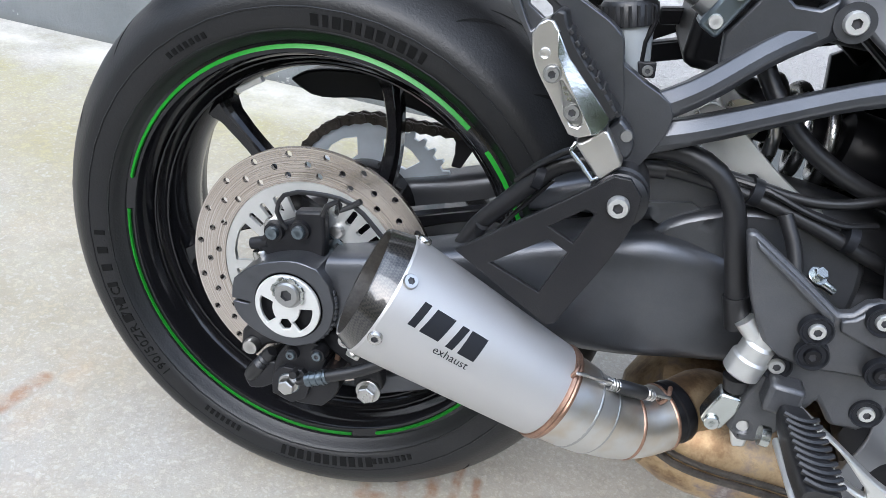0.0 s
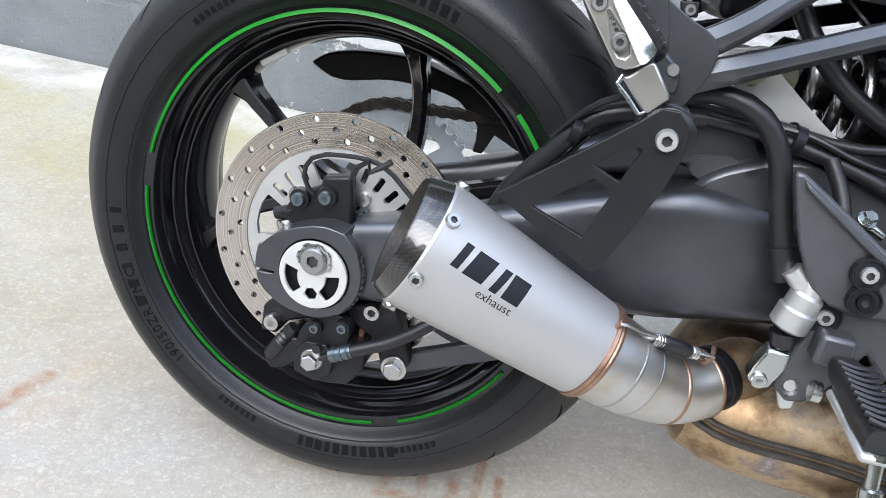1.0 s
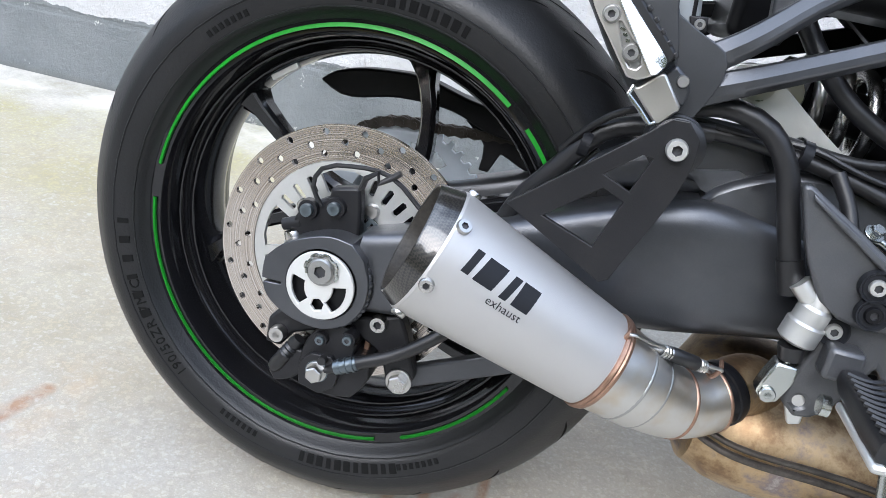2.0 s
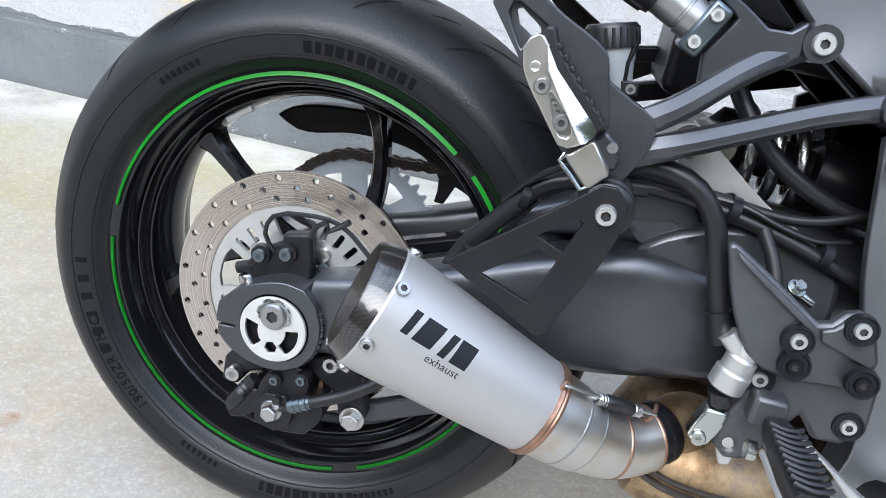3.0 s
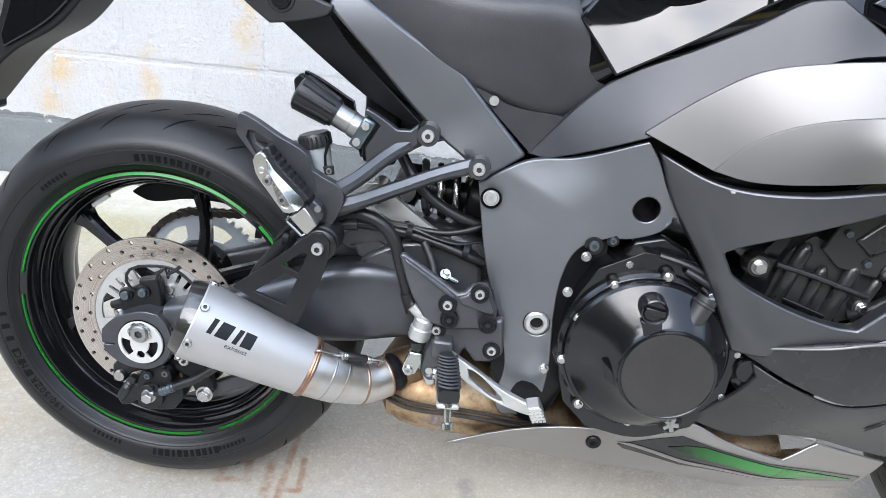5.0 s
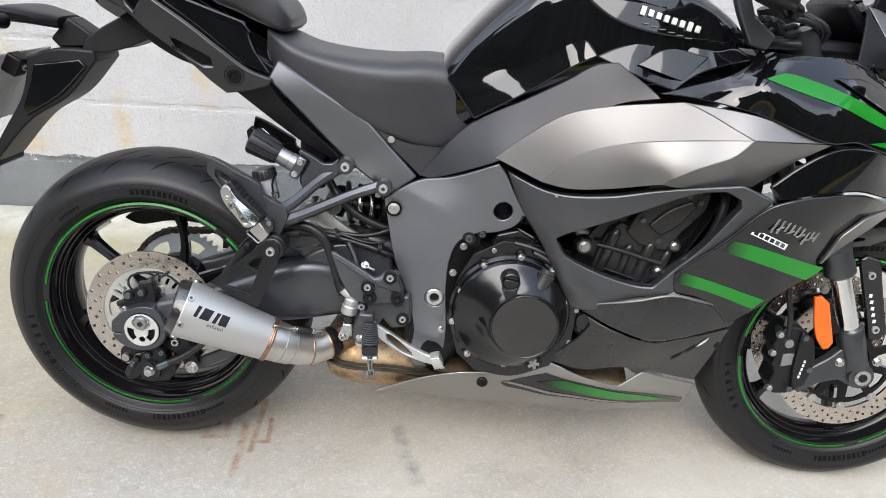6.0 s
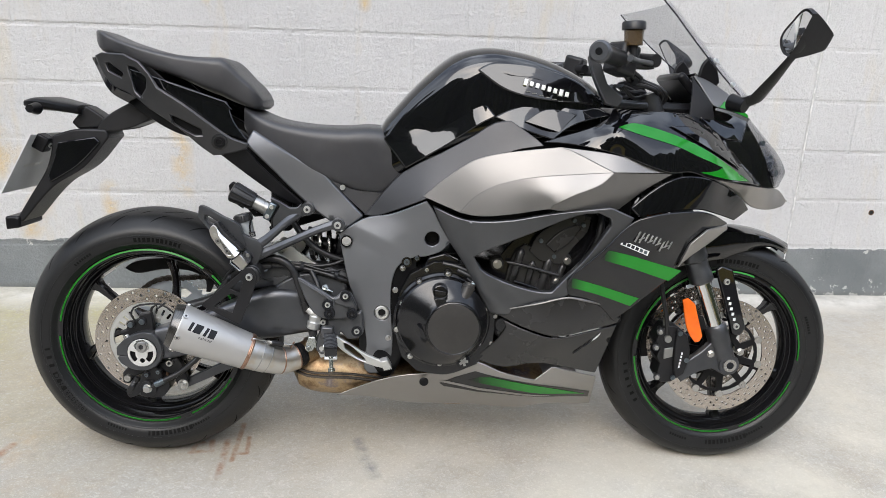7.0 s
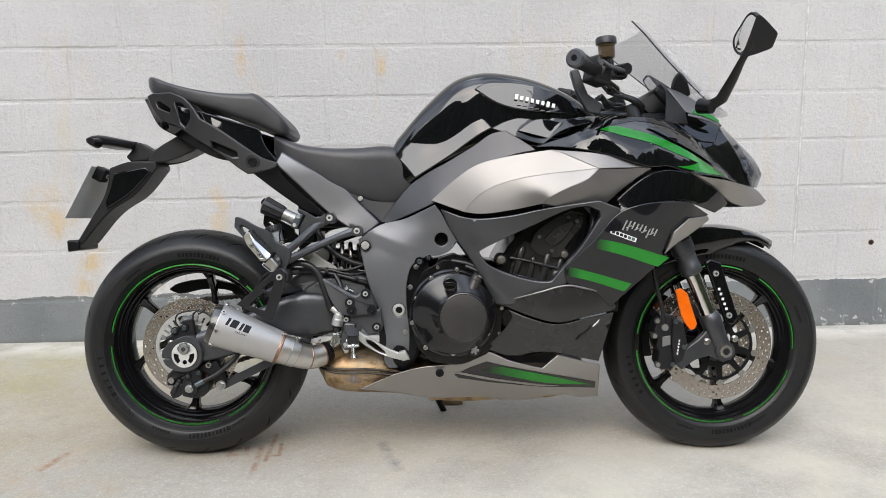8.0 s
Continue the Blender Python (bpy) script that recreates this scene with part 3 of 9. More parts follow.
COVERFACE = paint("brushed_cover_face", (0.030, 0.028, 0.026), 0.42, 0.1, 0.15, 14, 900, 0.1, 0.02, spec=0.5)
WHEELBLACK = paint("wheel_black", (0.007, 0.007, 0.008), 0.12, 0.0, 0.2, 6, 400, 0.02, 0.008, 0.0, rvary=0.06)
GREEN = paint("green_paint", (0.012, 0.20, 0.014), 0.16, 0.1, 0.1, 12, 600, 0.0, 0.0)
STRIPE = paint("green_stripe", (0.018, 0.23, 0.015), 0.38, 0.0, 0.12, 12, 600, 0.0)
RUBBER = paint("tyre_rubber", (0.008, 0.0082, 0.0088), 0.43, 0.0, 0.3, 7, 420, 0.5, 0.012, spec=0.42, fine_scratch=0.15)
RAISED = paint("sidewall_lettering", (0.004, 0.004, 0.004), 0.6, 0.0, 0.2, 20, 500, 0.1, spec=0.15)
SOFT = paint("soft_rubber", (0.010, 0.010, 0.011), 0.40, 0.0, 0.2, 16, 500, 0.15, 0.012, spec=0.50)
GROOVE = paint("groove_rubber", (0.008, 0.008, 0.008), 0.9, 0.0, 0.1, spec=0.1)
STEEL = paint("brushed_steel", (0.52, 0.51, 0.49), 0.28, 1.0, 0.08, 9, 300, 0.08)
ALLOY = paint("cast_alloy", (0.62, 0.62, 0.60), 0.42, 0.85, 0.08, 20, 420, 0.2)
ZINC = paint("zinc_plate", (0.50, 0.52, 0.50), 0.26, 1.0, 0.08, 30, 300, 0.1)
DARKZINC = paint("dark_zinc", (0.16, 0.19, 0.21), 0.33, 0.9, 0.12, 20, 300, 0.1)
CHAIN = paint("chain_steel", (0.085, 0.075, 0.065), 0.45, 0.8, 0.35, 60, 500, 0.3, 0.1)
TITAN = paint("bead_blasted_titanium", (0.49, 0.482, 0.472), 0.50, 0.7, 0.05, 4, 1500, 0.16, fine_scratch=0.08)
SILVER = paint("silver_paint", (0.205, 0.199, 0.194), 0.42, 0.85, 0.03, 5, 1600, 0.0, 0.0, 0.12)
PAN = paint("belly_silver", (0.30, 0.288, 0.275), 0.33, 0.8, 0.05, 5, 1600, 0.02, 0.04, 0.1)
SEAT = paint("seat_vinyl", (0.028, 0.028, 0.031), 0.38, 0.0, 0.2, 12, 1100, 0.5, 0.012, spec=0.54)
MILKY = paint("milky_plastic", (0.30, 0.32, 0.33), 0.35, 0.0, 0.1, 20, 300, 0.05)
CHROME = paint("polished_chrome", (0.74, 0.74, 0.73), 0.12, 1.0, 0.05, 20, 300, 0.05)
BRIGHT = paint("bright_buffed_alloy", (0.66, 0.64, 0.61), 0.34, 1.0, 0.06, 20, 420, 0.1)
DULL = paint("dull_alloy", (0.36, 0.36, 0.35), 0.40, 0.9, 0.12, 20, 420, 0.2)
ANODISED = paint("clear_anodised", (0.66, 0.66, 0.64), 0.52, 0.6, 0.04, 20, 600, 0.1)
ORANGE = paint("amber_reflector", (0.78, 0.135, 0.004), 0.12, 0.0, 0.1, 40, 500, 0.1, 0.0, 0.3)
COPPER = paint("weld_bronze", (0.36, 0.225, 0.16), 0.4, 0.9, 0.3, 60, 400, 0.4)
WHITE = paint("white_mark", (0.7, 0.7, 0.7), 0.5, 0.0, 0.05)
PLATE = paint("number_plate_back", (0.56, 0.57, 0.575), 0.4, 0.0, 0.06, 12, 300, 0.05)
INK = paint("dark_print", (0.016, 0.017, 0.020), 0.45, 0.2, 0.1, spec=0.2)


def carbon():
    m, n, l, p = nodes_of("carbon_fibre")
    c = n.new("ShaderNodeTexCoord")
    mp = n.new("ShaderNodeMapping")
    mp.inputs["Scale"].default_value, mp.inputs["Rotation"].default_value = (560, 560, 560), (0.4, 0.5, 0.78)
    k = n.new("ShaderNodeTexChecker")
    k.inputs["Scale"].default_value = 1.0
    l.new(c.outputs["Object"], mp.inputs["Vector"])
    l.new(mp.outputs["Vector"], k.inputs["Vector"])
    l.new(mixed(n, l, k.outputs["Fac"], (0.006, 0.006, 0.006), (0.030, 0.027, 0.023)), p.inputs["Base Color"])
    p.inputs["Roughness"].default_value, p.inputs["Metallic"].default_value = 0.30, 0.2
    p.inputs["Coat Weight"].default_value = 1.0
    p.inputs["Coat Roughness"].default_value = 0.06
    bump(n, l, p, k.outputs["Fac"], 0.2, 0.0004)
    return m


def heat_steel():
    """Stainless steel with straw, brown and blue heat colours."""
    m, n, l, p = nodes_of("heat_tinted_steel")
    f = noise_node(n, l, 15.0, 7.0, 0.68)
    r = n.new("ShaderNodeValToRGB")
    e = r.color_ramp.elements
    e[0].position, e[0].color = 0.28, (0.08, 0.055, 0.042, 1)
    e[1].position, e[1].color = 0.74, (0.55, 0.52, 0.47, 1)
    for pos, c in ((0.42, (0.24, 0.155, 0.085, 1)), (0.53, (0.46, 0.34, 0.20, 1)), (0.64, (0.24, 0.20, 0.20, 1))):
        x = e.new(pos)
        x.color = c
    l.new(f, r.inputs["Fac"])
    spot = ramp(n, l, noise_node(n, l, 70.0, 6.0, 0.7), 0.55, 0.75)
    l.new(mixed(n, l, calc(n, l, "MULTIPLY", spot, 0.5), r.outputs["Color"], (0.11, 0.085, 0.07)), p.inputs["Base Color"])
    p.inputs["Metallic"].default_value = 0.9
    rr = calc(n, l, "MULTIPLY_ADD", f, 0.3)
    n[-1].inputs[2].default_value = 0.32
    l.new(rr, p.inputs["Roughness"])
    bump(n, l, p, spot, 0.3, 0.0006)
    return m


def pipe_steel():
    """Bent stainless tube, straw tinted near the welds."""
    m, n, l, p = nodes_of("tinted_stainless")
    f = noise_node(n, l, 24.0, 4.0, 0.5)
    l.new(mixed(n, l, ramp(n, l, f, 0.45, 0.72), (0.54, 0.53, 0.51), (0.46, 0.37, 0.25)), p.inputs["Base Color"])
    p.inputs["Metallic"].default_value, p.inputs["Roughness"].default_value = 1.0, 0.40
    return m


def glassy(name, color, rough=0.02, alpha=0.25):
    m, n, l, p = nodes_of(name)
    p.inputs["Base Color"].default_value = (*color, 1)
    p.inputs["Roughness"].default_value = rough
    p.inputs["IOR"].default_value = 1.45
    p.inputs["Alpha"].default_value = alpha
    return m


def disc_steel():
    """Ground steel worn in fine rings about the axle."""
    m, n, l, p = nodes_of("disc_steel")
    c = n.new("ShaderNodeTexCoord")
    sep = n.new("ShaderNodeSeparateXYZ")
    flat = n.new("ShaderNodeCombineXYZ")
    length = n.new("ShaderNodeVectorMath")
    length.operation = "LENGTH"
    l.new(c.outputs["Object"], sep.inputs[0])
    l.new(sep.outputs["X"], flat.inputs["X"])
    l.new(sep.outputs["Z"], flat.inputs["Z"])
    l.new(flat.outputs[0], length.inputs[0])
    ring = n.new("ShaderNodeTexNoise")
    ring.noise_dimensions = "1D"
    ring.inputs["Scale"].default_value, ring.inputs["Detail"].default_value = 700.0, 3.0
    l.new(length.outputs["Value"], ring.inputs["W"])
    f = ring.outputs["Fac"]
    tint = ramp(n, l, noise_node(n, l, 14.0, 3.0, 0.5), 0.35, 0.7)
    score = mixed(n, l, ramp(n, l, f, 0.32, 0.66), (0.40, 0.35, 0.31), (0.74, 0.69, 0.64))
    l.new(mixed(n, l, calc(n, l, "MULTIPLY", tint, 0.3), score, (0.42, 0.33, 0.25)), p.inputs["Base Color"])
    p.inputs["Metallic"].default_value, p.inputs["Roughness"].default_value = 1.0, 0.27
    bump(n, l, p, f, 0.35, 0.0006)
    return m


def green_fade(name, x0, x1):
    """Green graphic that fades out into black between two stations along the machine."""
    m, n, l, p = nodes_of(name)
    s = n.new("ShaderNodeSeparateXYZ")
    l.new(n.new("ShaderNodeTexCoord").outputs["Object"], s.inputs[0])
    t = calc(n, l, "DIVIDE", calc(n, l, "SUBTRACT", s.outputs["X"], x0), x1 - x0, True)
    tone = mixed(n, l, noise_node(n, l, 12.0, 4.0), (0.009, 0.17, 0.011), (0.013, 0.215, 0.015))
    l.new(mixed(n, l, t, (0.005, 0.007, 0.005), tone), p.inputs["Base Color"])
    p.inputs["Roughness"].default_value = 0.12
    return m


CARBON, HEAT, PIPE, DISC = carbon(), heat_steel(), pipe_steel(), disc_steel()
SCREEN = glassy("tinted_screen", (0.20, 0.21, 0.25), 0.02, 0.2)
LENS = glassy("clear_lens", (0.03, 0.035, 0.05), 0.03, 0.55)
AMBER = glassy("amber_fluid", (0.07, 0.045, 0.02), 0.08, 0.8)
MIRROR = paint("mirror_glass", (0.8, 0.8, 0.8), 0.02, 1.0, 0.0, relief=0.0, rvary=0.0)

machine = new("motorcycle")
machine.matrix_world = Euler((radians(-7.0), radians(0.8), radians(-3.0))).to_matrix().to_4x4()
tagged(machine, "black, graphite and green sports touring motorcycle leaning on its side stand", "motorcycle")


def group_part(name, label="", at=(0, 0, 0)):
    g = new(name)
    g.parent = machine
    g.location = at
    if label:
        g["label"] = label
    return g


# ---- wheels ----
def tyre_profile(hw, R, rim_hw, rim_r):
    half = [(R, 0.0), (R - 0.0025 * hw / 0.06, hw * 0.34), (R - 0.013 * hw / 0.095, hw * 0.64), (R - 0.032 * hw / 0.095, hw * 0.88), (R - 0.046 * hw / 0.095, hw * 0.985),
            (R - 0.060 * hw / 0.095, hw), ((R - 0.062 * hw / 0.095) * 0.45 + rim_r * 0.55, hw * 0.95), (rim_r + 0.006, rim_hw + 0.006), (rim_r + 0.001, rim_hw + 0.001), (rim_r - 0.006, rim_hw - 0.004)]
    return [(r, -y) for r, y in reversed(half)] + half[1:]


def profile_at(pts, y):
    """Outer radius of a tyre profile at the width y."""
    best = sorted(pts, key=lambda p: p[1])
    best = [p for p in best if p[0] > 0.245]
    return float(np.interp(y, [p[1] for p in best], [p[0] for p in best]))


def on_tyre(pts, a, y, up=0.0):
    r = profile_at(pts, y) + up
    return (r * math.cos(a), y, r * math.sin(a))


def sector(r0, r1, y, a, b, thick=0.0008):
    """Thin ring sector facing -y, between the angles a and b in degrees."""
    k = max(2, int(abs(b - a) / 2.5))
    bm = bmesh.new()
    rows = []
    for i in range(k + 1):
        t = radians(a + (b - a) * i / k)
        rows.append([bm.verts.new((r * math.cos(t), yy, r * math.sin(t))) for r, yy in ((r0, y - 0.0024), (r1, y), (r1, y + thick), (r0, y + thick))])
    for p, q in zip(rows, rows[1:]):
        for j in range(4):
            bm.faces.new((p[j], p[(j + 1) % 4], q[(j + 1) % 4], q[j]))
    return bm


def wheel(name, hub, R, hw, rim_hw, a0, label, stripes, grooves, sweep=(0, 0), size=None):
    w = group_part(name, label, hub)
    pr = tyre_profile(hw, R, rim_hw, 0.2215)
    pts = [(p[0], p[1]) for p in smooth_loop(pr, 0.006, False, 70)]
    tyre = part("tyre", lathe(pts, 144, caps=False), RUBBER, w)
    # sipes: slanted, thin grooves on the shoulders
    for sgn in (-1, 1):
        for (y0, y1, da, off) in ((0.20, 0.50, 0.17, 0.0), (0.58, 0.83, 0.13, 0.10), (0.40, 0.56, 0.09, 0.24)):
            gv = bmesh.new()
            rows = []
            for i in range(9):
                u = i / 8
                y = sgn * hw * (y0 + (y1 - y0) * u**1.25)
                a = off + da * u + (0.5 * math.tau / grooves if sgn > 0 else 0)
                wd = 0.0034 * math.sin(math.pi * min(1, 0.10 + u * 0.85)) / R
                rows.append([gv.verts.new(on_tyre(pts, a + d, y, 0.00035)) for d in (-wd, wd)])
            for p, q in zip(rows, rows[1:]):
                gv.faces.new((p[0], p[1], q[1], q[0]))
            first = part("tread_groove", gv, GROOVE, tyre, "", 0)
            for k in range(1, grooves):
                more = new("tread_groove", first.data)
                more.parent = tyre
                more.rotation_euler.y = -math.tau * k / grooves
    # raised maker's band on the sidewall, as plain blocks
    bl = bmesh.new()

    def mark(a, r, da, dr, y):
        c = [(r - dr, a - da), (r - dr, a + da), (r + dr, a + da), (r + dr, a - da)]
        out = [(p[0], p[1]) for p in pts if p[1] > 0.3 * hw][::-1]
        wall_at = [float(np.interp(rr, [p[0] for p in out], [p[1] for p in out])) for rr, t in c]
        vs = [bl.verts.new((rr * math.cos(t), -w + 0.0005, rr * math.sin(t))) for (rr, t), w in zip(c, wall_at)]
        vt = [bl.verts.new((rr * math.cos(t), -w - 0.0010, rr * math.sin(t))) for (rr, t), w in zip(c, wall_at)]
        bl.faces.new(vt)
        for i in range(4):
            bl.faces.new((vs[i], vs[(i + 1) % 4], vt[(i + 1) % 4], vt[i]))
    rs = 0.2425
    ys = hw * 0.972 if hw > 0.08 else hw * 0.985
    for centre in (84, 84 - 163, 200):
        for i in range(11):
            if centre == 200 and i % 2:
                continue
            a = radians(centre + (i - 5) * 2.45)
            mark(a, rs + 0.002, radians(0.88 if i % 3 else 0.6), 0.0055, ys)
    for centre in (128, 250, 300, 20):
        for i in range(7):
            mark(radians(centre + (i - 3) * 1.7), rs + 0.001, radians(0.5), 0.003, ys)
    tagged(part("sidewall_mark", bl, RAISED, tyre, "", 0), kind="stuff")
    # moulded size figures round the lower sidewall
    if size:
        outer = [(p[0], p[1]) for p in pts if p[1] > 0.3 * hw][::-1]
        cu = bpy.data.curves.new("size", "FONT")
        cu.body, cu.size, cu.align_x, cu.extrude, cu.resolution_u, cu.space_character = size[0], 0.0155, "CENTER", 0.0006, 2, 1.12
        tmp = new("size", cu)
        me = bpy.data.meshes.new_from_object(tmp.evaluated_get(bpy.context.evaluated_depsgraph_get()))
        bpy.data.objects.remove(tmp)
        for v in me.vertices:
            rr = size[2] + v.co.y
            a = radians(size[1]) - v.co.x / size[2]
            v.co = (rr * math.cos(a), -float(np.interp(rr, [p[0] for p in outer], [p[1] for p in outer])) - 0.0002 - v.co.z, rr * math.sin(a))
        me.materials.clear()
        me.materials.append(RAISED)
        new("size_figures", me).parent = tyre
    for sgn in (-1, 1):
        for rr in (0.2345, R - 0.056 * hw / 0.095):
            yy = float(np.interp(rr, [p[0] for p in pts if p[1] > 0.3 * hw][::-1], [p[1] for p in pts if p[1] > 0.3 * hw][::-1]))
            part("sidewall_rib", tube([(rr * math.cos(t), sgn * yy, rr * math.sin(t)) for t in np.linspace(0, math.tau, 49)], 0.0009, 6, 0.03), RUBBER, tyre)
    f = rim_hw
    half = [(0.2295, f - 0.004), (0.229, f + 0.0008), (0.2262, f + 0.002), (0.2115, f + 0.0008), (0.2085, f - 0.004), (0.2065, f - 0.016), (0.2045, f - 0.03 * f / 0.076),
            (0.196, f * 0.5), (0.190, f * 0.28), (0.188, 0.0)]
    inner = [(0.219, f - 0.006), (0.212, f * 0.45), (0.206, 0)]
    full = half + [(r, -y) for r, y in reversed(half[:-1])]
    back = [(r, -y) for r, y in inner] + [(r, y) for r, y in reversed(inner[:-1])]
    rim = part("rim", lathe(full + back, 144, closed=True), WHEELBLACK, w, "gloss black cast rim", 30)
    for a, b in stripes:
        part("pinstripe", sector(0.2157, 0.2195, -(f + 0.0022), a, b), STRIPE, rim, "green rim tape", 0)
    for rr, yy in ((0.2035, f - 0.026 * f / 0.076), (0.1945, f * 0.52)):
        part("rim_ridge", tube([(rr * math.cos(t), -yy, rr * math.sin(t)) for t in np.linspace(0, math.tau, 61)], 0.0016, 6, 0.03), WHEELBLACK, rim)
    for k in range(6):
        lean = sweep[k % 2]
        st = lerp_rows([(0.030, 0.026, 0.022), (0.06, 0.0145, 0.019), (0.11, 0.0095, 0.0165), (0.16, 0.0095, 0.017), (0.182, 0.012, 0.02), (0.197, 0.022, 0.026)], 16)

        def ring(s):
            r, hz, hy = s
            q = radians(a0 + k * 60 + lean * (0.197 - r) / 0.09)
            return [(r * math.cos(q) - hz * v * math.sin(q), hy * u, r * math.sin(q) + hz * v * math.cos(q)) for u, v in ((-1, -0.55), (-0.72, -0.62), (-0.5, -1), (0.5, -1), (0.8, -0.6), (1, -0.4), (1, 0.4), (0.8, 0.6), (0.5, 1), (-0.5, 1), (-0.72, 0.62), (-1, 0.55))]
        b = loft(st, ring)
        part("spoke", b, WHEELBLACK, w, "", 35)
    # valve and balance weight
    t = radians(a0 + 42)
    part("balance_weight", block((-0.016, -0.004, -0.003), (0.016, 0.004, 0.003), Matrix.Translation((0.187 * math.cos(t), -f * 0.45, 0.187 * math.sin(t))) @ Matrix.Rotation(-t + math.pi / 2, 4, "Y")), ALLOY, rim, "grey stick-on weight", 0, 0.001)
    return w


rear = wheel("rear_wheel", (0, 0, 0.305), 0.311, 0.095, 0.076, 84, "rear wheel with wide sport tyre and green pinstripe", ((54, 171), (28, 47), (-179, -72), (-64, -28)), 19, (-17, 3), ("190/50ZR17M/C", 217, 0.2390))
part("hub", lathe([(0.02, -0.10), (0.036, -0.098), (0.04, -0.07), (0.036, -0.02), (0.038, 0.03), (0.055, 0.06), (0.06, 0.09), (0.03, 0.1)], 40), WHEELBLACK, rear)


def brake_disc(parent, R, r_in, y, rows, slots, label, ahead=0.0):
    """Drilled disc lying in the wheel's plane at width y."""
    holes = []
    for r, count, off, hr in rows:
        for i in range(count):
            a = math.tau * (i + off) / count
            holes.append(circle(r * math.cos(a), r * math.sin(a), hr, 10))
    for (r0, r1, wd, count, off) in slots:
        for i in range(count):
            a = math.tau * (i + off) / count
            u, v = Vector((math.cos(a), math.sin(a))), Vector((-math.sin(a), math.cos(a)))
            lp = []
            for k in range(7):
                q = -math.pi / 2 + math.pi * k / 6
                lp.append(u * (r1 - wd + wd * math.cos(q)) + v * wd * math.sin(q))
            for k in range(7):
                q = math.pi / 2 + math.pi * k / 6
                lp.append(u * (r0 + wd + wd * math.cos(q)) + v * wd * math.sin(q))
            holes.append([tuple(p) for p in lp])
    loops = [circle(0, 0, R, 96), circle(0, 0, r_in, 48)] + holes
    ob = part("brake_disc", sheet(loops, lambda x, z: 0.0, 0.005, 0.0, y, 1), DISC, parent, label, 30)
    ob.location.x += ahead
    return ob


brake_disc(rear, 0.129, 0.095, -0.100, ((0.1225, 20, 0.0, 0.0034), (0.112, 20, 0.5, 0.0034), (0.102, 20, 0.15, 0.0034)), (), "drilled steel disc with scored wear track", 0.005)
carrier = bmesh.new()
loops = [circle(0, 0, 0.0945, 72), circle(0, 0, 0.05, 40)]
for i in range(5):
    a = math.tau * i / 5 + 0.5
    loops.append([(r * math.cos(a + t), r * math.sin(a + t)) for r, t in ((0.064, -0.24), (0.083, -0.27), (0.085, -0.14), (0.085, 0.0), (0.085, 0.14), (0.083, 0.27), (0.064, 0.24), (0.062, 0.0))])
    for d in (0.42, 0.63, 0.84):
        u, v = Vector((math.cos(a + d), math.sin(a + d))), Vector((-math.sin(a + d), math.cos(a + d)))
        loops.append([tuple(u * r + v * q) for r, q in ((0.068, -0.003), (0.083, -0.003), (0.0845, 0), (0.083, 0.003), (0.068, 0.003), (0.0665, 0))])
part("disc_carrier", sheet(loops, lambda x, z: 0.0, 0.005, 0.0, -0.0993, 1), ALLOY, rear, "brushed steel disc centre", 30).location.x += 0.005
for i in range(5):
    a = math.tau * i / 5 + 1.12
    bolt((0.058 * math.cos(a), -0.1045, 0.058 * math.sin(a)), (0, -1, 0), 0.0075, rear, STEEL, 0.006)
loops = [circle(0, 0, 0.054, 60), circle(0, 0, 0.036, 40)]
for i in range(40):
    a = math.tau * i / 40
    u, v = Vector((math.cos(a), math.sin(a))), Vector((-math.sin(a), math.cos(a)))
    loops.append([tuple(u * r + v * q) for r, q in ((0.043, -0.0014), (0.051, -0.0017), (0.051, 0.0017), (0.043, 0.0014))])
part("sensor_ring", sheet(loops, lambda x, z: 0.0, 0.002, 0.0, -0.1085, 1), DARKZINC, rear, "toothed speed sensor ring", 30)

# rear sprocket on the far side
teeth = []
for i in range(41):
    for d, r in ((-0.30, 0.0965), (-0.12, 0.1035), (0.12, 0.1035), (0.30, 0.0965)):
        a = math.tau * (i + d) / 41
        teeth.append((r * 1.04 * math.cos(a), r * 1.04 * math.sin(a)))
loops = [teeth, circle(0, 0, 0.045, 32)]
for i in range(6):
    a = math.tau * i / 6 + 0.2
    loops.append([(r * math.cos(a + t), r * math.sin(a + t)) for r, t in ((0.062, -0.26), (0.083, -0.33), (0.086, -0.12), (0.086, 0.12), (0.083, 0.33), (0.062, 0.26), (0.058, 0.0))])
part("sprocket", sheet(loops, lambda x, z: 0.0, 0.006, 0.0, 0.111, 1), paint("blue_zinc", (0.58, 0.64, 0.70), 0.45, 0.6, 0.08, 30, 300, 0.1), rear, "zinc-plated rear sprocket", 30)

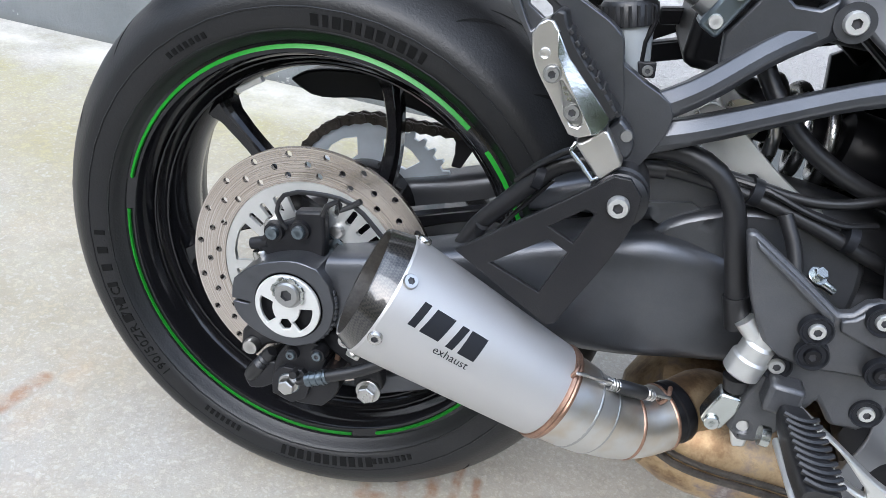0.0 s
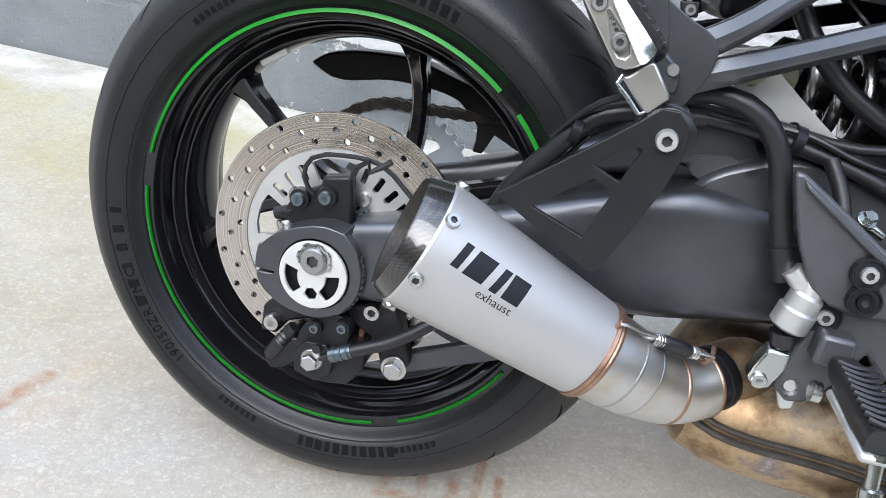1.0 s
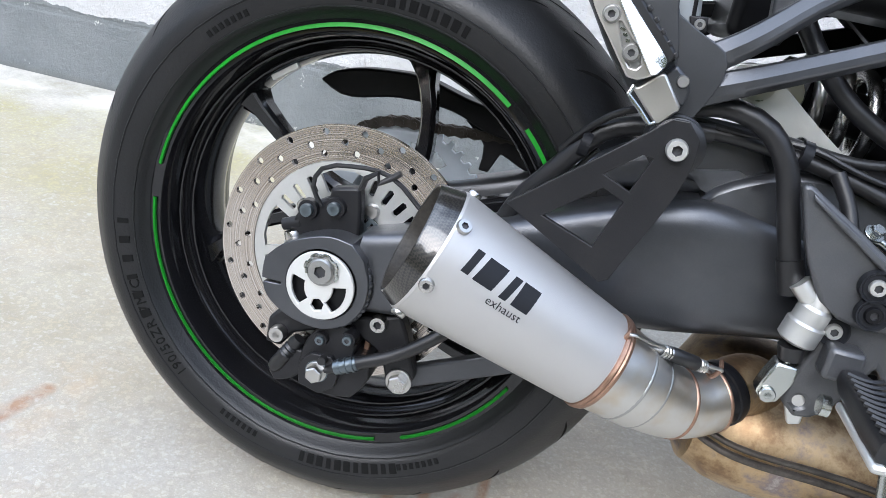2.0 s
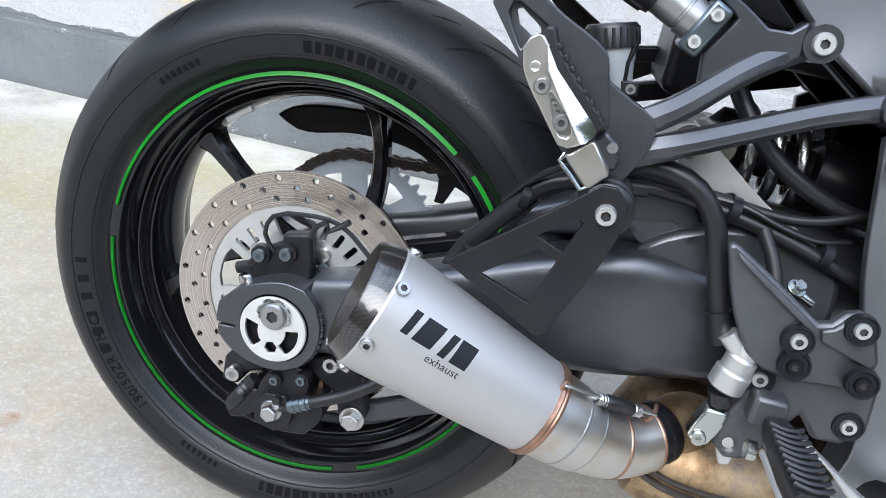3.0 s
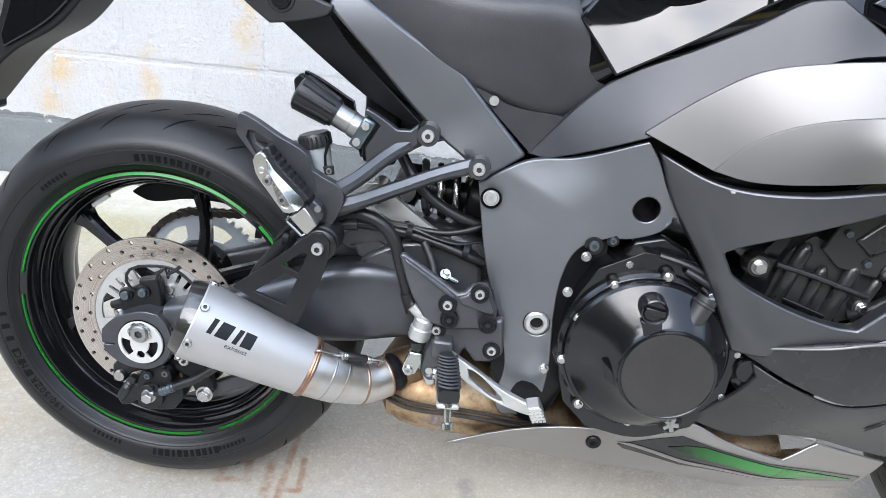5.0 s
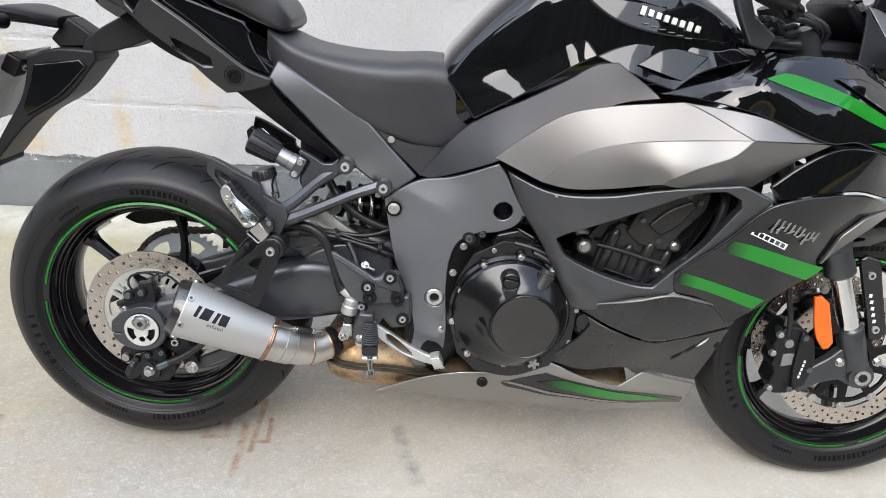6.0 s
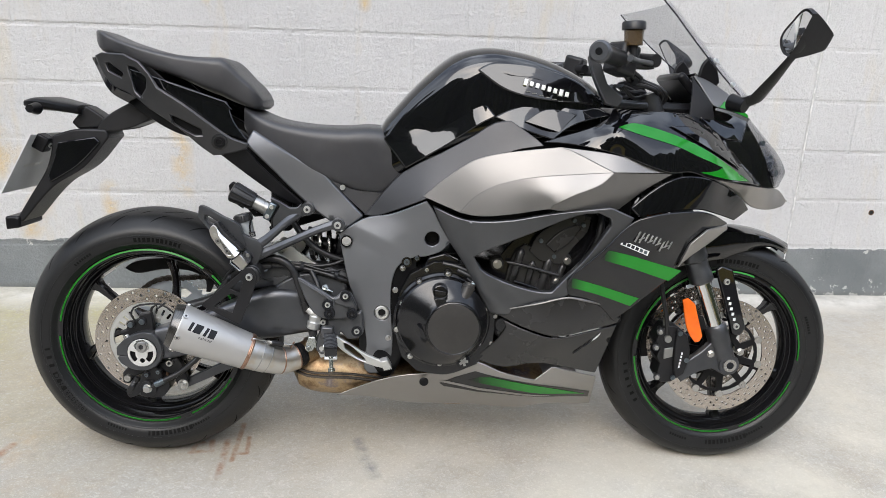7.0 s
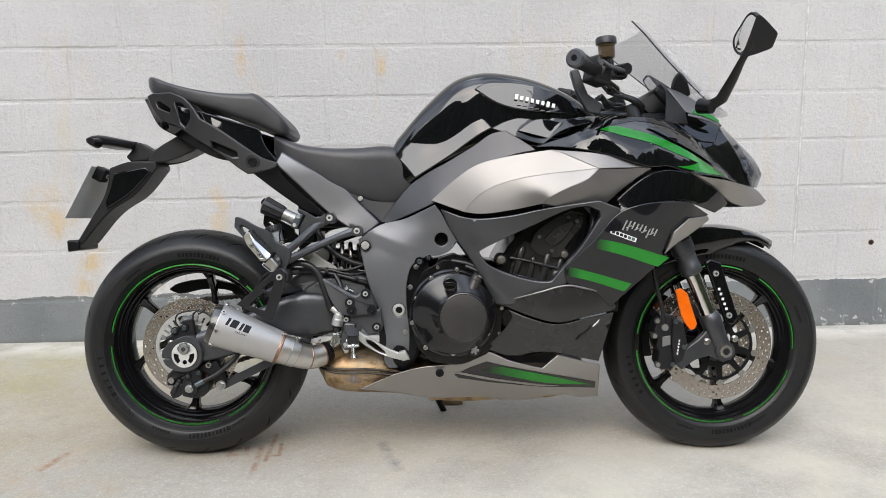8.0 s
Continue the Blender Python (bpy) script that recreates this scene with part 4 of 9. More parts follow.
front = wheel("front_wheel", (1.432, 0.0, 0.2935), 0.2995, 0.06, 0.049, 39, "front wheel with sport tyre and green pinstripe", ((-4, 56), (70, 172), (-176, -76), (-68, -20)), 15)
part("hub", lathe([(0.018, -0.075), (0.028, -0.07), (0.03, -0.04), (0.024, 0.0), (0.03, 0.04), (0.028, 0.07), (0.018, 0.075)], 32), WHEELBLACK, front)
for s in (-1, 1):
    y = 0.066 * s
    brake_disc(front, 0.150, 0.112, y + 0.0025, ((0.145, 26, 0.0, 0.0032), (0.1375, 26, 0.5, 0.0032), (0.130, 26, 0.2, 0.0032), (0.1215, 26, 0.7, 0.0032)), (), "drilled floating front disc")
    loops = [circle(0, 0, 0.0985, 60), circle(0, 0, 0.045, 32)]
    for i in range(10):
        a = math.tau * i / 10 + 0.1
        loops.append([(r * math.cos(a + t), r * math.sin(a + t)) for r, t in ((0.06, -0.16), (0.09, -0.23), (0.092, 0.0), (0.09, 0.23), (0.06, 0.16))])
    part("disc_carrier", sheet(loops, lambda x, z: 0.0, 0.006, 0.0, y + 0.003, 1), BLACK, front, "black disc carrier", 30)
    for i in range(10):
        a = math.tau * i / 10 + 0.1 + 0.314
        b = lathe([(0.0035, -0.001), (0.0035, 0), (0.0095, 0.0), (0.0095, 0.008), (0.0035, 0.008), (0.0035, 0.0085)], 14)
        bmesh.ops.transform(b, matrix=Matrix.Translation((0.1055 * math.cos(a), y - 0.004, 0.1055 * math.sin(a))), verts=b.verts)
        part("disc_button", b, STEEL, front, "", 30)


# ---- swingarm, axle, rear brake, chain ----
def squarish(p, hz, hy, k=20, e=4.0, tilt=0.0):
    out = []
    for i in range(k):
        t = math.tau * (i + 0.5) / k
        c, s = math.cos(t), math.sin(t)
        u, v = math.copysign(abs(c) ** (2 / e), c) * hy, math.copysign(abs(s) ** (2 / e), s) * hz
        out.append((p[0] - tilt * v, p[1] + u, p[2] + v))
    return out


def beam(name, rows, material, parent, label="", n=18, e=4.0, tilt=0.0):
    """Rounded box beam along x. Rows: x, centre y, centre z, half-height, half-width."""
    st = lerp_rows(rows, n)
    return part(name, loft(st, lambda s: squarish((s[0], s[1], s[2]), s[3], s[4], 24, e, tilt)), material, parent, label, 40)


def facet_beam(name, rows, material, parent, label="", n=14):
    """Cast bar along x with flat flanks and chamfers. Rows: x, centre y, centre z, half-height, half-width."""
    shape = ((-1, -0.45), (-1, 0.15), (-0.4, 1), (0.5, 1), (1, 0.5), (1, -0.5), (0.5, -1), (-0.5, -1))
    st = lerp_rows(rows, n)

    def ring(i):
        a, b = st[max(0, i - 1)], st[min(n - 1, i + 1)]
        q = math.atan2(b[2] - a[2], b[0] - a[0])
        s = st[i]
        return [(s[0] - s[3] * v * math.sin(q), s[1] + s[4] * u, s[2] + s[3] * v * math.cos(q)) for u, v in shape]
    return part(name, loft(list(range(n)), ring), material, parent, label, 22, 0.0012)


def stick(name, a, b, hz, hy, material, parent, label="", bevel=0.0025, e=None):
    """Flat bar from a to b."""
    a, b = Vector(a), Vector(b)
    d = b - a
    x = d.normalized()
    y = Vector((0, 1, 0))
    z = x.cross(y).normalized()
    y = z.cross(x)
    m = Matrix((x, y, z)).transposed().to_4x4()
    m.translation = a
    return part(name, block((0, -hy, -hz), (d.length, hy, hz), m), material, parent, label, 30, bevel)


swing = group_part("swingarm", "satin black cast swingarm")
for s in (-1, 1):
    beam("arm", [(0.03, 0.118 * s, 0.305, 0.040, 0.026), (0.08, 0.118 * s, 0.318, 0.044, 0.029), (0.16, 0.118 * s, 0.346, 0.049, 0.032), (0.24, 0.118 * s, 0.375, 0.055, 0.036), (0.31, 0.115 * s, 0.391, 0.061, 0.038),
                 (0.37, 0.106 * s, 0.394, 0.054, 0.036), (0.46, 0.095 * s, 0.398, 0.046, 0.034), (0.57, 0.085 * s, 0.405, 0.042, 0.03)], SATIN, swing, "", 26, 5.0)
    # clamp housing: rounded casting with a split lug towards the rear
    house = [(-0.056, 0.2925), (-0.055, 0.303), (-0.041, 0.3185), (-0.018, 0.332), (0.006, 0.339), (0.026, 0.337), (0.040, 0.324), (0.0475, 0.302), (0.0455, 0.276), (0.034, 0.2575), (0.014, 0.2475), (-0.008, 0.2465), (-0.030, 0.2525), (-0.048, 0.2650), (-0.0535, 0.2755), (-0.0535, 0.2785), (-0.036, 0.2800), (-0.036, 0.2820), (-0.0555, 0.2815)]
    part("axle_clamp", plate(house, s * 0.122 - 0.033, s * 0.122 + 0.033, (circle(0.003, 0.2905, 0.0345, 48),), 0.006, 28), SATIN, swing, "", 30, 0.004)
bolt((-0.041, -0.124, 0.3165), (-0.4, 0, 1), 0.0085, swing, STEEL, 0.008)
for i in range(15):
    q = -1.15 + 2.1 * i / 14
    c = Vector((0.006 + 0.0405 * math.cos(q), -0.1490, 0.292 + 0.0430 * math.sin(q)))
    part("weld_bead", lathe([(0.0001, -0.0022), (0.0034, -0.0012), (0.0046, 0.0010), (0.0046, 0.003)], 10, at=(c.x, c.y, c.z)), SATIN, swing, "", 60)
# stepped shoulder over the arm and bracing between the arms
panel("inner_arm", [(0.3040, 0.4480, 0.134), (0.3158, 0.4619, 0.133), (0.3386, 0.4761, 0.132), (0.3679, 0.4882, 0.131), (0.3963, 0.4916, 0.129), (0.4302, 0.4878, 0.128), (0.4584, 0.4814, 0.128), (0.4718, 0.4761, 0.129), (0.4780, 0.4600, 0.131), (0.4780, 0.4100, 0.136), (0.4000, 0.4000, 0.138), (0.3400, 0.4100, 0.138)], SATIN, swing, thick=0.05, sides=(-1,), bevel=0.010)
panel("arm_recess", [(0.2908, 0.4701, 0.124), (0.3054, 0.4575, 0.125), (0.3214, 0.4520, 0.125), (0.3474, 0.4671, 0.123), (0.3472, 0.4728, 0.122), (0.3312, 0.4796, 0.121)], SATIN, swing, thick=0.012, sides=(-1,), bevel=0.002, corner=25)
beam("upper_brace", [(0.20, -0.085, 0.440, 0.014, 0.02), (0.27, -0.08, 0.464, 0.024, 0.03), (0.36, -0.075, 0.466, 0.040, 0.034), (0.46, -0.07, 0.452, 0.05, 0.034), (0.56, -0.065, 0.43, 0.045, 0.03)], SATIN, swing, "", 18, 3.2)
part("cross_brace", block((0.34, -0.1, 0.35), (0.44, 0.1, 0.47)), BLACK, swing, "", 30, 0.02)
panel("swingarm_guard", [(0.265, 0.475, 0.118), (0.300, 0.500, 0.118), (0.345, 0.500, 0.116), (0.362, 0.475, 0.116), (0.325, 0.462, 0.118), (0.29, 0.462, 0.119)], SATIN, swing, thick=0.012, sides=(-1,), bevel=0.003)

# chain adjuster: eccentric disc with slots and the axle nut
cap = group_part("axle_adjuster", "bright zinc eccentric adjuster with axle bolt")
loops = [circle(0.003, 0.2905, 0.0332, 60)]
for a0, a1 in ((168, 232), (308, 372)):
    lo = [(0.002 + 0.0268 * math.cos(radians(t)), 0.2895 + 0.0275 * math.sin(radians(t))) for t in np.linspace(a0, a1, 8)]
    hi = [(0.002 + 0.0140 * math.cos(radians(t)), 0.2885 + 0.0165 * math.sin(radians(t))) for t in np.linspace(a1, a0, 8)]
    loops.append(lo + hi)
loops.append(circle(0.0035, 0.2715, 0.0065, 6, 0.3))
part("disc", sheet(loops, lambda x, z: 0.0, 0.004, 0.0, 0.1585, -1), ANODISED, cap, "", 30, 0.0008)
part("pocket", lathe([(0.034, -0.145), (0.034, -0.150)], 40, at=(0.003, 0, 0.2905)), BLACK, cap, "", 0)
bolt((0.003, -0.1585, 0.3065), (0, -1, 0), 0.0125, cap, DULL, 0.006, 0.48, 0.0150, "axle_bolt")
notch = [(0.003 + r * math.cos(t), -0.1605, 0.3065 + r * math.sin(t)) for t, r in zip(np.linspace(-0.4, math.pi + 0.4, 40), [0.0145 + 0.0015 * (i % 8 < 4) for i in range(40)])]
part("lock_clip", tube(notch, 0.0015, 6, 0.003), ZINC, cap)

# rear caliper, bracket and torque rod
cal = group_part("rear_caliper", "black single-piston rear brake caliper")
part("bracket", plate([(-0.052, 0.205), (-0.052, 0.232), (-0.040, 0.245), (0.0, 0.252), (0.05, 0.262), (0.078, 0.272), (0.088, 0.256), (0.098, 0.228), (0.104, 0.212), (0.096, 0.196), (0.078, 0.196), (0.066, 0.228), (0.040, 0.240), (0.0, 0.232), (-0.024, 0.222), (-0.036, 0.204)], -0.132, -0.112), MATTE, cal, "", 30, 0.003)
part("body", plate([(-0.0070, 0.1800), (-0.0090, 0.2050), (-0.0040, 0.2290), (0.0080, 0.2450), (0.0260, 0.2530), (0.0370, 0.2490), (0.0450, 0.2350), (0.0430, 0.2240), (0.0600, 0.2230), (0.0615, 0.2010), (0.0480, 0.1790), (0.0200, 0.1745)], -0.146, -0.104, (), 0.006, 40), MATTE, cal, "", 30, 0.007)
part("body_step", plate([(-0.0040, 0.1830), (-0.0050, 0.2060), (0.0040, 0.2180), (0.0240, 0.2200), (0.0330, 0.2080), (0.0320, 0.1890), (0.0180, 0.1780)], -0.153, -0.140, (), 0.005, 40), MATTE, cal, "", 30, 0.005)
part("slider_boss", plate([(-0.0400, 0.1810), (-0.0330, 0.1720), (-0.0200, 0.1760), (-0.0040, 0.1900), (-0.0060, 0.2120), (-0.0180, 0.2130), (-0.0310, 0.2000)], -0.143, -0.108, (), 0.006, 40), MATTE, cal, "", 30, 0.006)
part("pin", rod((-0.0360, -0.140, 0.1840), (-0.0140, -0.140, 0.2230), 0.0085, 0.0075, 16, [(0.006, 0), (0.0078, 0.12), (0.0078, 0.5), (0.0062, 0.54), (0.0080, 0.58), (0.0062, 0.64), (0.0080, 0.70), (0.0062, 0.76), (0.0078, 0.84), (0.006, 1)]), SOFT, cal)
for x, z, r in ((0.0103, 0.2340, 0.0080), (0.0372, 0.2420, 0.0085)):
    part("piston_boss", rod((x, -0.140, z), (x, -0.152, z), r, r * 0.85), MATTE, cal)
    bolt((x, -0.152, z), (0, -1, 0), r * 0.6, cal, DARKZINC, 0.003)
bolt((-0.0380, -0.133, 0.2200), (0, -1, 0), 0.0085, cal, STEEL, 0.009)
bolt((0.0600, -0.133, 0.2600), (0, -1, 0), 0.0085, cal, STEEL, 0.008)
part("bleed_nipple", rod((0.0175, -0.150, 0.2150), (0.0175, -0.160, 0.2165), 0.0052, 0.0040, 12), SOFT, cal)
hexbolt((0.0125, -0.152, 0.2010), (0, -1, 0), 0.0085, cal, STEEL, 0.012, 0.0105, "banjo_bolt")
part("banjo", rod((0.0125, -0.148, 0.2010), (0.0125, -0.1535, 0.2010), 0.0115), DARKZINC, cal)
part("pad", block((0.047, -0.124, 0.222), (0.0525, -0.108, 0.256)), COPPER, cal, "worn copper-coloured brake pad", 0, 0.001)
part("pad", block((-0.006, -0.124, 0.226), (-0.001, -0.108, 0.246)), COPPER, cal, "worn copper-coloured brake pad", 0, 0.001)
part("brake_hose", tube([(0.020, -0.151, 0.2045), (0.034, -0.151, 0.212), (0.05, -0.150, 0.2205), (0.084, -0.147, 0.2385), (0.1135, -0.143, 0.262), (0.135, -0.135, 0.285), (0.145, -0.12, 0.315), (0.15, -0.1, 0.36), (0.165, -0.13, 0.415)],
                        [0.0045, 0.006, 0.0065, 0.0065, 0.0065, 0.0065, 0.006, 0.006, 0.006], 10), SOFT, cal, "black rubber brake hose")
part("hose_ferrule", tube([(0.030, -0.151, 0.2098), (0.040, -0.151, 0.2152), (0.050, -0.150, 0.2205)], 0.0073, 10), DARKZINC, cal)
for k in range(3):
    c = Vector((0.0335 + 0.006 * k, -0.1508, 0.2117 + 0.0032 * k))
    part("ferrule_ring", rod(c, c + Vector((0.0022, 0, 0.0012)), 0.0080, None, 14), DARKZINC, cal)
stick("torque_rod", (0.088, -0.112, 0.2), (0.262, -0.112, 0.285), 0.011, 0.006, SATIN, cal)
hexbolt((0.090, -0.133, 0.2055), (0, -1, 0), 0.0095, cal, STEEL, 0.011, 0.013)
hexbolt((0.25, -0.119, 0.279), (0, -1, 0), 0.009, cal, STEEL, 0.010, 0.012)

# speed sensor holder above the axle, with its wires
sens = group_part("speed_sensor", "black sensor bracket with cable")
part("bracket", plate([(-0.034, 0.322), (-0.046, 0.325), (-0.046, 0.332), (-0.040, 0.344), (-0.027, 0.357), (-0.011, 0.367), (-0.012, 0.376), (0.016, 0.383), (0.020, 0.364), (0.024, 0.330), (0.0, 0.320)], -0.128, -0.112), MATTE, sens, "", 30, 0.003)
for x, z in ((-0.029, 0.351), (-0.003, 0.359)):
    part("boss", rod((x, -0.126, z), (x, -0.133, z), 0.0105, 0.0095), MATTE, sens)
    bolt((x, -0.133, z), (0, -1, 0), 0.0066, sens, DARKZINC, 0.005)
part("stub", rod((-0.036, -0.122, 0.334), (-0.054, -0.122, 0.327), 0.007, 0.006), MATTE, sens)
part("cable", tube([(-0.016, -0.132, 0.358), (-0.026, -0.136, 0.375), (-0.020, -0.137, 0.394), (0.008, -0.136, 0.403), (0.045, -0.137, 0.403), (0.08, -0.14, 0.38), (0.115, -0.15, 0.36), (0.14, -0.14, 0.362), (0.165, -0.12, 0.385), (0.19, -0.12, 0.43), (0.215, -0.125, 0.47)], 0.0023, 8), SOFT, sens)
part("cable", tube([(0.02, -0.138, 0.385), (0.024, -0.142, 0.397), (0.034, -0.142, 0.405), (0.036, -0.14, 0.395), (0.046, -0.139, 0.402), (0.054, -0.139, 0.409)], 0.003, 8), SOFT, sens)

# chain with its guard
links = bmesh.new()
top = [(0.106 * math.cos(radians(a)), 0.305 + 0.106 * math.sin(radians(a))) for a in range(268, 82, -9)]
line = top + [(0.014, 0.411), (0.2, 0.431), (0.4, 0.448), (0.56, 0.462)]
under = [(-0.004, 0.203), (0.2, 0.264), (0.4, 0.330), (0.56, 0.378)]
for run in (line, under):
    pts = smooth_loop([(p[0], 0.108, p[1]) for p in run], 0.0159, False, 179)
    for i, (a, b) in enumerate(zip(pts, pts[1:])):
        d = b - a
        q = math.atan2(d.z, d.x)
        m = Matrix.Translation((a + b) / 2) @ Matrix.Rotation(-q, 4, "Y")
        wd = 0.0095 if i % 2 else 0.0065
        for s in (-1, 1):
            lp = [(-0.008 + 0.0068 * math.cos(t), 0.0068 * math.sin(t)) for t in np.linspace(math.pi / 2, 1.5 * math.pi, 5)] + [(0, -0.0048)] + [(0.008 + 0.0068 * math.cos(t), 0.0068 * math.sin(t)) for t in np.linspace(-math.pi / 2, math.pi / 2, 5)] + [(0, 0.0048)]
            f1 = [links.verts.new(m @ Vector((x, s * wd, z))) for x, z in lp]
            f2 = [links.verts.new(m @ Vector((x, s * (wd - 0.0022), z))) for x, z in lp]
            links.faces.new(f1)
            links.faces.new(f2)
            for k in range(len(lp)):
                links.faces.new((f1[k], f1[(k + 1) % len(lp)], f2[(k + 1) % len(lp)], f2[k]))
        if i % 2:
            for x in (-0.008, 0.008):
                g = lathe([(0.003, -0.0115), (0.003, 0.0115)], 8)
                bmesh.ops.transform(g, matrix=m @ Matrix.Translation((x, 0, 0)), verts=g.verts)
                mm = bpy.data.meshes.new("t")
                g.to_mesh(mm)
                g.free()
                links.from_mesh(mm)
                bpy.data.meshes.remove(mm)
part("drive_chain", links, CHAIN, machine, "oily drive chain", 30)
panel("chain_guard", [(-0.112, 0.441, 0.1), (-0.094, 0.455, 0.1), (-0.010, 0.471, 0.1), (0.006, 0.471, 0.1), (0.08, 0.456, 0.1), (0.26, 0.46, 0.1), (0.26, 0.435, 0.1), (0.1, 0.425, 0.1), (0.05, 0.44, 0.1), (-0.014, 0.441, 0.1), (-0.085, 0.429, 0.1)],
      MATTE, machine, "black plastic chain guard", thick=0.028, sides=(1,), bevel=0.003)
panel("lower_guard", [(0.06, 0.43, 0.112), (0.12, 0.425, 0.112), (0.19, 0.40, 0.112), (0.16, 0.385, 0.112), (0.11, 0.40, 0.112), (0.1, 0.375, 0.112), (0.088, 0.375, 0.112), (0.088, 0.405, 0.112)], MATTE, machine, "black chain slider bracket", thick=0.006, sides=(1,))

# ---- silencer and link pipe ----
muff = group_part("silencer", "bead-blasted titanium cone silencer with carbon end cap")
A, B = Vector((0.098, -0.2385, 0.386)), Vector((0.2565, -0.2075, 0.3185))
AX = (B - A).normalized()
d = (B - A).length
shell = lathe([(0.0525, 0.012), (0.0535, 0.014), (0.0420, d - 0.004), (0.0412, d)], 72)
part("shell", aim(shell, A, AX), TITAN, muff, "", 30)
# carbon end cap, cut off at a slant
capbm = bmesh.new()
k = 64
prof = [(0.0526, 0.0135, 0), (0.0476, -0.0030, 1), (0.0464, -0.0045, 1), (0.0446, -0.0040, 1), (0.0436, 0.003, 0.7), (0.042, 0.022, 0)]
rings = []
for r, y, cut in prof:
    ring = []
    for i in range(k):
        t = math.tau * i / k
        ring.append(capbm.verts.new((r * math.cos(t), y + cut * -0.07 * r * math.sin(t), r * math.sin(t))))
    rings.append(ring)
for n_ring, (a, b) in enumerate(zip(rings, rings[1:])):
    for i in range(k):
        capbm.faces.new((a[i], a[(i + 1) % k], b[(i + 1) % k], b[i])).material_index = 1 if n_ring > 2 else 0
# inside of the cap: plain carbon tone without weave pattern and clear coat
part("end_cap", aim(capbm, A, AX), [CARBON, paint("inner_carbon", (0.030, 0.027, 0.023), 0.4, 0.0, 0.4, 300, 500, 0.3, spec=0.3)], muff, "carbon fibre end cap", 40)
core = lathe([(0.0425, 0.018), (0.040, 0.02), (0.030, 0.05), (0.029, 0.1)], 40)
part("baffle", aim(core, A, AX), INK, muff, "dark perforated baffle", 40)


def on_shell(s, turn, out=0.0):
    """Point on the silencer: s metres from its rear end, turned from the outward side upwards, in degrees."""
    n1 = Vector((0, -1, 0))
    n1 = (n1 - AX * n1.dot(AX)).normalized()
    n2 = AX.cross(n1).normalized()
    if n2.z < 0:
        n2 = -n2
    r = 0.0535 - 0.0115 * (s - 0.014) / (d - 0.018) + out
    u = n1 * math.cos(radians(turn)) + n2 * math.sin(radians(turn))
    return A + AX * s + u * r, u


for turn in (51, -3, -57, 105, 159, 213, 267):
    p, u = on_shell(0.0185, turn)
    bolt(p, u, 0.0058, muff, STEEL, 0.0035, 0.5, name="rivet")
# maker's mark as plain slanted shapes wrapped on the shell, with the word below it
def wrapped(name, polys, material, lift=0.0003):
    bm = bmesh.new()
    for poly in polys:
        loop = smooth_loop(poly, 0.004, True, 20)
        v, tri = filled([[tuple(p) for p in loop]], 0.004)
        vs = [bm.verts.new(on_shell(x, z / 0.051 * 57.3, lift)[0]) for x, z in v]
        for t in tri:
            bm.faces.new([vs[i] for i in t])
    return part(name, bm, material, muff, "dark printed mark" if material is INK else "", 0)


def slanted(x, z, w, h, lean=0.006):
    return [(x, z), (x + w, z), (x + w + lean, z + h), (x + lean, z + h)]


wrapped("maker_mark", [slanted(0.0325, 0.0185, 0.0065, 0.0205, 0.0035), slanted(0.0430, 0.0180, 0.0170, 0.0210, 0.0045), slanted(0.0665, 0.0175, 0.0065, 0.0210, 0.0045), slanted(0.0775, 0.0175, 0.0150, 0.0215, 0.0020)], INK)
word = bpy.data.curves.new("word", "FONT")
word.body, word.size, word.align_x, word.resolution_u = "exhaust", 0.0098, "CENTER", 2
tmp = new("word", word)
me = bpy.data.meshes.new_from_object(tmp.evaluated_get(bpy.context.evaluated_depsgraph_get()))
bpy.data.objects.remove(tmp)
for v in me.vertices:
    v.co = on_shell(0.0755 + v.co.x, (0.0085 + v.co.y) / 0.051 * 57.3, 0.0003)[0]
me.materials.clear()
me.materials.append(INK)
ob = new("word_mark", me)
ob.parent = muff

# weld, cone, link pipe, springs
neck = lathe([(0.0405, d - 0.002), (0.0428, d - 0.001), (0.0434, d + 0.0015), (0.0422, d + 0.003), (0.0428, d + 0.0045), (0.0418, d + 0.007), (0.0385, d + 0.008)], 72, caps=False)
part("weld_ring", aim(neck, A, AX), COPPER, muff, "bronze-tinted weld", 40)
path = [tuple(A + AX * (d + 0.002)), tuple(A + AX * (d + 0.010)), (0.2830, -0.2010, 0.3070), (0.2990, -0.1945, 0.2990), (0.3010, -0.1935, 0.2982), (0.3150, -0.1860, 0.2920), (0.3295, -0.1775, 0.2875), (0.3460, -0.1670, 0.2870), (0.3610, -0.1560, 0.2900)]
part("link_pipe", tube(path, [0.0400, 0.0392, 0.0375, 0.0352, 0.0340, 0.0325, 0.0312, 0.0302, 0.0298], 40, 0.004), PIPE, muff, "stainless link pipe with straw heat tint")
for i, rr in ((2, 0.0379), (3, 0.0356), (6, 0.0322), (8, 0.0306)):
    p = Vector(path[i])
    q = Vector(path[min(i + 1, 8)]) - Vector(path[i - 1])
    part("seam", aim(lathe([(rr - 0.0018, -0.0026), (rr - 0.0004, -0.0014), (rr, 0.0), (rr - 0.0004, 0.0014), (rr - 0.0018, 0.0026)], 40, caps=False), p, q), COPPER if i in (6, 8) else DULL, muff, "", 40)
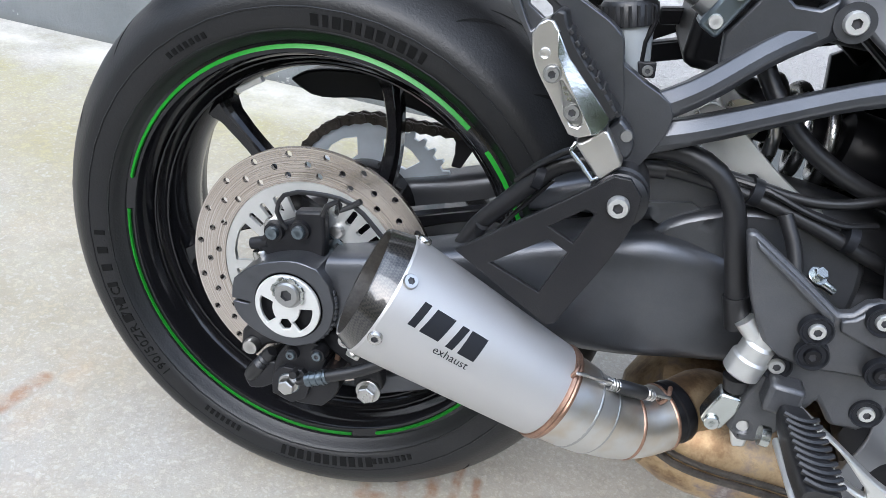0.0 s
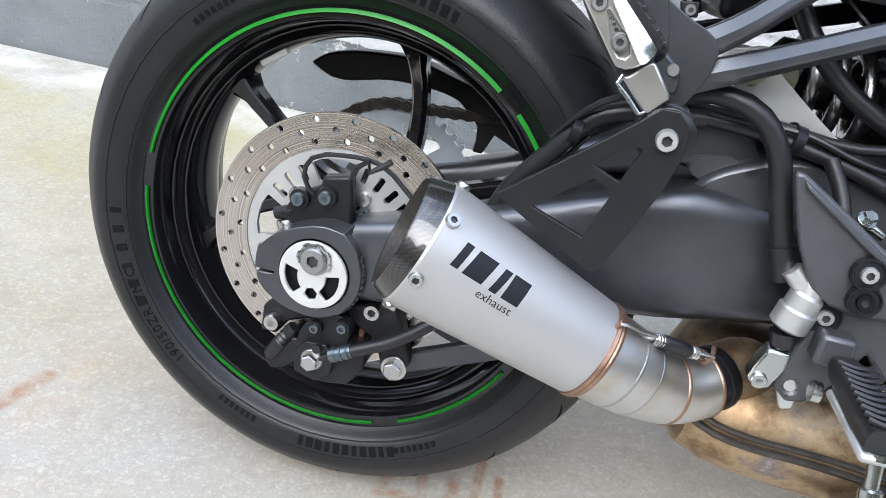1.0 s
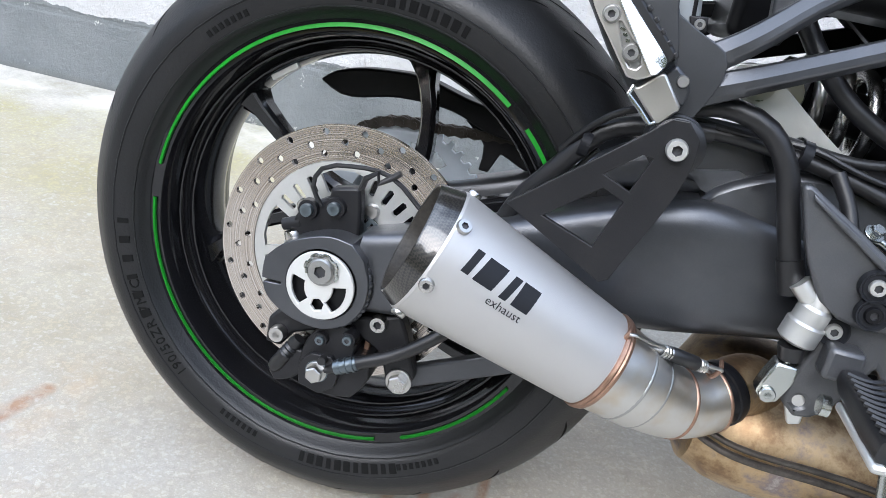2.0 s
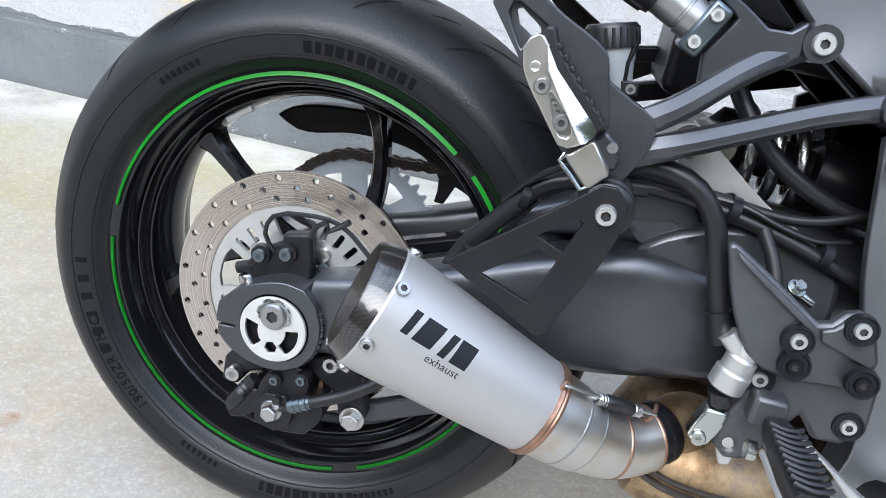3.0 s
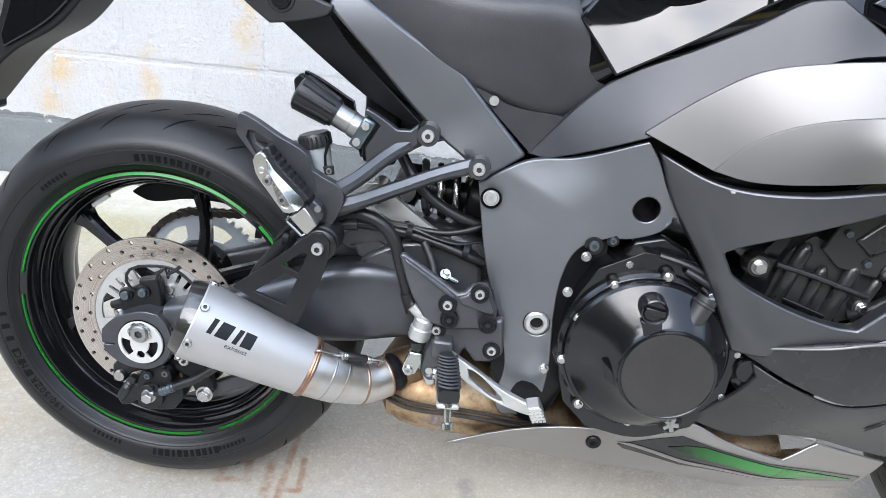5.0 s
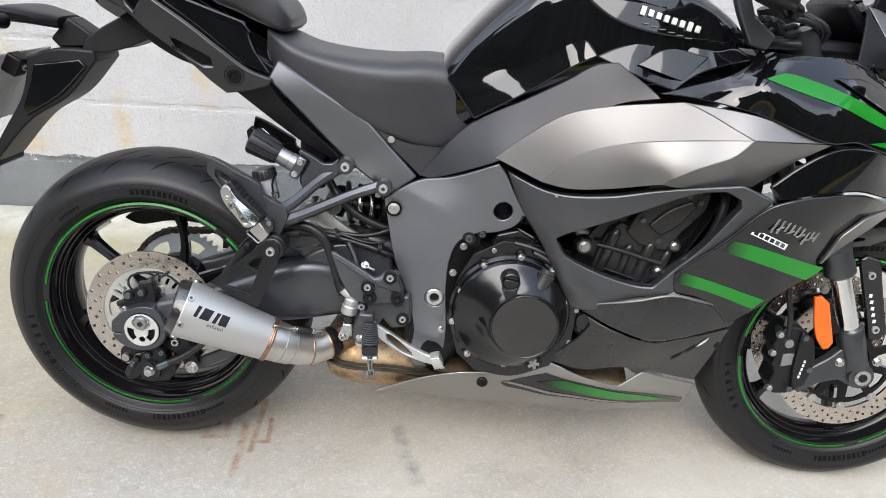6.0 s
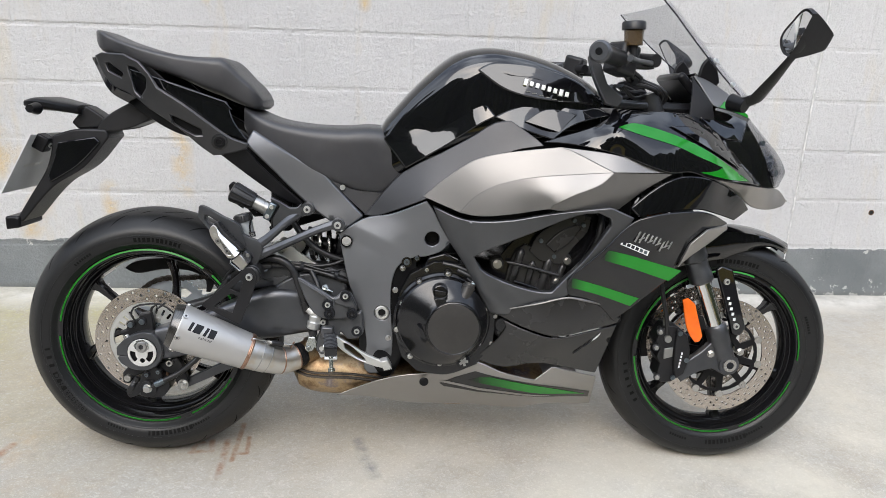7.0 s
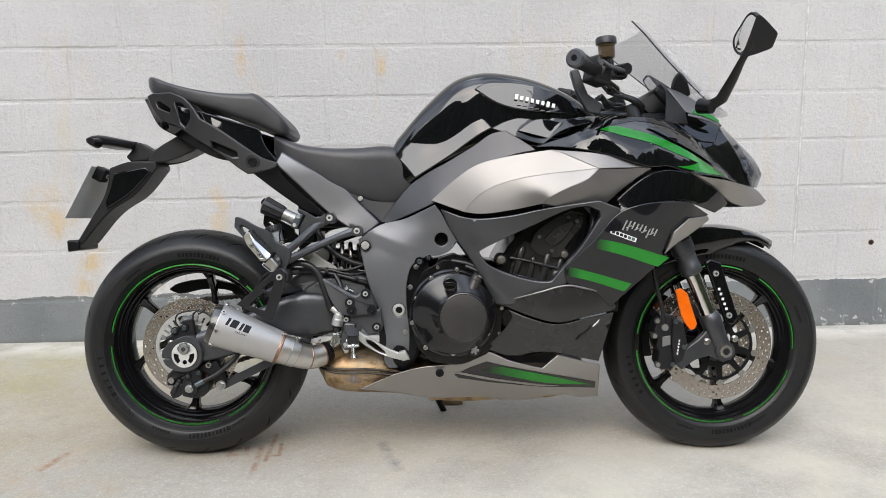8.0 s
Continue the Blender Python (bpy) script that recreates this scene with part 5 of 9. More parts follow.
# tension spring in a rubber sleeve between two welded loops
H0, H1 = Vector((0.2740, -0.2250, 0.3510)), Vector((0.3540, -0.1800, 0.3250))
part("spring_sleeve", rod(H0.lerp(H1, 0.46), H0.lerp(H1, 0.78), 0.0062, None, 16, [(0.0050, 0), (0.0062, 0.06), (0.0062, 0.94), (0.0050, 1)]), SOFT, muff)
spring = []
uu = (H1 - H0).normalized()
ua = uu.orthogonal().normalized()
ub = uu.cross(ua)
for t in np.linspace(0, 1, 120):
    spring.append(H0.lerp(H1, 0.36 + 0.50 * t) + (ua * math.cos(t * 110) + ub * math.sin(t * 110)) * 0.0045)
part("spring", tube(spring, 0.0011, 6, 0.0015), STEEL, muff)
for base, a0, a1 in ((0.0, -0.02, 0.38), (1.0, 1.02, 0.84)):
    c0, c1 = H0.lerp(H1, a0), H0.lerp(H1, a1)
    part("spring_hook", tube([c0 + ub * -0.004, c0 + ub * 0.005, c0.lerp(c1, 0.45) + ub * 0.005, c1 + ub * 0.001, c0.lerp(c1, 0.5) + ub * -0.004, c0 + ub * -0.005], 0.0016, 8, 0.004), STEEL, muff)
    part("weld_loop", tube([c0 + Vector((-0.004, 0.010, -0.008)), c0 + Vector((-0.002, -0.001, -0.004)), c0 + Vector((0.001, -0.002, 0.003)), c0 + Vector((0.003, 0.010, 0.006))], 0.0020, 8, 0.004), COPPER, muff)
part("clamp_ring", rod((0.3610, -0.1562, 0.2900), (0.3760, -0.1430, 0.2955), 0.0270, 0.0285, 40, [(0.0255, 0), (0.0275, 0.1), (0.0275, 0.45), (0.0290, 0.5), (0.0290, 0.8), (0.0275, 1)]), BLACK, muff, "black seal ring")

# hanger plate, with windows
hang = group_part("silencer_hanger", "flat black steel hanger with two windows")
part("plate", plate([(0.240, 0.388), (0.158, 0.430), (0.247, 0.508), (0.258, 0.5185), (0.270, 0.519), (0.2805, 0.508), (0.281, 0.490), (0.247, 0.392)], -0.2275, -0.2225,
                    ([(0.187, 0.4275), (0.225, 0.4590), (0.2415, 0.4525), (0.2285, 0.4140)], [(0.2225, 0.4690), (0.2455, 0.489), (0.2530, 0.488), (0.2435, 0.4610)]), 0.012, 35), MATTE, hang, "", 0, 0.0008)
bolt((0.2665, -0.2285, 0.4985), (0, -1, 0), 0.0080, hang, ALLOY, 0.007)
part("mount_rubber", rod((0.2665, -0.222, 0.4985), (0.2665, -0.165, 0.4985), 0.019, None, 28, [(0.017, 0), (0.021, 0.05), (0.021, 0.2), (0.019, 0.24), (0.022, 0.3), (0.022, 1)]), SOFT, hang)

# ---- header box under the engine ----
box_st = lerp_rows([(0.340, -0.05, 0.244, 0.012, 0.03), (0.348, -0.05, 0.244, 0.036, 0.066), (0.37, -0.05, 0.243, 0.058, 0.090), (0.40, -0.05, 0.242, 0.067, 0.099), (0.46, -0.05, 0.240, 0.070, 0.100), (0.55, -0.045, 0.226, 0.060, 0.096), (0.62, -0.03, 0.210, 0.048, 0.085), (0.98, 0, 0.195, 0.035, 0.08)], 26)
exh = group_part("exhaust_chamber", "heat-browned steel exhaust collector")
part("body", loft(box_st, lambda s: squarish((s[0], s[1], s[2]), s[3], s[4], 36, 2.05)), HEAT, exh, "", 40)
for up, r in ((0.0, 0.0036), (0.0095, 0.0030)):
    part("seam_flange", tube([(0.349, -0.118, 0.250 + up), (0.363, -0.139, 0.248 + up), (0.388, -0.1495, 0.242 + up), (0.42, -0.1525, 0.2395 + up), (0.46, -0.1525, 0.240 + up), (0.50, -0.1500, 0.238 + up), (0.56, -0.142, 0.229 + up), (0.62, -0.119, 0.213 + up)], r, 8), CHAIN, exh, "dark oxidised seam")
part("outlet", tube([(0.374, -0.1445, 0.295), (0.386, -0.130, 0.297), (0.402, -0.108, 0.290), (0.43, -0.08, 0.27)], [0.0265, 0.027, 0.030, 0.034], 28), HEAT, exh)
for x0, w in ((0.64, 0.046),):
    part("front_pipe", tube([(x0, -0.045, 0.172), (x0 + 0.10, -0.05, 0.168), (x0 + 0.20, -0.045, 0.172)], w * 0.62, 22), HEAT, exh)
part("front_pipe", tube([(0.85, -0.05, 0.175), (0.90, -0.055, 0.168), (0.96, -0.05, 0.166), (1.03, -0.045, 0.178)], 0.019, 18), HEAT, exh)
for x in (0.645, 0.835, 0.945):
    part("pipe_band", rod((x, -0.048, 0.17), (x + 0.008, -0.048, 0.17), 0.030 if x < 0.9 else 0.0215, None, 24), HEAT, exh)


# ---- passenger peg bracket, pegs, hoses, suspension ----
sub = group_part("peg_bracket", "satin black cast passenger peg bracket")
FIN = [(0.1455, 0.6240), (0.1472, 0.6460), (0.1500, 0.6500), (0.1545, 0.6495), (0.2001, 0.6265), (0.2362, 0.6085), (0.2395, 0.6040), (0.2432, 0.5896), (0.2520, 0.5600), (0.2560, 0.4880), (0.2400, 0.5100), (0.2050, 0.5480), (0.1793, 0.5828)]
part("fin", plate(FIN, -0.182, -0.174, ([(0.1634, 0.6234), (0.1673, 0.6255), (0.1840, 0.6145), (0.1858, 0.6100), (0.1812, 0.6055), (0.1677, 0.6130)],), 0.008, 28), SATIN, sub, "", 30, 0.002)
part("fin_face", plate(FIN, -0.190, -0.1818, ([(0.1605, 0.6290), (0.1650, 0.6303), (0.1914, 0.6168), (0.1814, 0.6053), (0.1738, 0.5965), (0.1693, 0.6026), (0.1585, 0.6202)],), 0.008, 28), SATIN, sub, "", 30, 0.0022)
for i in range(8):
    a = Vector((0.2025, -0.1905, 0.6040)).lerp(Vector((0.2480, -0.1905, 0.5570)), i / 7)
    part("notch", block((-0.0024, -0.0012, -0.0012), (0.0024, 0.002, 0.0012), Matrix.Translation(a) @ Matrix.Rotation(radians(50), 4, "Y")), BLACK, sub, "", 0)
facet_beam("arm", [(0.258, -0.178, 0.549, 0.0120, 0.004), (0.300, -0.177, 0.580, 0.0100, 0.012), (0.340, -0.166, 0.6165, 0.0095, 0.011), (0.386, -0.149, 0.6480, 0.0105, 0.009)], SATIN, sub)
facet_beam("arm", [(0.258, -0.178, 0.530, 0.0130, 0.004), (0.310, -0.176, 0.5535, 0.0100, 0.012), (0.358, -0.168, 0.5755, 0.0092, 0.011), (0.406, -0.160, 0.5975, 0.0092, 0.010), (0.455, -0.151, 0.6145, 0.0105, 0.009)], SATIN, sub)
part("lug", plate([(0.3740, 0.6340), (0.3474, 0.6120), (0.3095, 0.5980), (0.3060, 0.6211), (0.3232, 0.6515), (0.3020, 0.6649), (0.3040, 0.6715), (0.3269, 0.6605), (0.3459, 0.6490), (0.3620, 0.6500), (0.3720, 0.6590)], -0.167, -0.152, (), 0.006, 30), SATIN, sub, "", 30, 0.004)
part("root", plate([(0.2410, 0.5960), (0.2450, 0.5875), (0.2651, 0.5775), (0.2730, 0.5745), (0.2830, 0.5690), (0.2880, 0.5600), (0.2860, 0.5440), (0.2720, 0.5120), (0.2560, 0.5050), (0.2480, 0.5300)], -0.1885, -0.172, (), 0.006, 30), SATIN, sub, "", 30, 0.005)
for x, z, y in ((0.3855, 0.6465, -0.149), (0.4555, 0.6125, -0.151)):
    part("boss", rod((x, y - 0.019, z), (x, y + 0.03, z), 0.0140, 0.0160, 28), SATIN, sub)
    bolt((x, y - 0.019, z), (0, -1, 0), 0.0084, sub, ALLOY, 0.005, 0.45)

peg = group_part("passenger_peg", "polished alloy passenger footpeg folded up")
part("shank", plate([(0.1783, 0.6005), (0.1812, 0.6078), (0.1861, 0.6118), (0.1910, 0.6112), (0.1960, 0.6057), (0.2030, 0.5868), (0.2140, 0.5725), (0.2255, 0.5577), (0.2365, 0.5435), (0.2267, 0.5383), (0.2191, 0.5387), (0.2090, 0.5508), (0.1990, 0.5630), (0.1888, 0.5752), (0.1823, 0.5854)], -0.226, -0.200,
                    ([(0.2035, 0.5742), (0.2058, 0.5748), (0.2244, 0.5548), (0.2266, 0.5490), (0.2240, 0.5455), (0.2192, 0.5458), (0.2150, 0.5508)],), 0.006, 35), BRIGHT, peg, "", 30, 0.0022)
part("recess_floor", plate([(0.200, 0.577), (0.207, 0.578), (0.230, 0.550), (0.226, 0.542), (0.217, 0.542)], -0.2225, -0.205, (), 0.006, 35), DULL, peg, "rough cast recess", 30)
panel("facet", [(0.1945, 0.6075, 0.2275), (0.2060, 0.5915, 0.2265), (0.2210, 0.5775, 0.2245), (0.2340, 0.5655, 0.2230), (0.2440, 0.5560, 0.2215), (0.2437, 0.5512, 0.2225), (0.2387, 0.5447, 0.2290), (0.2346, 0.5436, 0.2315), (0.2260, 0.5547, 0.2315), (0.2160, 0.5675, 0.2315), (0.2080, 0.5777, 0.2315), (0.1990, 0.5900, 0.2310)], CHROME, peg, "polished facet", thick=0.014, sides=(-1,), corner=25, bevel=0.0008)
part("stamp", aim(lathe([(0.0026, -0.0004), (0.0034, -0.0008), (0.0040, -0.0003), (0.0040, 0.001)], 18), (0.1900, -0.2262, 0.5896), (0, 1, 0)), BRIGHT, peg, "", 40)
for i in range(6):
    part("cast_pip", block((-0.0011, -0.0008, -0.0008), (0.0011, 0.001, 0.0008), Matrix.Translation((0.2075 + 0.0013 * i, -0.2225, 0.5695 - 0.0017 * i + 0.0016 * (i % 2))) @ Matrix.Rotation(radians(20 + 13 * i), 4, "Y")), ZINC, peg, "", 0)
part("rubber", plate([(0.1868, 0.6120), (0.1920, 0.6188), (0.1971, 0.6185), (0.1998, 0.6112), (0.2491, 0.5606), (0.2450, 0.5535), (0.1984, 0.5966), (0.1940, 0.6064)], -0.222, -0.196, (), 0.006, 35), SOFT, peg, "ribbed black rubber pad", 30, 0.002)
for i in range(8):
    a = Vector((0.2030, -0.2215, 0.6065)).lerp(Vector((0.2480, -0.2215, 0.5600)), i / 7)
    part("rib", block((-0.0022, -0.001, -0.0016), (0.0022, 0.024, 0.0016), Matrix.Translation(a) @ Matrix.Rotation(radians(45), 4, "Y")), SOFT, peg, "", 0, 0.0008)
part("hinge", plate([(0.2255, 0.5320), (0.2300, 0.5345), (0.2425, 0.5465), (0.2455, 0.5462), (0.2610, 0.5270), (0.2610, 0.5240), (0.2510, 0.5118), (0.2470, 0.5110)], -0.220, -0.188, (), 0.02, 5), BRIGHT, peg, "", 30, 0.0022)
part("pivot", plate([(0.2436, 0.5446), (0.2518, 0.5540), (0.2634, 0.5438), (0.2662, 0.5369), (0.2640, 0.5251), (0.2498, 0.5298)], -0.206, -0.180, (), 0.006, 40), SATIN, peg, "", 30, 0.005)
bolt((0.2589, -0.206, 0.5433), (0, -1, 0), 0.0045, peg, DULL, 0.003, 0.0)
part("clip", tube([(0.226, -0.222, 0.534), (0.2235, -0.224, 0.528), (0.2260, -0.224, 0.5255), (0.2330, -0.224, 0.5200), (0.2430, -0.223, 0.5105), (0.2470, -0.221, 0.5120)], 0.0017, 8), ZINC, peg)
for x, z in ((0.1980, 0.5776), (0.2179, 0.5555)):
    bolt((x, -0.2262, z), (0, -1, 0), 0.0056, peg, DULL, 0.004, 0.5, 0.0066)

far = group_part("passenger_peg_bracket", "far-side black peg bracket")
FARFIN = [(0.1418, 0.6592), (0.1450, 0.6588), (0.2299, 0.6177), (0.2342, 0.6006), (0.2479, 0.5903), (0.2515, 0.5764), (0.2007, 0.5700), (0.1967, 0.5765), (0.1740, 0.6031), (0.1707, 0.5917), (0.1513, 0.6056), (0.1374, 0.6290)]
part("fin", plate(FARFIN, 0.190, 0.198, ([(0.1537, 0.6336), (0.1593, 0.6360), (0.1744, 0.6238), (0.1729, 0.6198), (0.1665, 0.6209)],), 0.008, 25), BLACK, far, "", 30, 0.001)
part("rim", plate([(0.1424, 0.6590), (0.1450, 0.6585), (0.2296, 0.6175), (0.2338, 0.6006), (0.2400, 0.5960), (0.2200, 0.5830), (0.2000, 0.5720), (0.1967, 0.5767), (0.1738, 0.6029), (0.1707, 0.5922), (0.1516, 0.6058), (0.1379, 0.6290)], 0.184, 0.1902,
                  ([(0.1466, 0.6508), (0.1528, 0.6502), (0.2245, 0.6153), (0.2260, 0.6072), (0.2060, 0.6030), (0.1862, 0.6268), (0.1640, 0.6425), (0.1560, 0.6410), (0.1500, 0.6300), (0.1610, 0.6085), (0.1524, 0.6147), (0.1410, 0.6324)], [(0.1537, 0.6336), (0.1593, 0.6360), (0.1744, 0.6238), (0.1729, 0.6198), (0.1665, 0.6209)], [(0.2030, 0.6000), (0.2200, 0.5980), (0.2230, 0.5900), (0.2060, 0.5820)]), 0.008, 25), BLACK, far, "", 30, 0.001)
part("boss", aim(lathe([(0.0, 0.002), (0.0035, 0.002), (0.0038, -0.001), (0.0080, -0.001), (0.0084, 0.0), (0.0084, 0.012)], 26), (0.1918, 0.180, 0.6104), (0, 1, 0)), BLACK, far, "", 30)
stick("arm", (0.25, 0.165, 0.56), (0.385, 0.15, 0.646), 0.011, 0.012, BLACK, far)
stick("arm", (0.25, 0.165, 0.54), (0.455, 0.15, 0.612), 0.011, 0.012, BLACK, far)
stick("crossbar", (0.27, 0.06, 0.600), (0.40, 0.06, 0.628), 0.008, 0.01, BLACK, far)

res = group_part("rear_reservoir", "milky brake fluid reservoir with ribbed black cap")
R0, R1 = Vector((0.2495, -0.150, 0.578)), Vector((0.234, -0.150, 0.632))
ax = (R1 - R0).normalized()
part("cup", rod(R0, R0 + ax * 0.036, 0.0150, 0.0185, 28), MILKY, res)
part("cap", rod(R0 + ax * 0.034, R0 + ax * 0.052, 0.0208, None, 30, [(0.0208, 0), (0.0208, 0.85), (0.0188, 1)]), SOFT, res)
for i in range(22):
    t = math.tau * i / 22
    u = ax.orthogonal().normalized()
    v = ax.cross(u)
    p = R0 + ax * 0.042 + (u * math.cos(t) + v * math.sin(t)) * 0.0205
    part("rib", rod(p - ax * 0.007, p + ax * 0.007, 0.0014, None, 6), SOFT, res, "", 0)
part("bracket", tube([(0.2454, -0.160, 0.6285), (0.2545, -0.160, 0.6281), (0.2576, -0.160, 0.6210), (0.2543, -0.162, 0.6025), (0.2560, -0.162, 0.5864)], 0.0022, 8), BLACK, res)
part("tab", plate([(0.2530, 0.5885), (0.2669, 0.5905), (0.2685, 0.5795), (0.2570, 0.5775)], -0.166, -0.160, (), 0.01, 20), MATTE, res, "", 30, 0.001)
bolt((0.2620, -0.1665, 0.5838), (0, -1, 0), 0.0042, res, DULL, 0.002, 0.5)

knob = group_part("preload_adjuster", "remote preload knob on a silver cylinder")
K0, K1 = Vector((0.213, -0.155, 0.682)), Vector((0.308, -0.155, 0.636))
part("knob", rod(K0, K0.lerp(K1, 0.55), 0.03, None, 10, [(0.017, 0), (0.0235, 0.05), (0.0235, 0.25), (0.0205, 0.6), (0.0195, 0.85), (0.018, 1)]), SOFT, knob, "faceted black rubber knob")
part("cylinder", rod(K0.lerp(K1, 0.54), K0.lerp(K1, 0.98), 0.02, None, 32, [(0.0155, 0), (0.0155, 0.45), (0.0148, 0.46), (0.0148, 0.5), (0.0162, 0.51), (0.0162, 1)]), DULL, knob)
part("clamp", block((-0.008, -0.019, -0.021), (0.009, 0.018, 0.021), Matrix.Translation(K0.lerp(K1, 0.93)) @ Matrix.Rotation(radians(26), 4, "Y")), DARKZINC, knob, "", 30, 0.003)
for dz in (-0.012, 0.012):
    c = K0.lerp(K1, 0.93) + Vector((0.012 * 0.43 * (dz / 0.012), -0.0195, dz * 0.9))
    bolt(c, (0, -1, 0), 0.0052, knob, ALLOY, 0.004)

u = (K1 - K0).normalized()
for i in range(10):
    t = math.tau * (i + 0.5) / 10
    a1 = u.orthogonal().normalized()
    w = a1 * math.cos(t) + u.cross(a1) * math.sin(t)
    part("grip_rib", rod(K0.lerp(K1, 0.05) + w * 0.0222, K0.lerp(K1, 0.50) + w * 0.0186, 0.0028, 0.0022, 8), SOFT, knob, "", 30)
part("stay", plate([(0.205, 0.662), (0.200, 0.690), (0.210, 0.700), (0.222, 0.690), (0.216, 0.662)], -0.13, -0.115), BLACK, knob, "", 30, 0.003)

hoses = group_part("hoses_and_cables", "black rubber hoses and cables with ties")
part("breather_hose", tube([(0.262, -0.150, 0.515), (0.285, -0.155, 0.527), (0.310, -0.158, 0.529), (0.336, -0.160, 0.520), (0.356, -0.161, 0.497), (0.367, -0.162, 0.468), (0.378, -0.164, 0.437), (0.388, -0.166, 0.41)], 0.0088, 14), SOFT, hoses)
part("hose_end", tube([(0.381, -0.165, 0.428), (0.391, -0.166, 0.402)], 0.0105, 14), SOFT, hoses)
part("sleeve", tube([(0.150, -0.118, 0.385), (0.160, -0.122, 0.41), (0.178, -0.128, 0.437), (0.198, -0.132, 0.465), (0.215, -0.134, 0.486), (0.238, -0.136, 0.497), (0.265, -0.138, 0.502), (0.30, -0.135, 0.506)], 0.0085, 14), SOFT, hoses)
part("cable", tube([(0.185, -0.128, 0.462), (0.20, -0.140, 0.484), (0.228, -0.145, 0.508), (0.26, -0.14, 0.515), (0.31, -0.135, 0.512), (0.37, -0.135, 0.509), (0.42, -0.135, 0.50), (0.46, -0.13, 0.494)], 0.0032, 8), SOFT, hoses)
part("hose", tube([(0.29, -0.13, 0.506), (0.34, -0.132, 0.505), (0.38, -0.134, 0.500), (0.42, -0.136, 0.492), (0.46, -0.137, 0.480), (0.49, -0.13, 0.47)], 0.0065, 10), SOFT, hoses)
part("hose", tube([(0.29, -0.125, 0.512), (0.36, -0.13, 0.512), (0.41, -0.132, 0.508), (0.44, -0.13, 0.512), (0.48, -0.12, 0.525), (0.52, -0.1, 0.53)], 0.0045, 10), SOFT, hoses)
part("cable", tube([(0.345, -0.134, 0.512), (0.38, -0.14, 0.511), (0.41, -0.142, 0.503), (0.44, -0.14, 0.498), (0.47, -0.13, 0.502)], 0.0026, 8), SOFT, hoses)
for x, z, y in ((0.372, 0.506, -0.134), (0.203, 0.474, -0.136), (0.452, 0.488, -0.136)):
    part("tie", rod((x - 0.004, y, z), (x + 0.004, y + 0.0005, z - 0.001), 0.0115, None, 14), INK, hoses, "", 30)
part("shock_hose", tube([(0.335, -0.09, 0.628), (0.350, -0.10, 0.600), (0.372, -0.11, 0.572), (0.40, -0.115, 0.548), (0.45, -0.115, 0.525), (0.50, -0.11, 0.515)], 0.008, 12), SOFT, hoses)

shock = group_part("rear_shock", "horizontal rear shock with silver coil spring")
S0, S1 = Vector((0.345, -0.035, 0.548)), Vector((0.52, -0.035, 0.528))
part("body", rod(S0, S1, 0.02, None, 24, [(0.016, 0), (0.03, 0.05), (0.032, 0.16), (0.02, 0.18), (0.02, 0.56), (0.03, 0.58), (0.034, 0.62), (0.034, 0.9), (0.03, 1)]), BLACK, shock)
coil = []
for t in np.linspace(0, 1, 170):
    c = S0.lerp(S1, 0.16 + 0.42 * t)
    coil.append(c + Vector((0, math.cos(t * 3.2 * math.tau) * 0.036, math.sin(t * 3.2 * math.tau) * 0.036)))
part("spring", tube(coil, 0.0062, 10, 0.008), STEEL, shock)
part("eye", rod((0.352, -0.075, 0.545), (0.352, 0.01, 0.545), 0.019), STEEL, shock)

link = group_part("suspension_link", "grey alloy suspension link plate")
part("plate", plate([(0.296, 0.548), (0.304, 0.562), (0.322, 0.566), (0.344, 0.552), (0.378, 0.528), (0.405, 0.511), (0.430, 0.500), (0.41, 0.488), (0.378, 0.500), (0.335, 0.522)], -0.128, -0.117, (circle(0.368, 0.511, 0.007, 12),)), ALLOY, link, "", 30, 0.003)
part("boss", rod((0.322, -0.133, 0.551), (0.322, -0.08, 0.551), 0.014), STEEL, link)
hexbolt((0.400, -0.129, 0.496), (0, -1, 0), 0.007, link, STEEL, 0.006)

# ---- rider's heel plate, peg, pedal, master cylinder ----
heel = group_part("rider_peg_bracket", "black rider peg bracket with heel guard")
panel("heel_guard", [(0.366, 0.489, 0.186), (0.373, 0.491, 0.186), (0.420, 0.464, 0.188), (0.450, 0.446, 0.19), (0.459, 0.449, 0.19), (0.467, 0.459, 0.188), (0.478, 0.463, 0.187), (0.491, 0.456, 0.186), (0.505, 0.426, 0.184), (0.504, 0.405, 0.184), (0.490, 0.397, 0.185), (0.464, 0.395, 0.188), (0.442, 0.393, 0.19), (0.423, 0.397, 0.191), (0.406, 0.407, 0.19), (0.388, 0.435, 0.188)], CAST, heel, thick=0.012, sides=(-1,), bevel=0.003, corner=25)
panel("guard_rib", [(0.4515, 0.443, 0.1955), (0.460, 0.447, 0.195), (0.4685, 0.456, 0.193), (0.478, 0.460, 0.192), (0.489, 0.4535, 0.191), (0.502, 0.426, 0.189), (0.499, 0.4205, 0.190), (0.4545, 0.4335, 0.195)], CAST, heel, thick=0.006, sides=(-1,), bevel=0.002, corner=25)
panel("guard_rib", [(0.374, 0.4865, 0.191), (0.420, 0.4605, 0.193), (0.446, 0.4445, 0.195), (0.4495, 0.4365, 0.195), (0.440, 0.4415, 0.195), (0.416, 0.4565, 0.194), (0.376, 0.4815, 0.192)], CAST, heel, thick=0.004, sides=(-1,), bevel=0.0015, corner=25)
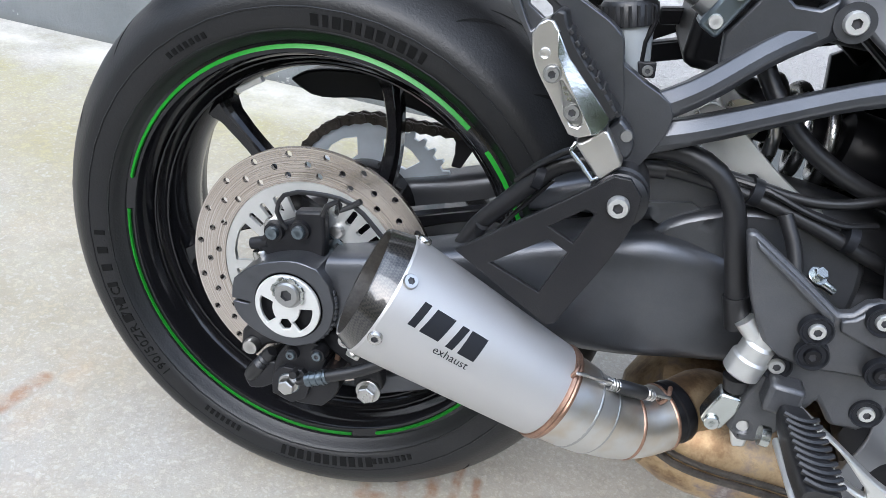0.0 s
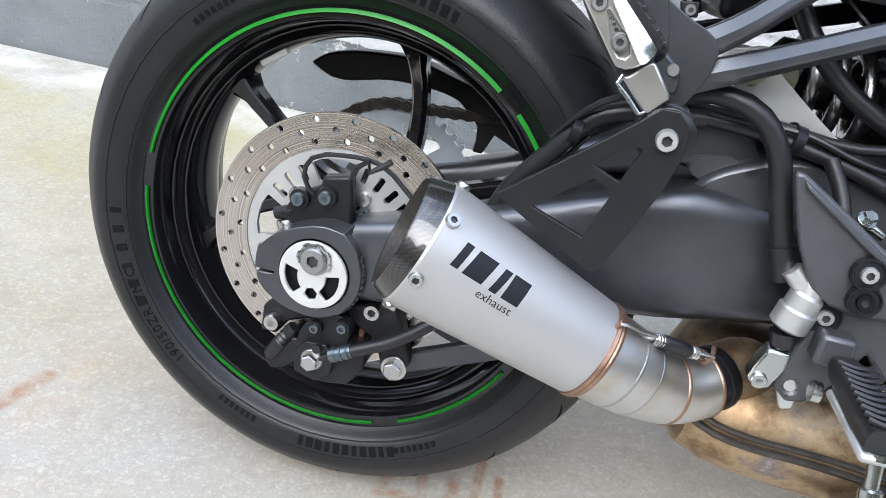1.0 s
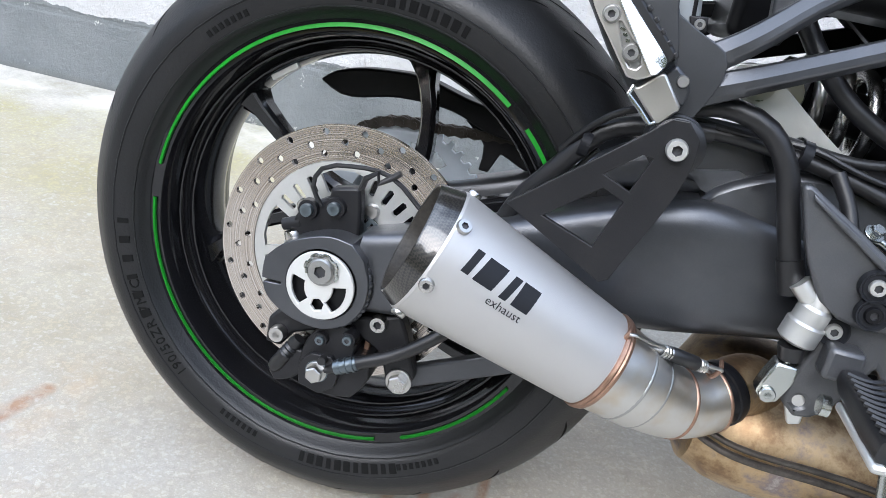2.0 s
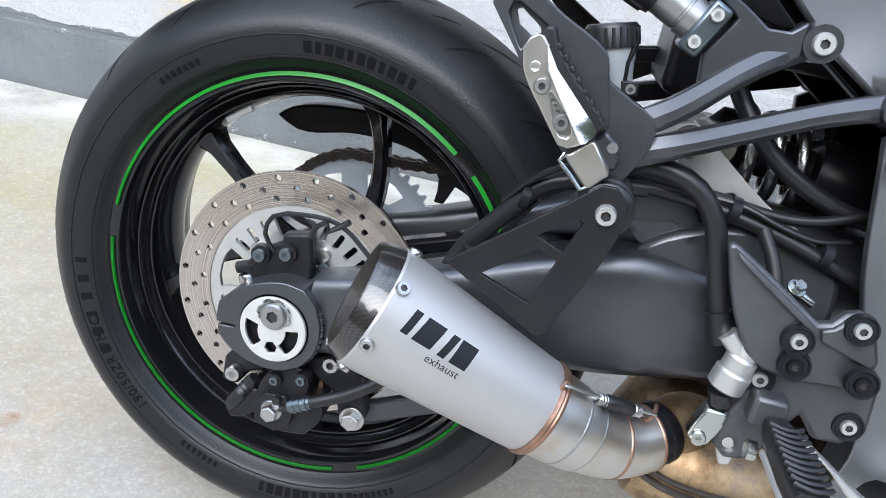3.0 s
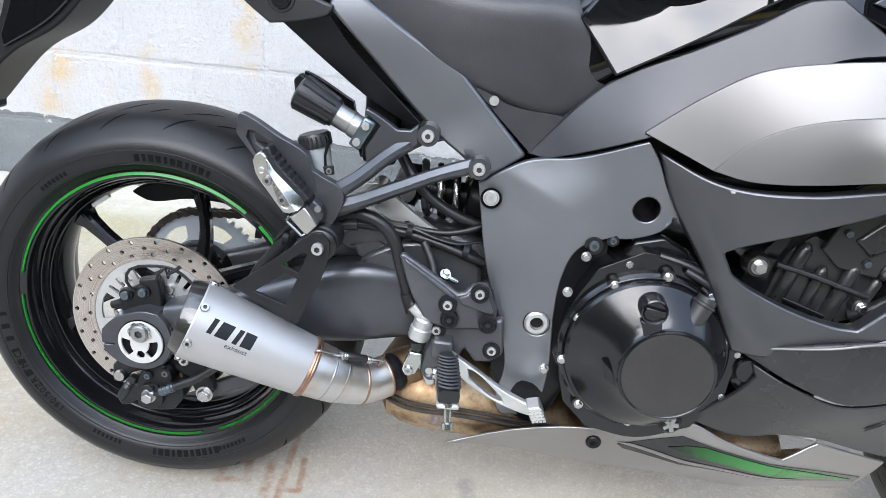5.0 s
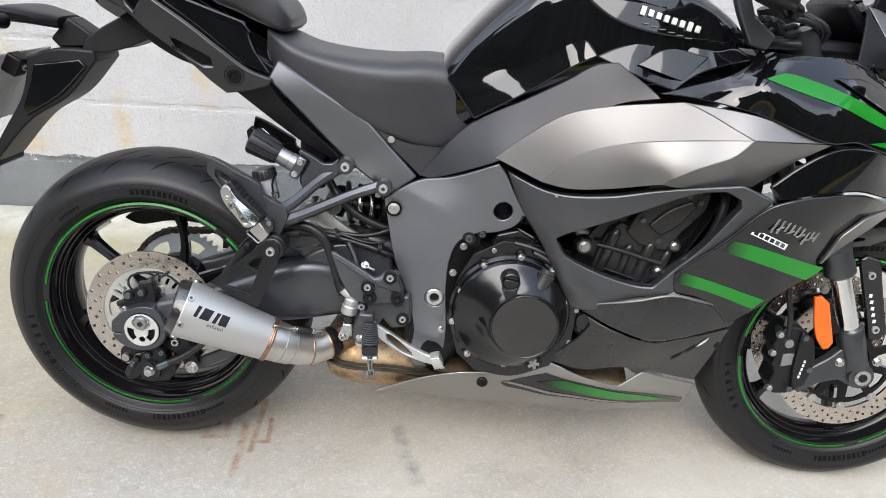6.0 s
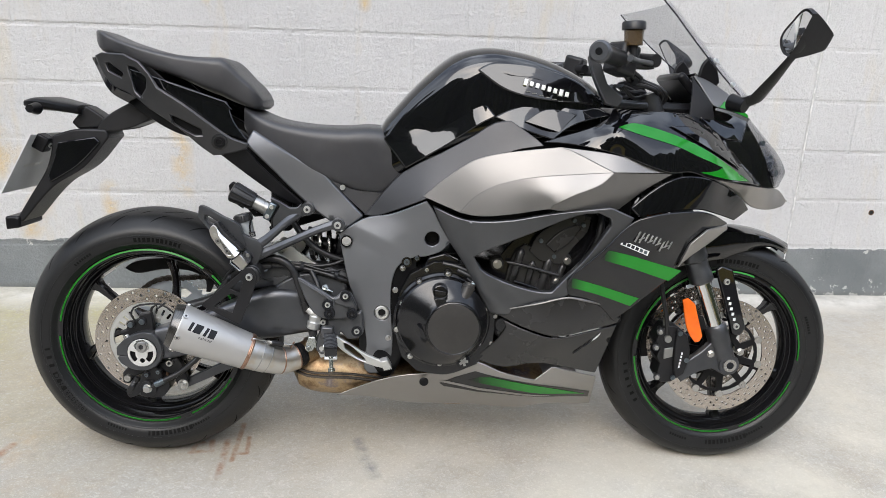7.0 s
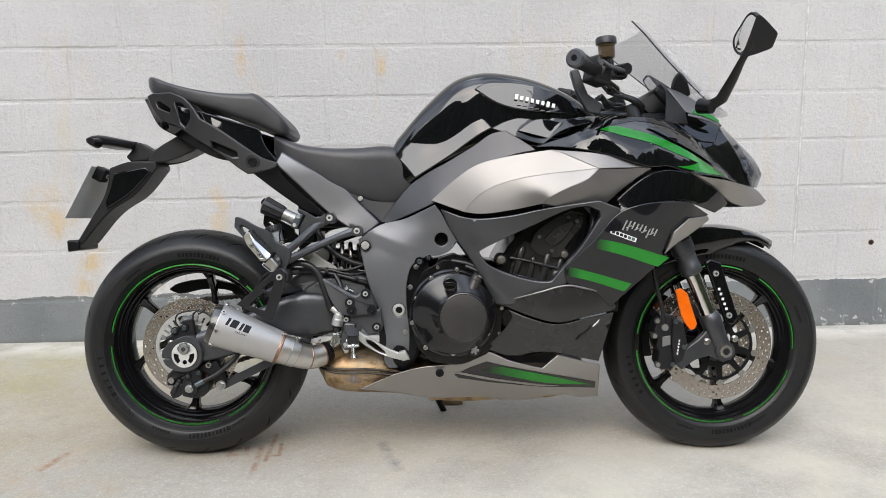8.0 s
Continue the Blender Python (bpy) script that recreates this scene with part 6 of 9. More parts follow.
part("casting", plate([(0.421, 0.372), (0.429, 0.400), (0.468, 0.400), (0.516, 0.412), (0.522, 0.360), (0.506, 0.345), (0.484, 0.343), (0.468, 0.362), (0.448, 0.318), (0.436, 0.306), (0.423, 0.303), (0.411, 0.314), (0.410, 0.33)], -0.178, -0.158,
                      (circle(0.4235, 0.3185, 0.0045, 10), circle(0.5055, 0.364, 0.0085, 14))), CAST, heel, "", 30, 0.004)
for x, z, m in ((0.438, 0.4305, ALLOY), (0.4425, 0.4095, BLACK), (0.4785, 0.4520, ALLOY), (0.4945, 0.4095, BLACK), (0.427, 0.384, ALLOY), (0.5055, 0.364, ALLOY)):
    yy = -0.1955 if z > 0.4 else -0.1785
    part("cup", lathe([(0.0001, yy - 0.0006), (0.0100, yy - 0.0006), (0.0112, yy - 0.0024), (0.0124, yy - 0.0024), (0.0130, yy + 0.004)], 28, at=(x, 0, z), caps=False), INK, heel)
    bolt((x, yy, z), (0, -1, 0), 0.0066, heel, m, 0.004)
part("hinge", block((0.424, -0.198, 0.350), (0.452, -0.172, 0.377), Matrix.Rotation(0, 4, "Y")), CAST, heel, "", 30, 0.004)

rp = group_part("rider_peg", "alloy rider footpeg with ribbed black rubber")
P0, P1 = Vector((0.445, -0.199, 0.357)), Vector((0.455, -0.288, 0.346))
u = (P1 - P0).normalized()
side = Vector((1, 0, 0)) - u * u.x
side.normalize()
upv = side.cross(u).normalized() * -1
if upv.z < 0:
    upv = -upv
m = Matrix((side, u, upv)).transposed().to_4x4()
m.translation = P0
L = (P1 - P0).length
rows = [(0.0, 0.010, 0.0075), (0.012, 0.0125, 0.010), (L * 0.7, 0.0145, 0.0115), (L, 0.0138, 0.010)]


def peg_ring(s):
    return [m @ Vector((q[1], s[0], q[2])) for q in squarish((0, 0, 0), s[2], s[1], 20, 4.0)]


part("rubber", loft(rows, peg_ring), SOFT, rp, "", 35)
for i in range(10):
    y = 0.016 + i * (L - 0.024) / 9
    w = float(np.interp(y, [0, L * 0.7, L], [0.0125, 0.0145, 0.0138]))
    part("rib", tube([m @ Vector((x, y + 0.005 * (1 - (x / w) ** 2), 0.0118)) for x in np.linspace(-w, w, 7)], 0.0022, 6, 0.005), SOFT, rp)
part("core", block((-0.0145, 0.02, -0.016), (0.0145, L + 0.005, -0.009), m), ALLOY, rp, "", 30, 0.003)
part("feeler", rod(P1 + upv * -0.01 + u * -0.004, P1 + Vector((0.003, -0.004, -0.042)), 0.006, None, 14, [(0.009, 0), (0.009, 0.14), (0.0055, 0.18), (0.0048, 0.75), (0.008, 0.78), (0.008, 1)]), ZINC, rp)
part("return_spring", rod((0.430, -0.200, 0.330), (0.437, -0.200, 0.330), 0.0085), ZINC, rp)

ped = group_part("brake_pedal", "cast alloy rear brake pedal")
part("lever", plate([(0.450, 0.362), (0.463, 0.354), (0.490, 0.338), (0.535, 0.311), (0.562, 0.300), (0.580, 0.304), (0.588, 0.286), (0.574, 0.280), (0.553, 0.284), (0.513, 0.298), (0.478, 0.318), (0.455, 0.338)], -0.196, -0.184,
                    ([(0.476, 0.340), (0.484, 0.338), (0.528, 0.303), (0.53, 0.296), (0.512, 0.303), (0.48, 0.326)],)), ALLOY, ped, "", 30, 0.002)
part("pad", plate([(0.562, 0.302), (0.580, 0.307), (0.590, 0.288), (0.573, 0.281)], -0.214, -0.184), ALLOY, ped, "", 30, 0.002)
for i in range(4):
    for j in range(5):
        c = Vector((0.5655 + i * 0.0050, -0.2145, 0.3005 + i * 0.0012)) + Vector((0.0022, 0, -0.0042)) * j
        part("tooth", block(c - Vector((0.0018, 0.0012, 0.0016)), c + Vector((0.0018, 0.002, 0.0016))), ALLOY, ped, "", 0)
part("rear_arm", plate([(0.430, 0.318), (0.418, 0.335), (0.400, 0.340), (0.393, 0.333), (0.398, 0.325), (0.412, 0.318), (0.422, 0.295), (0.432, 0.298)], -0.176, -0.168), ALLOY, ped, "", 30, 0.002)

mc = group_part("rear_master_cylinder", "silver rear master cylinder with black boot")
part("body", rod((0.4125, -0.168, 0.418), (0.403, -0.168, 0.367), 0.016, None, 26, [(0.009, 0), (0.0105, 0.08), (0.0110, 0.35), (0.0135, 0.40), (0.0135, 0.62), (0.0155, 0.66), (0.0155, 0.95), (0.012, 1)]), ALLOY, mc)
part("port", tube([(0.409, -0.168, 0.403), (0.400, -0.168, 0.407), (0.391, -0.167, 0.415)], 0.0085, 16), ALLOY, mc)
mc.location.y = -0.010
part("boot", rod((0.4025, -0.168, 0.364), (0.4045, -0.168, 0.352), 0.011, 0.009), SOFT, mc)
part("pushrod", rod((0.404, -0.168, 0.355), (0.4015, -0.168, 0.322), 0.0045), ZINC, mc)
part("clevis", plate([(0.3945, 0.350), (0.4115, 0.349), (0.4115, 0.336), (0.4045, 0.316), (0.394, 0.3135), (0.386, 0.3205), (0.388, 0.331)], -0.178, -0.160), ZINC, mc, "", 30, 0.002)
bolt((0.395, -0.1785, 0.3215), (0, -1, 0), 0.0065, mc, ZINC, 0.003)
part("fluid_hose", tube([(0.4125, -0.168, 0.415), (0.417, -0.165, 0.445), (0.41, -0.155, 0.475), (0.395, -0.145, 0.5)], 0.006, 10), SOFT, mc)
hexbolt((0.4295, -0.162, 0.464), (0.2, -0.6, 0.8), 0.0055, mc, ZINC, 0.008, 0.0078, "banjo_bolt")
part("banjo", tube([(0.425, -0.158, 0.459), (0.436, -0.160, 0.459), (0.446, -0.158, 0.454)], [0.006, 0.0045, 0.004], 10), ZINC, mc)


# ---- engine ----
eng = group_part("engine", "black four-cylinder engine with round clutch cover")
part("crankcase", loft(lerp_rows([(0.53, 0.40, 0.09, 0.11), (0.60, 0.40, 0.12, 0.15), (0.72, 0.405, 0.135, 0.165), (0.82, 0.40, 0.13, 0.16), (0.92, 0.39, 0.12, 0.14), (0.98, 0.37, 0.09, 0.12)], 14), lambda s: squarish((s[0], 0, s[1]), s[2], s[3], 28, 4.5)), ENGINE, eng, "", 40)
part("side_case", plate([(0.598, 0.36), (0.600, 0.45), (0.626, 0.508), (0.68, 0.538), (0.745, 0.535), (0.80, 0.49), (0.826, 0.43), (0.826, 0.35), (0.79, 0.295), (0.72, 0.268), (0.65, 0.275), (0.612, 0.31)], -0.192, -0.14), ENGINE, eng, "", 30, 0.005)
# clutch cover: bolted rim, straight cone up to a flat face that lies off centre, hollow on its rear flank
rings = [(0.1125, -0.186, 0), (0.1125, -0.199, 0), (0.1090, -0.2025, 0), (0.1060, -0.2030, 0), (0.1045, -0.2100, 0.03), (0.1020, -0.2140, 0.07), (0.0990, -0.2160, 0.12), (0.0930, -0.2215, 0.28), (0.0860, -0.2270, 0.46), (0.0790, -0.2325, 0.64), (0.0710, -0.2385, 0.84), (0.0650, -0.2430, 1), (0.0632, -0.2448, 1), (0.0620, -0.2476, 1), (0.0600, -0.2484, 1), (0.0590, -0.2476, 1)]


def cover_ring(q):
    out = []
    for k in range(96):
        a = math.tau * k / 96
        f = min(1, max(0, (0.1045 - q[0]) / 0.040))
        hollow = math.sin(math.pi * f) * math.exp(-(((math.degrees(a) - 203) / 26) ** 2)) if q[1] < -0.204 else 0
        out.append((0.703 + 0.024 * q[2] + q[0] * math.cos(a), q[1] + 0.018 * hollow, 0.402 - 0.006 * q[2] + q[0] * math.sin(a)))
    return out


part("clutch_cover", loft(rings, cover_ring), ENGINE, eng, "gloss black clutch cover", 22)
part("cover_face", lathe([(0.0585, -0.2450), (0.0580, -0.2480), (0.0560, -0.2487), (0.0005, -0.2487)], 72, at=(0.727, 0, 0.396)), COVERFACE, eng, "flat dull grey cover face", 30)
part("cover_boss", lathe([(0.0130, -0.2440), (0.0135, -0.2470), (0.0150, -0.2485), (0.0168, -0.2475), (0.0180, -0.2220)], 36, at=(0.694, 0, 0.480)), ENGINE, eng, "", 30)
part("boss_slot", block((-0.0130, -0.0035, -0.0042), (0.0130, 0.003, 0.0042), Matrix.Translation((0.694, -0.2465, 0.4805)) @ Matrix.Rotation(radians(8), 4, "Y")), ENGINE, eng, "", 30, 0.001)
part("cover_rib", plate([(0.6790, 0.4660), (0.7070, 0.4655), (0.7090, 0.4520), (0.6960, 0.4425), (0.6880, 0.4385), (0.6860, 0.4500)], -0.2455, -0.226, (), 0.006, 35), ENGINE, eng, "", 30, 0.003)
part("cover_fin", plate([(0.6440, 0.4020), (0.6600, 0.3880), (0.6720, 0.3640), (0.6560, 0.3720)], -0.2400, -0.218, (), 0.006, 35), ENGINE, eng, "", 30, 0.003)
part("rim_ledge", tube([(0.703 + 0.1075 * math.cos(a), -0.2035, 0.402 + 0.1075 * math.sin(a)) for a in np.linspace(0.6, 3.3, 40)], 0.0016, 6), ENGINE, eng)
part("crank_cap", lathe([(0.0, -0.2), (0.016, -0.2), (0.018, -0.197), (0.018, -0.18)], 24, at=(0.845, 0, 0.395)), ENGINE, eng, "", 30)
part("side_cap", lathe([(0.0, -0.196), (0.02, -0.196), (0.026, -0.19), (0.03, -0.17)], 28, at=(0.852, 0, 0.385)), ENGINE, eng, "", 30)
for x, z in ((0.6477, 0.4922), (0.6085, 0.441), (0.5985, 0.3782), (0.632, 0.3143), (0.702, 0.2985), (0.790, 0.350), (0.800, 0.432), (0.7125, 0.513), (0.770, 0.496), (0.750, 0.300)):
    part("bolt_boss", rod((x, -0.18, z), (x, -0.203, z), 0.0112, 0.0095, 16), ENGINE, eng)
    hexbolt((x, -0.203, z), (0, -1, 0), 0.0048, eng, STEEL, 0.006, 0.0064)
for x, z in ((0.5795, 0.3519), (0.828, 0.4130), (0.822, 0.3480), (0.664, 0.519), (0.5925, 0.468), (0.608, 0.520)):
    hexbolt((x, -0.185, z), (0, -1, 0), 0.0052, eng, STEEL, 0.008, 0.0068)
part("oil_filler", lathe([(0.0, -0.213), (0.012, -0.213), (0.017, -0.208), (0.017, -0.19)], 12, at=(0.757, 0, 0.308)), INK, eng, "black star-shaped filler cap", 30)
for i in range(5):
    a = math.tau * i / 5 + 0.3
    part("filler_rib", block((-0.003, -0.002, 0), (0.003, 0.004, 0.011), Matrix.Translation((0.757, -0.214, 0.308)) @ Matrix.Rotation(a, 4, "Y")), DULL, eng, "", 0, 0.001)
part("actuator", rod((0.7405, -0.226, 0.4460), (0.7640, -0.216, 0.4970), 0.0145, None, 24, [(0.0150, 0), (0.0140, 0.08), (0.0140, 0.78), (0.0155, 0.80), (0.0155, 0.86), (0.0130, 0.88), (0.0130, 1)]), COVERFACE, eng, "short grey sensor barrel", 35)
for k in range(4):
    part("cable_fin", tube([(0.757 + 0.010 * k, -0.204, 0.505 - 0.002 * k), (0.764 + 0.010 * k, -0.207, 0.500 - 0.004 * k), (0.771 + 0.010 * k, -0.203, 0.494 - 0.006 * k)], 0.0032, 8), INK, eng)
part("loom", tube([(0.735, -0.196, 0.522), (0.760, -0.203, 0.512), (0.785, -0.203, 0.495), (0.806, -0.200, 0.468), (0.815, -0.195, 0.438)], 0.0055, 10), SOFT, eng)
part("loom", tube([(0.70, -0.190, 0.536), (0.735, -0.197, 0.530), (0.775, -0.198, 0.512), (0.800, -0.192, 0.490), (0.812, -0.185, 0.455)], 0.0042, 8), SOFT, eng)
for x, z, r in ((0.617, 0.533, 0.012), (0.640, 0.543, 0.008)):
    part("case_boss", rod((x, -0.150, z), (x, -0.176, z), r * 1.3, r, 20), ENGINE, eng)
    bolt((x, -0.176, z), (0, -1, 0), r * 0.6, eng, DARKZINC, 0.004)
part("breather_plate", plate([(0.655, 0.520), (0.668, 0.545), (0.705, 0.556), (0.738, 0.540), (0.742, 0.522), (0.70, 0.530)], -0.178, -0.158, (), 0.008, 30), ENGINE, eng, "", 30, 0.004)
part("actuator_arm", tube([(0.765, -0.208, 0.492), (0.785, -0.205, 0.498), (0.79, -0.2, 0.515), (0.78, -0.17, 0.535)], 0.0045, 8), DARKZINC, eng)
# cylinders and head seen through the fairing
cyl = group_part("cylinder_head", "black ribbed cylinder block and head")
part("cylinder_block", plate([(0.80, 0.46), (0.83, 0.545), (0.872, 0.60), (0.935, 0.655), (1.03, 0.685), (1.075, 0.64), (1.03, 0.55), (0.98, 0.47), (0.90, 0.44)], -0.165, 0.165), ENGINE, cyl, "", 30, 0.012)
part("cylinder_cover", plate([(0.848, 0.492), (0.866, 0.560), (0.890, 0.585), (0.960, 0.560), (0.985, 0.530), (0.972, 0.480), (0.93, 0.462), (0.88, 0.470)], -0.174, -0.15, (), 0.008, 30), FAIRSATIN, cyl, "", 30, 0.010)
part("head_cover", plate([(0.900, 0.570), (0.915, 0.605), (0.950, 0.634), (1.010, 0.662), (1.040, 0.655), (1.034, 0.622), (1.002, 0.5815), (0.976, 0.540), (0.925, 0.548)], -0.184, -0.15, (), 0.008, 30), FAIRSATIN, cyl, "", 30, 0.009)
part("head_step", plate([(0.935, 0.588), (0.965, 0.618), (1.008, 0.640), (1.018, 0.628), (0.990, 0.590), (0.960, 0.568)], -0.190, -0.178, (), 0.008, 30), FAIRSATIN, cyl, "", 30, 0.005)
for a, b, w in (((0.862, 0.490), (0.884, 0.574), 0.0105), ((0.898, 0.478), (0.912, 0.546), 0.0085), ((0.928, 0.463), (0.951, 0.556), 0.0110), ((0.965, 0.478), (0.984, 0.540), 0.0080)):
    part("column", rod((a[0], -0.174, a[1]), (b[0], -0.176, b[1]), w, w * 0.85, 16, [(w * 0.7, 0), (w, 0.05), (w, 0.90), (w * 0.75, 0.96), (w * 0.5, 1)]), FAIRSATIN, cyl, "", 40)
part("gasket_flange", tube([(0.850, -0.182, 0.5425), (0.880, -0.184, 0.5375), (0.9045, -0.185, 0.5323), (0.940, -0.185, 0.5230), (0.972, -0.184, 0.5150)], 0.0042, 10), FAIRSATIN, cyl)
part("lower_flange", tube([(0.858, -0.180, 0.500), (0.90, -0.182, 0.488), (0.94, -0.180, 0.476)], 0.0036, 10), ENGINE, cyl)
for x, z in ((0.925, 0.596), (1.000, 0.646), (1.022, 0.636), (0.958, 0.560)):
    bolt((x, -0.186, z), (0, -1, 0), 0.0050, cyl, DARKZINC, 0.005)
for k in range(9):
    q = k / 8
    part("radiator_fin", block((-0.0012, -0.004, -0.030), (0.0012, 0.010, 0.030), Matrix.Translation((1.078 + 0.022 * q, -0.172, 0.600 + 0.050 * q)) @ Matrix.Rotation(radians(-40), 4, "Y")), MATTE, cyl, "", 0)
for x, z, r in ((0.827, 0.5375, 0.0105), (0.990, 0.5504, 0.0085), (0.968, 0.500, 0.0085)):
    part("bolt_seat", rod((x, -0.165, z), (x, -0.186, z), r * 1.7, r * 1.35, 20), FAIRSATIN, cyl)
    hexbolt((x, -0.186, z), (0, -1, 0), r * 0.8, cyl, STEEL, 0.010, r)
part("radiator_hose", tube([(1.066, -0.17, 0.675), (1.063, -0.188, 0.640), (1.056, -0.192, 0.600), (1.0415, -0.193, 0.563), (1.0103, -0.192, 0.529), (0.9765, -0.190, 0.499), (0.960, -0.180, 0.485)], 0.0085, 14), SOFT, cyl)
part("radiator", block((1.10, -0.17, 0.40), (1.135, 0.17, 0.70), pose(0, 0, 0, 0, 0, 0)), BLACK, cyl, "black radiator", 30, 0.004)
# frame spars inside, dark
fr = group_part("frame", "black aluminium frame")
for s in (-1, 1):
    beam("spar", [(0.50, 0.125 * s, 0.56, 0.045, 0.02), (0.62, 0.14 * s, 0.64, 0.04, 0.02), (0.80, 0.15 * s, 0.74, 0.045, 0.02), (1.0, 0.12 * s, 0.83, 0.05, 0.02), (1.10, 0.06 * s, 0.87, 0.05, 0.02)], BLACK, fr)
    beam("pivot_plate", [(0.51, 0.13 * s, 0.43, 0.12, 0.02), (0.55, 0.135 * s, 0.42, 0.17, 0.02), (0.60, 0.135 * s, 0.43, 0.17, 0.02), (0.64, 0.13 * s, 0.47, 0.1, 0.02)], BLACK, fr)
    stick("seat_rail", (0.50, 0.1 * s, 0.65), (0.02, 0.08 * s, 0.90), 0.018, 0.012, BLACK, fr)
    stick("lower_rail", (0.48, 0.1 * s, 0.60), (0.15, 0.08 * s, 0.82), 0.012, 0.010, BLACK, fr)
part("battery_box", block((0.30, -0.075, 0.62), (0.50, 0.075, 0.80)), MATTE, fr, "", 30, 0.02)
part("airbox", block((0.62, -0.11, 0.60), (0.95, 0.11, 0.80)), BLACK, fr, "", 30, 0.03)
part("inner_guard", block((0.29, -0.09, 0.58), (0.34, 0.09, 0.72)), BLACK, fr, "", 30, 0.01)

# ---- tank and seats ----
tank_rows = [(0.530, 0.800, 0.70, 0.120), (0.545, 0.838, 0.700, 0.128), (0.58, 0.886, 0.70, 0.138), (0.644, 0.957, 0.74, 0.152), (0.707, 1.010, 0.76, 0.168), (0.769, 1.0295, 0.78, 0.180), (0.863, 1.024, 0.80, 0.186), (0.957, 0.997, 0.81, 0.182), (1.035, 0.957, 0.82, 0.160), (1.09, 0.915, 0.84, 0.11)]
tank = part("fuel_tank", loft(lerp_rows(tank_rows, 40), lambda s: hump(s[0], s[3], s[1], s[2], 4.2, 64)), GLOSS, machine, "gloss black fuel tank", 60)
# knee recess and shoulder of the tank side
tank_y = surface([(0.545, 0.80, 0.124), (0.61, 0.745, 0.152), (0.67, 0.79, 0.160), (0.775, 0.857, 0.178), (0.62, 0.90, 0.130), (0.70, 0.94, 0.146), (0.78, 0.97, 0.162), (0.66, 0.84, 0.143), (0.82, 0.90, 0.175), (0.72, 0.88, 0.156)])
panel("knee_panel", [(0.553, 0.812, 0.12), (0.606, 0.747, 0.14), (0.70, 0.806, 0.15), (0.775, 0.858, 0.168), (0.806, 0.874, 0.172), (0.775, 0.905, 0.17), (0.70, 0.915, 0.15), (0.645, 0.905, 0.138), (0.60, 0.875, 0.126)], GLOSS, machine, "gloss black knee recess", yf=lambda x, z: tank_y(x, z) + 0.012, thick=0.012, corner=60, bevel=0.004)
panel("tank_flash", [(0.758, 0.974, 0.180), (0.785, 0.991, 0.176), (0.83, 0.994, 0.177), (0.881, 0.990, 0.178), (0.94, 0.976, 0.178), (0.996, 0.955, 0.170), (1.018, 0.938, 0.164), (1.03, 0.910, 0.168), (0.975, 0.911, 0.184), (0.915, 0.914, 0.192), (0.86, 0.922, 0.193), (0.816, 0.936, 0.190)], GLOSS, machine, "gloss black tank side badge panel", thick=0.010, bevel=0.004)
panel("tank_insert", [(0.800, 0.873, 0.188), (0.844, 0.895, 0.186), (0.915, 0.908, 0.184), (1.001, 0.898, 0.186), (1.037, 0.903, 0.178), (1.06, 0.888, 0.2), (0.975, 0.862, 0.210), (0.931, 0.829, 0.216), (0.887, 0.841, 0.206)], GLOSS, machine, "gloss black intake insert", extra=[(0.91, 0.87, 0.190), (0.95, 0.88, 0.188)], thick=0.008, bevel=0.004)
panel("insert_recess", [(0.868, 0.866, 0.198), (0.915, 0.895, 0.194), (0.985, 0.887, 0.195), (0.945, 0.845, 0.207)], GLOSS, machine, "", thick=0.004, lift=0.002, bevel=0.0015)
for s, off in ((-1, 0),):
    badge = group_part("tank_badge", "raised pale maker's bars")
    for i in range(8):
        t = i / 7
        x, z = 0.866 + 0.094 * t, 0.9520 - 0.0225 * t
        h = 0.0075 if i in (0, 6) else 0.0055
        part("bar", block((-0.0042, -0.003, -h), (0.0042, 0.002, h), Matrix.Translation((x, -0.1905, z)) @ Matrix.Rotation(radians(13), 4, "Y") @ Matrix.Rotation(radians(-10), 4, "X")), ANODISED, badge, "", 0, 0.0008)
    for i in range(6):
        x, z = 0.872 + 0.015 * i, 0.9325 - 0.0036 * i
        part("small_bar", block((x - 0.005, -0.1945, z - 0.0008), (x + 0.005, -0.190, z + 0.0008)), DULL, badge, "", 0)

part("rider_seat", loft(lerp_rows([(0.228, 0.872, 0.83, 0.085), (0.25, 0.862, 0.795, 0.105), (0.29, 0.846, 0.772, 0.120), (0.364, 0.834, 0.742, 0.136), (0.457, 0.833, 0.705, 0.143), (0.53, 0.838, 0.685, 0.138), (0.56, 0.832, 0.684, 0.136), (0.59, 0.786, 0.70, 0.136), (0.604, 0.757, 0.715, 0.132)], 36),
                        lambda s: hump(s[0], s[3], s[1], s[2] - 0.014, 6.5, 64)), SEAT, machine, "black grained rider seat", 40)
part("pillion_seat", loft(lerp_rows([(-0.124, 1.030, 1.008, 0.025), (-0.11, 1.030, 0.99, 0.055), (-0.06, 1.012, 0.972, 0.085), (0.0, 0.995, 0.952, 0.102), (0.09, 0.980, 0.925, 0.112), (0.16, 0.979, 0.896, 0.113), (0.180, 0.979, 0.890, 0.113), (0.188, 0.975, 0.886, 0.112), (0.225, 0.940, 0.872, 0.106), (0.258, 0.908, 0.864, 0.098), (0.266, 0.897, 0.866, 0.090), (0.270, 0.888, 0.872, 0.08)], 46),
                          lambda s: hump(s[0], s[3], s[1], s[2], 6.5, 64)), SEAT, machine, "black stepped pillion seat", 40)

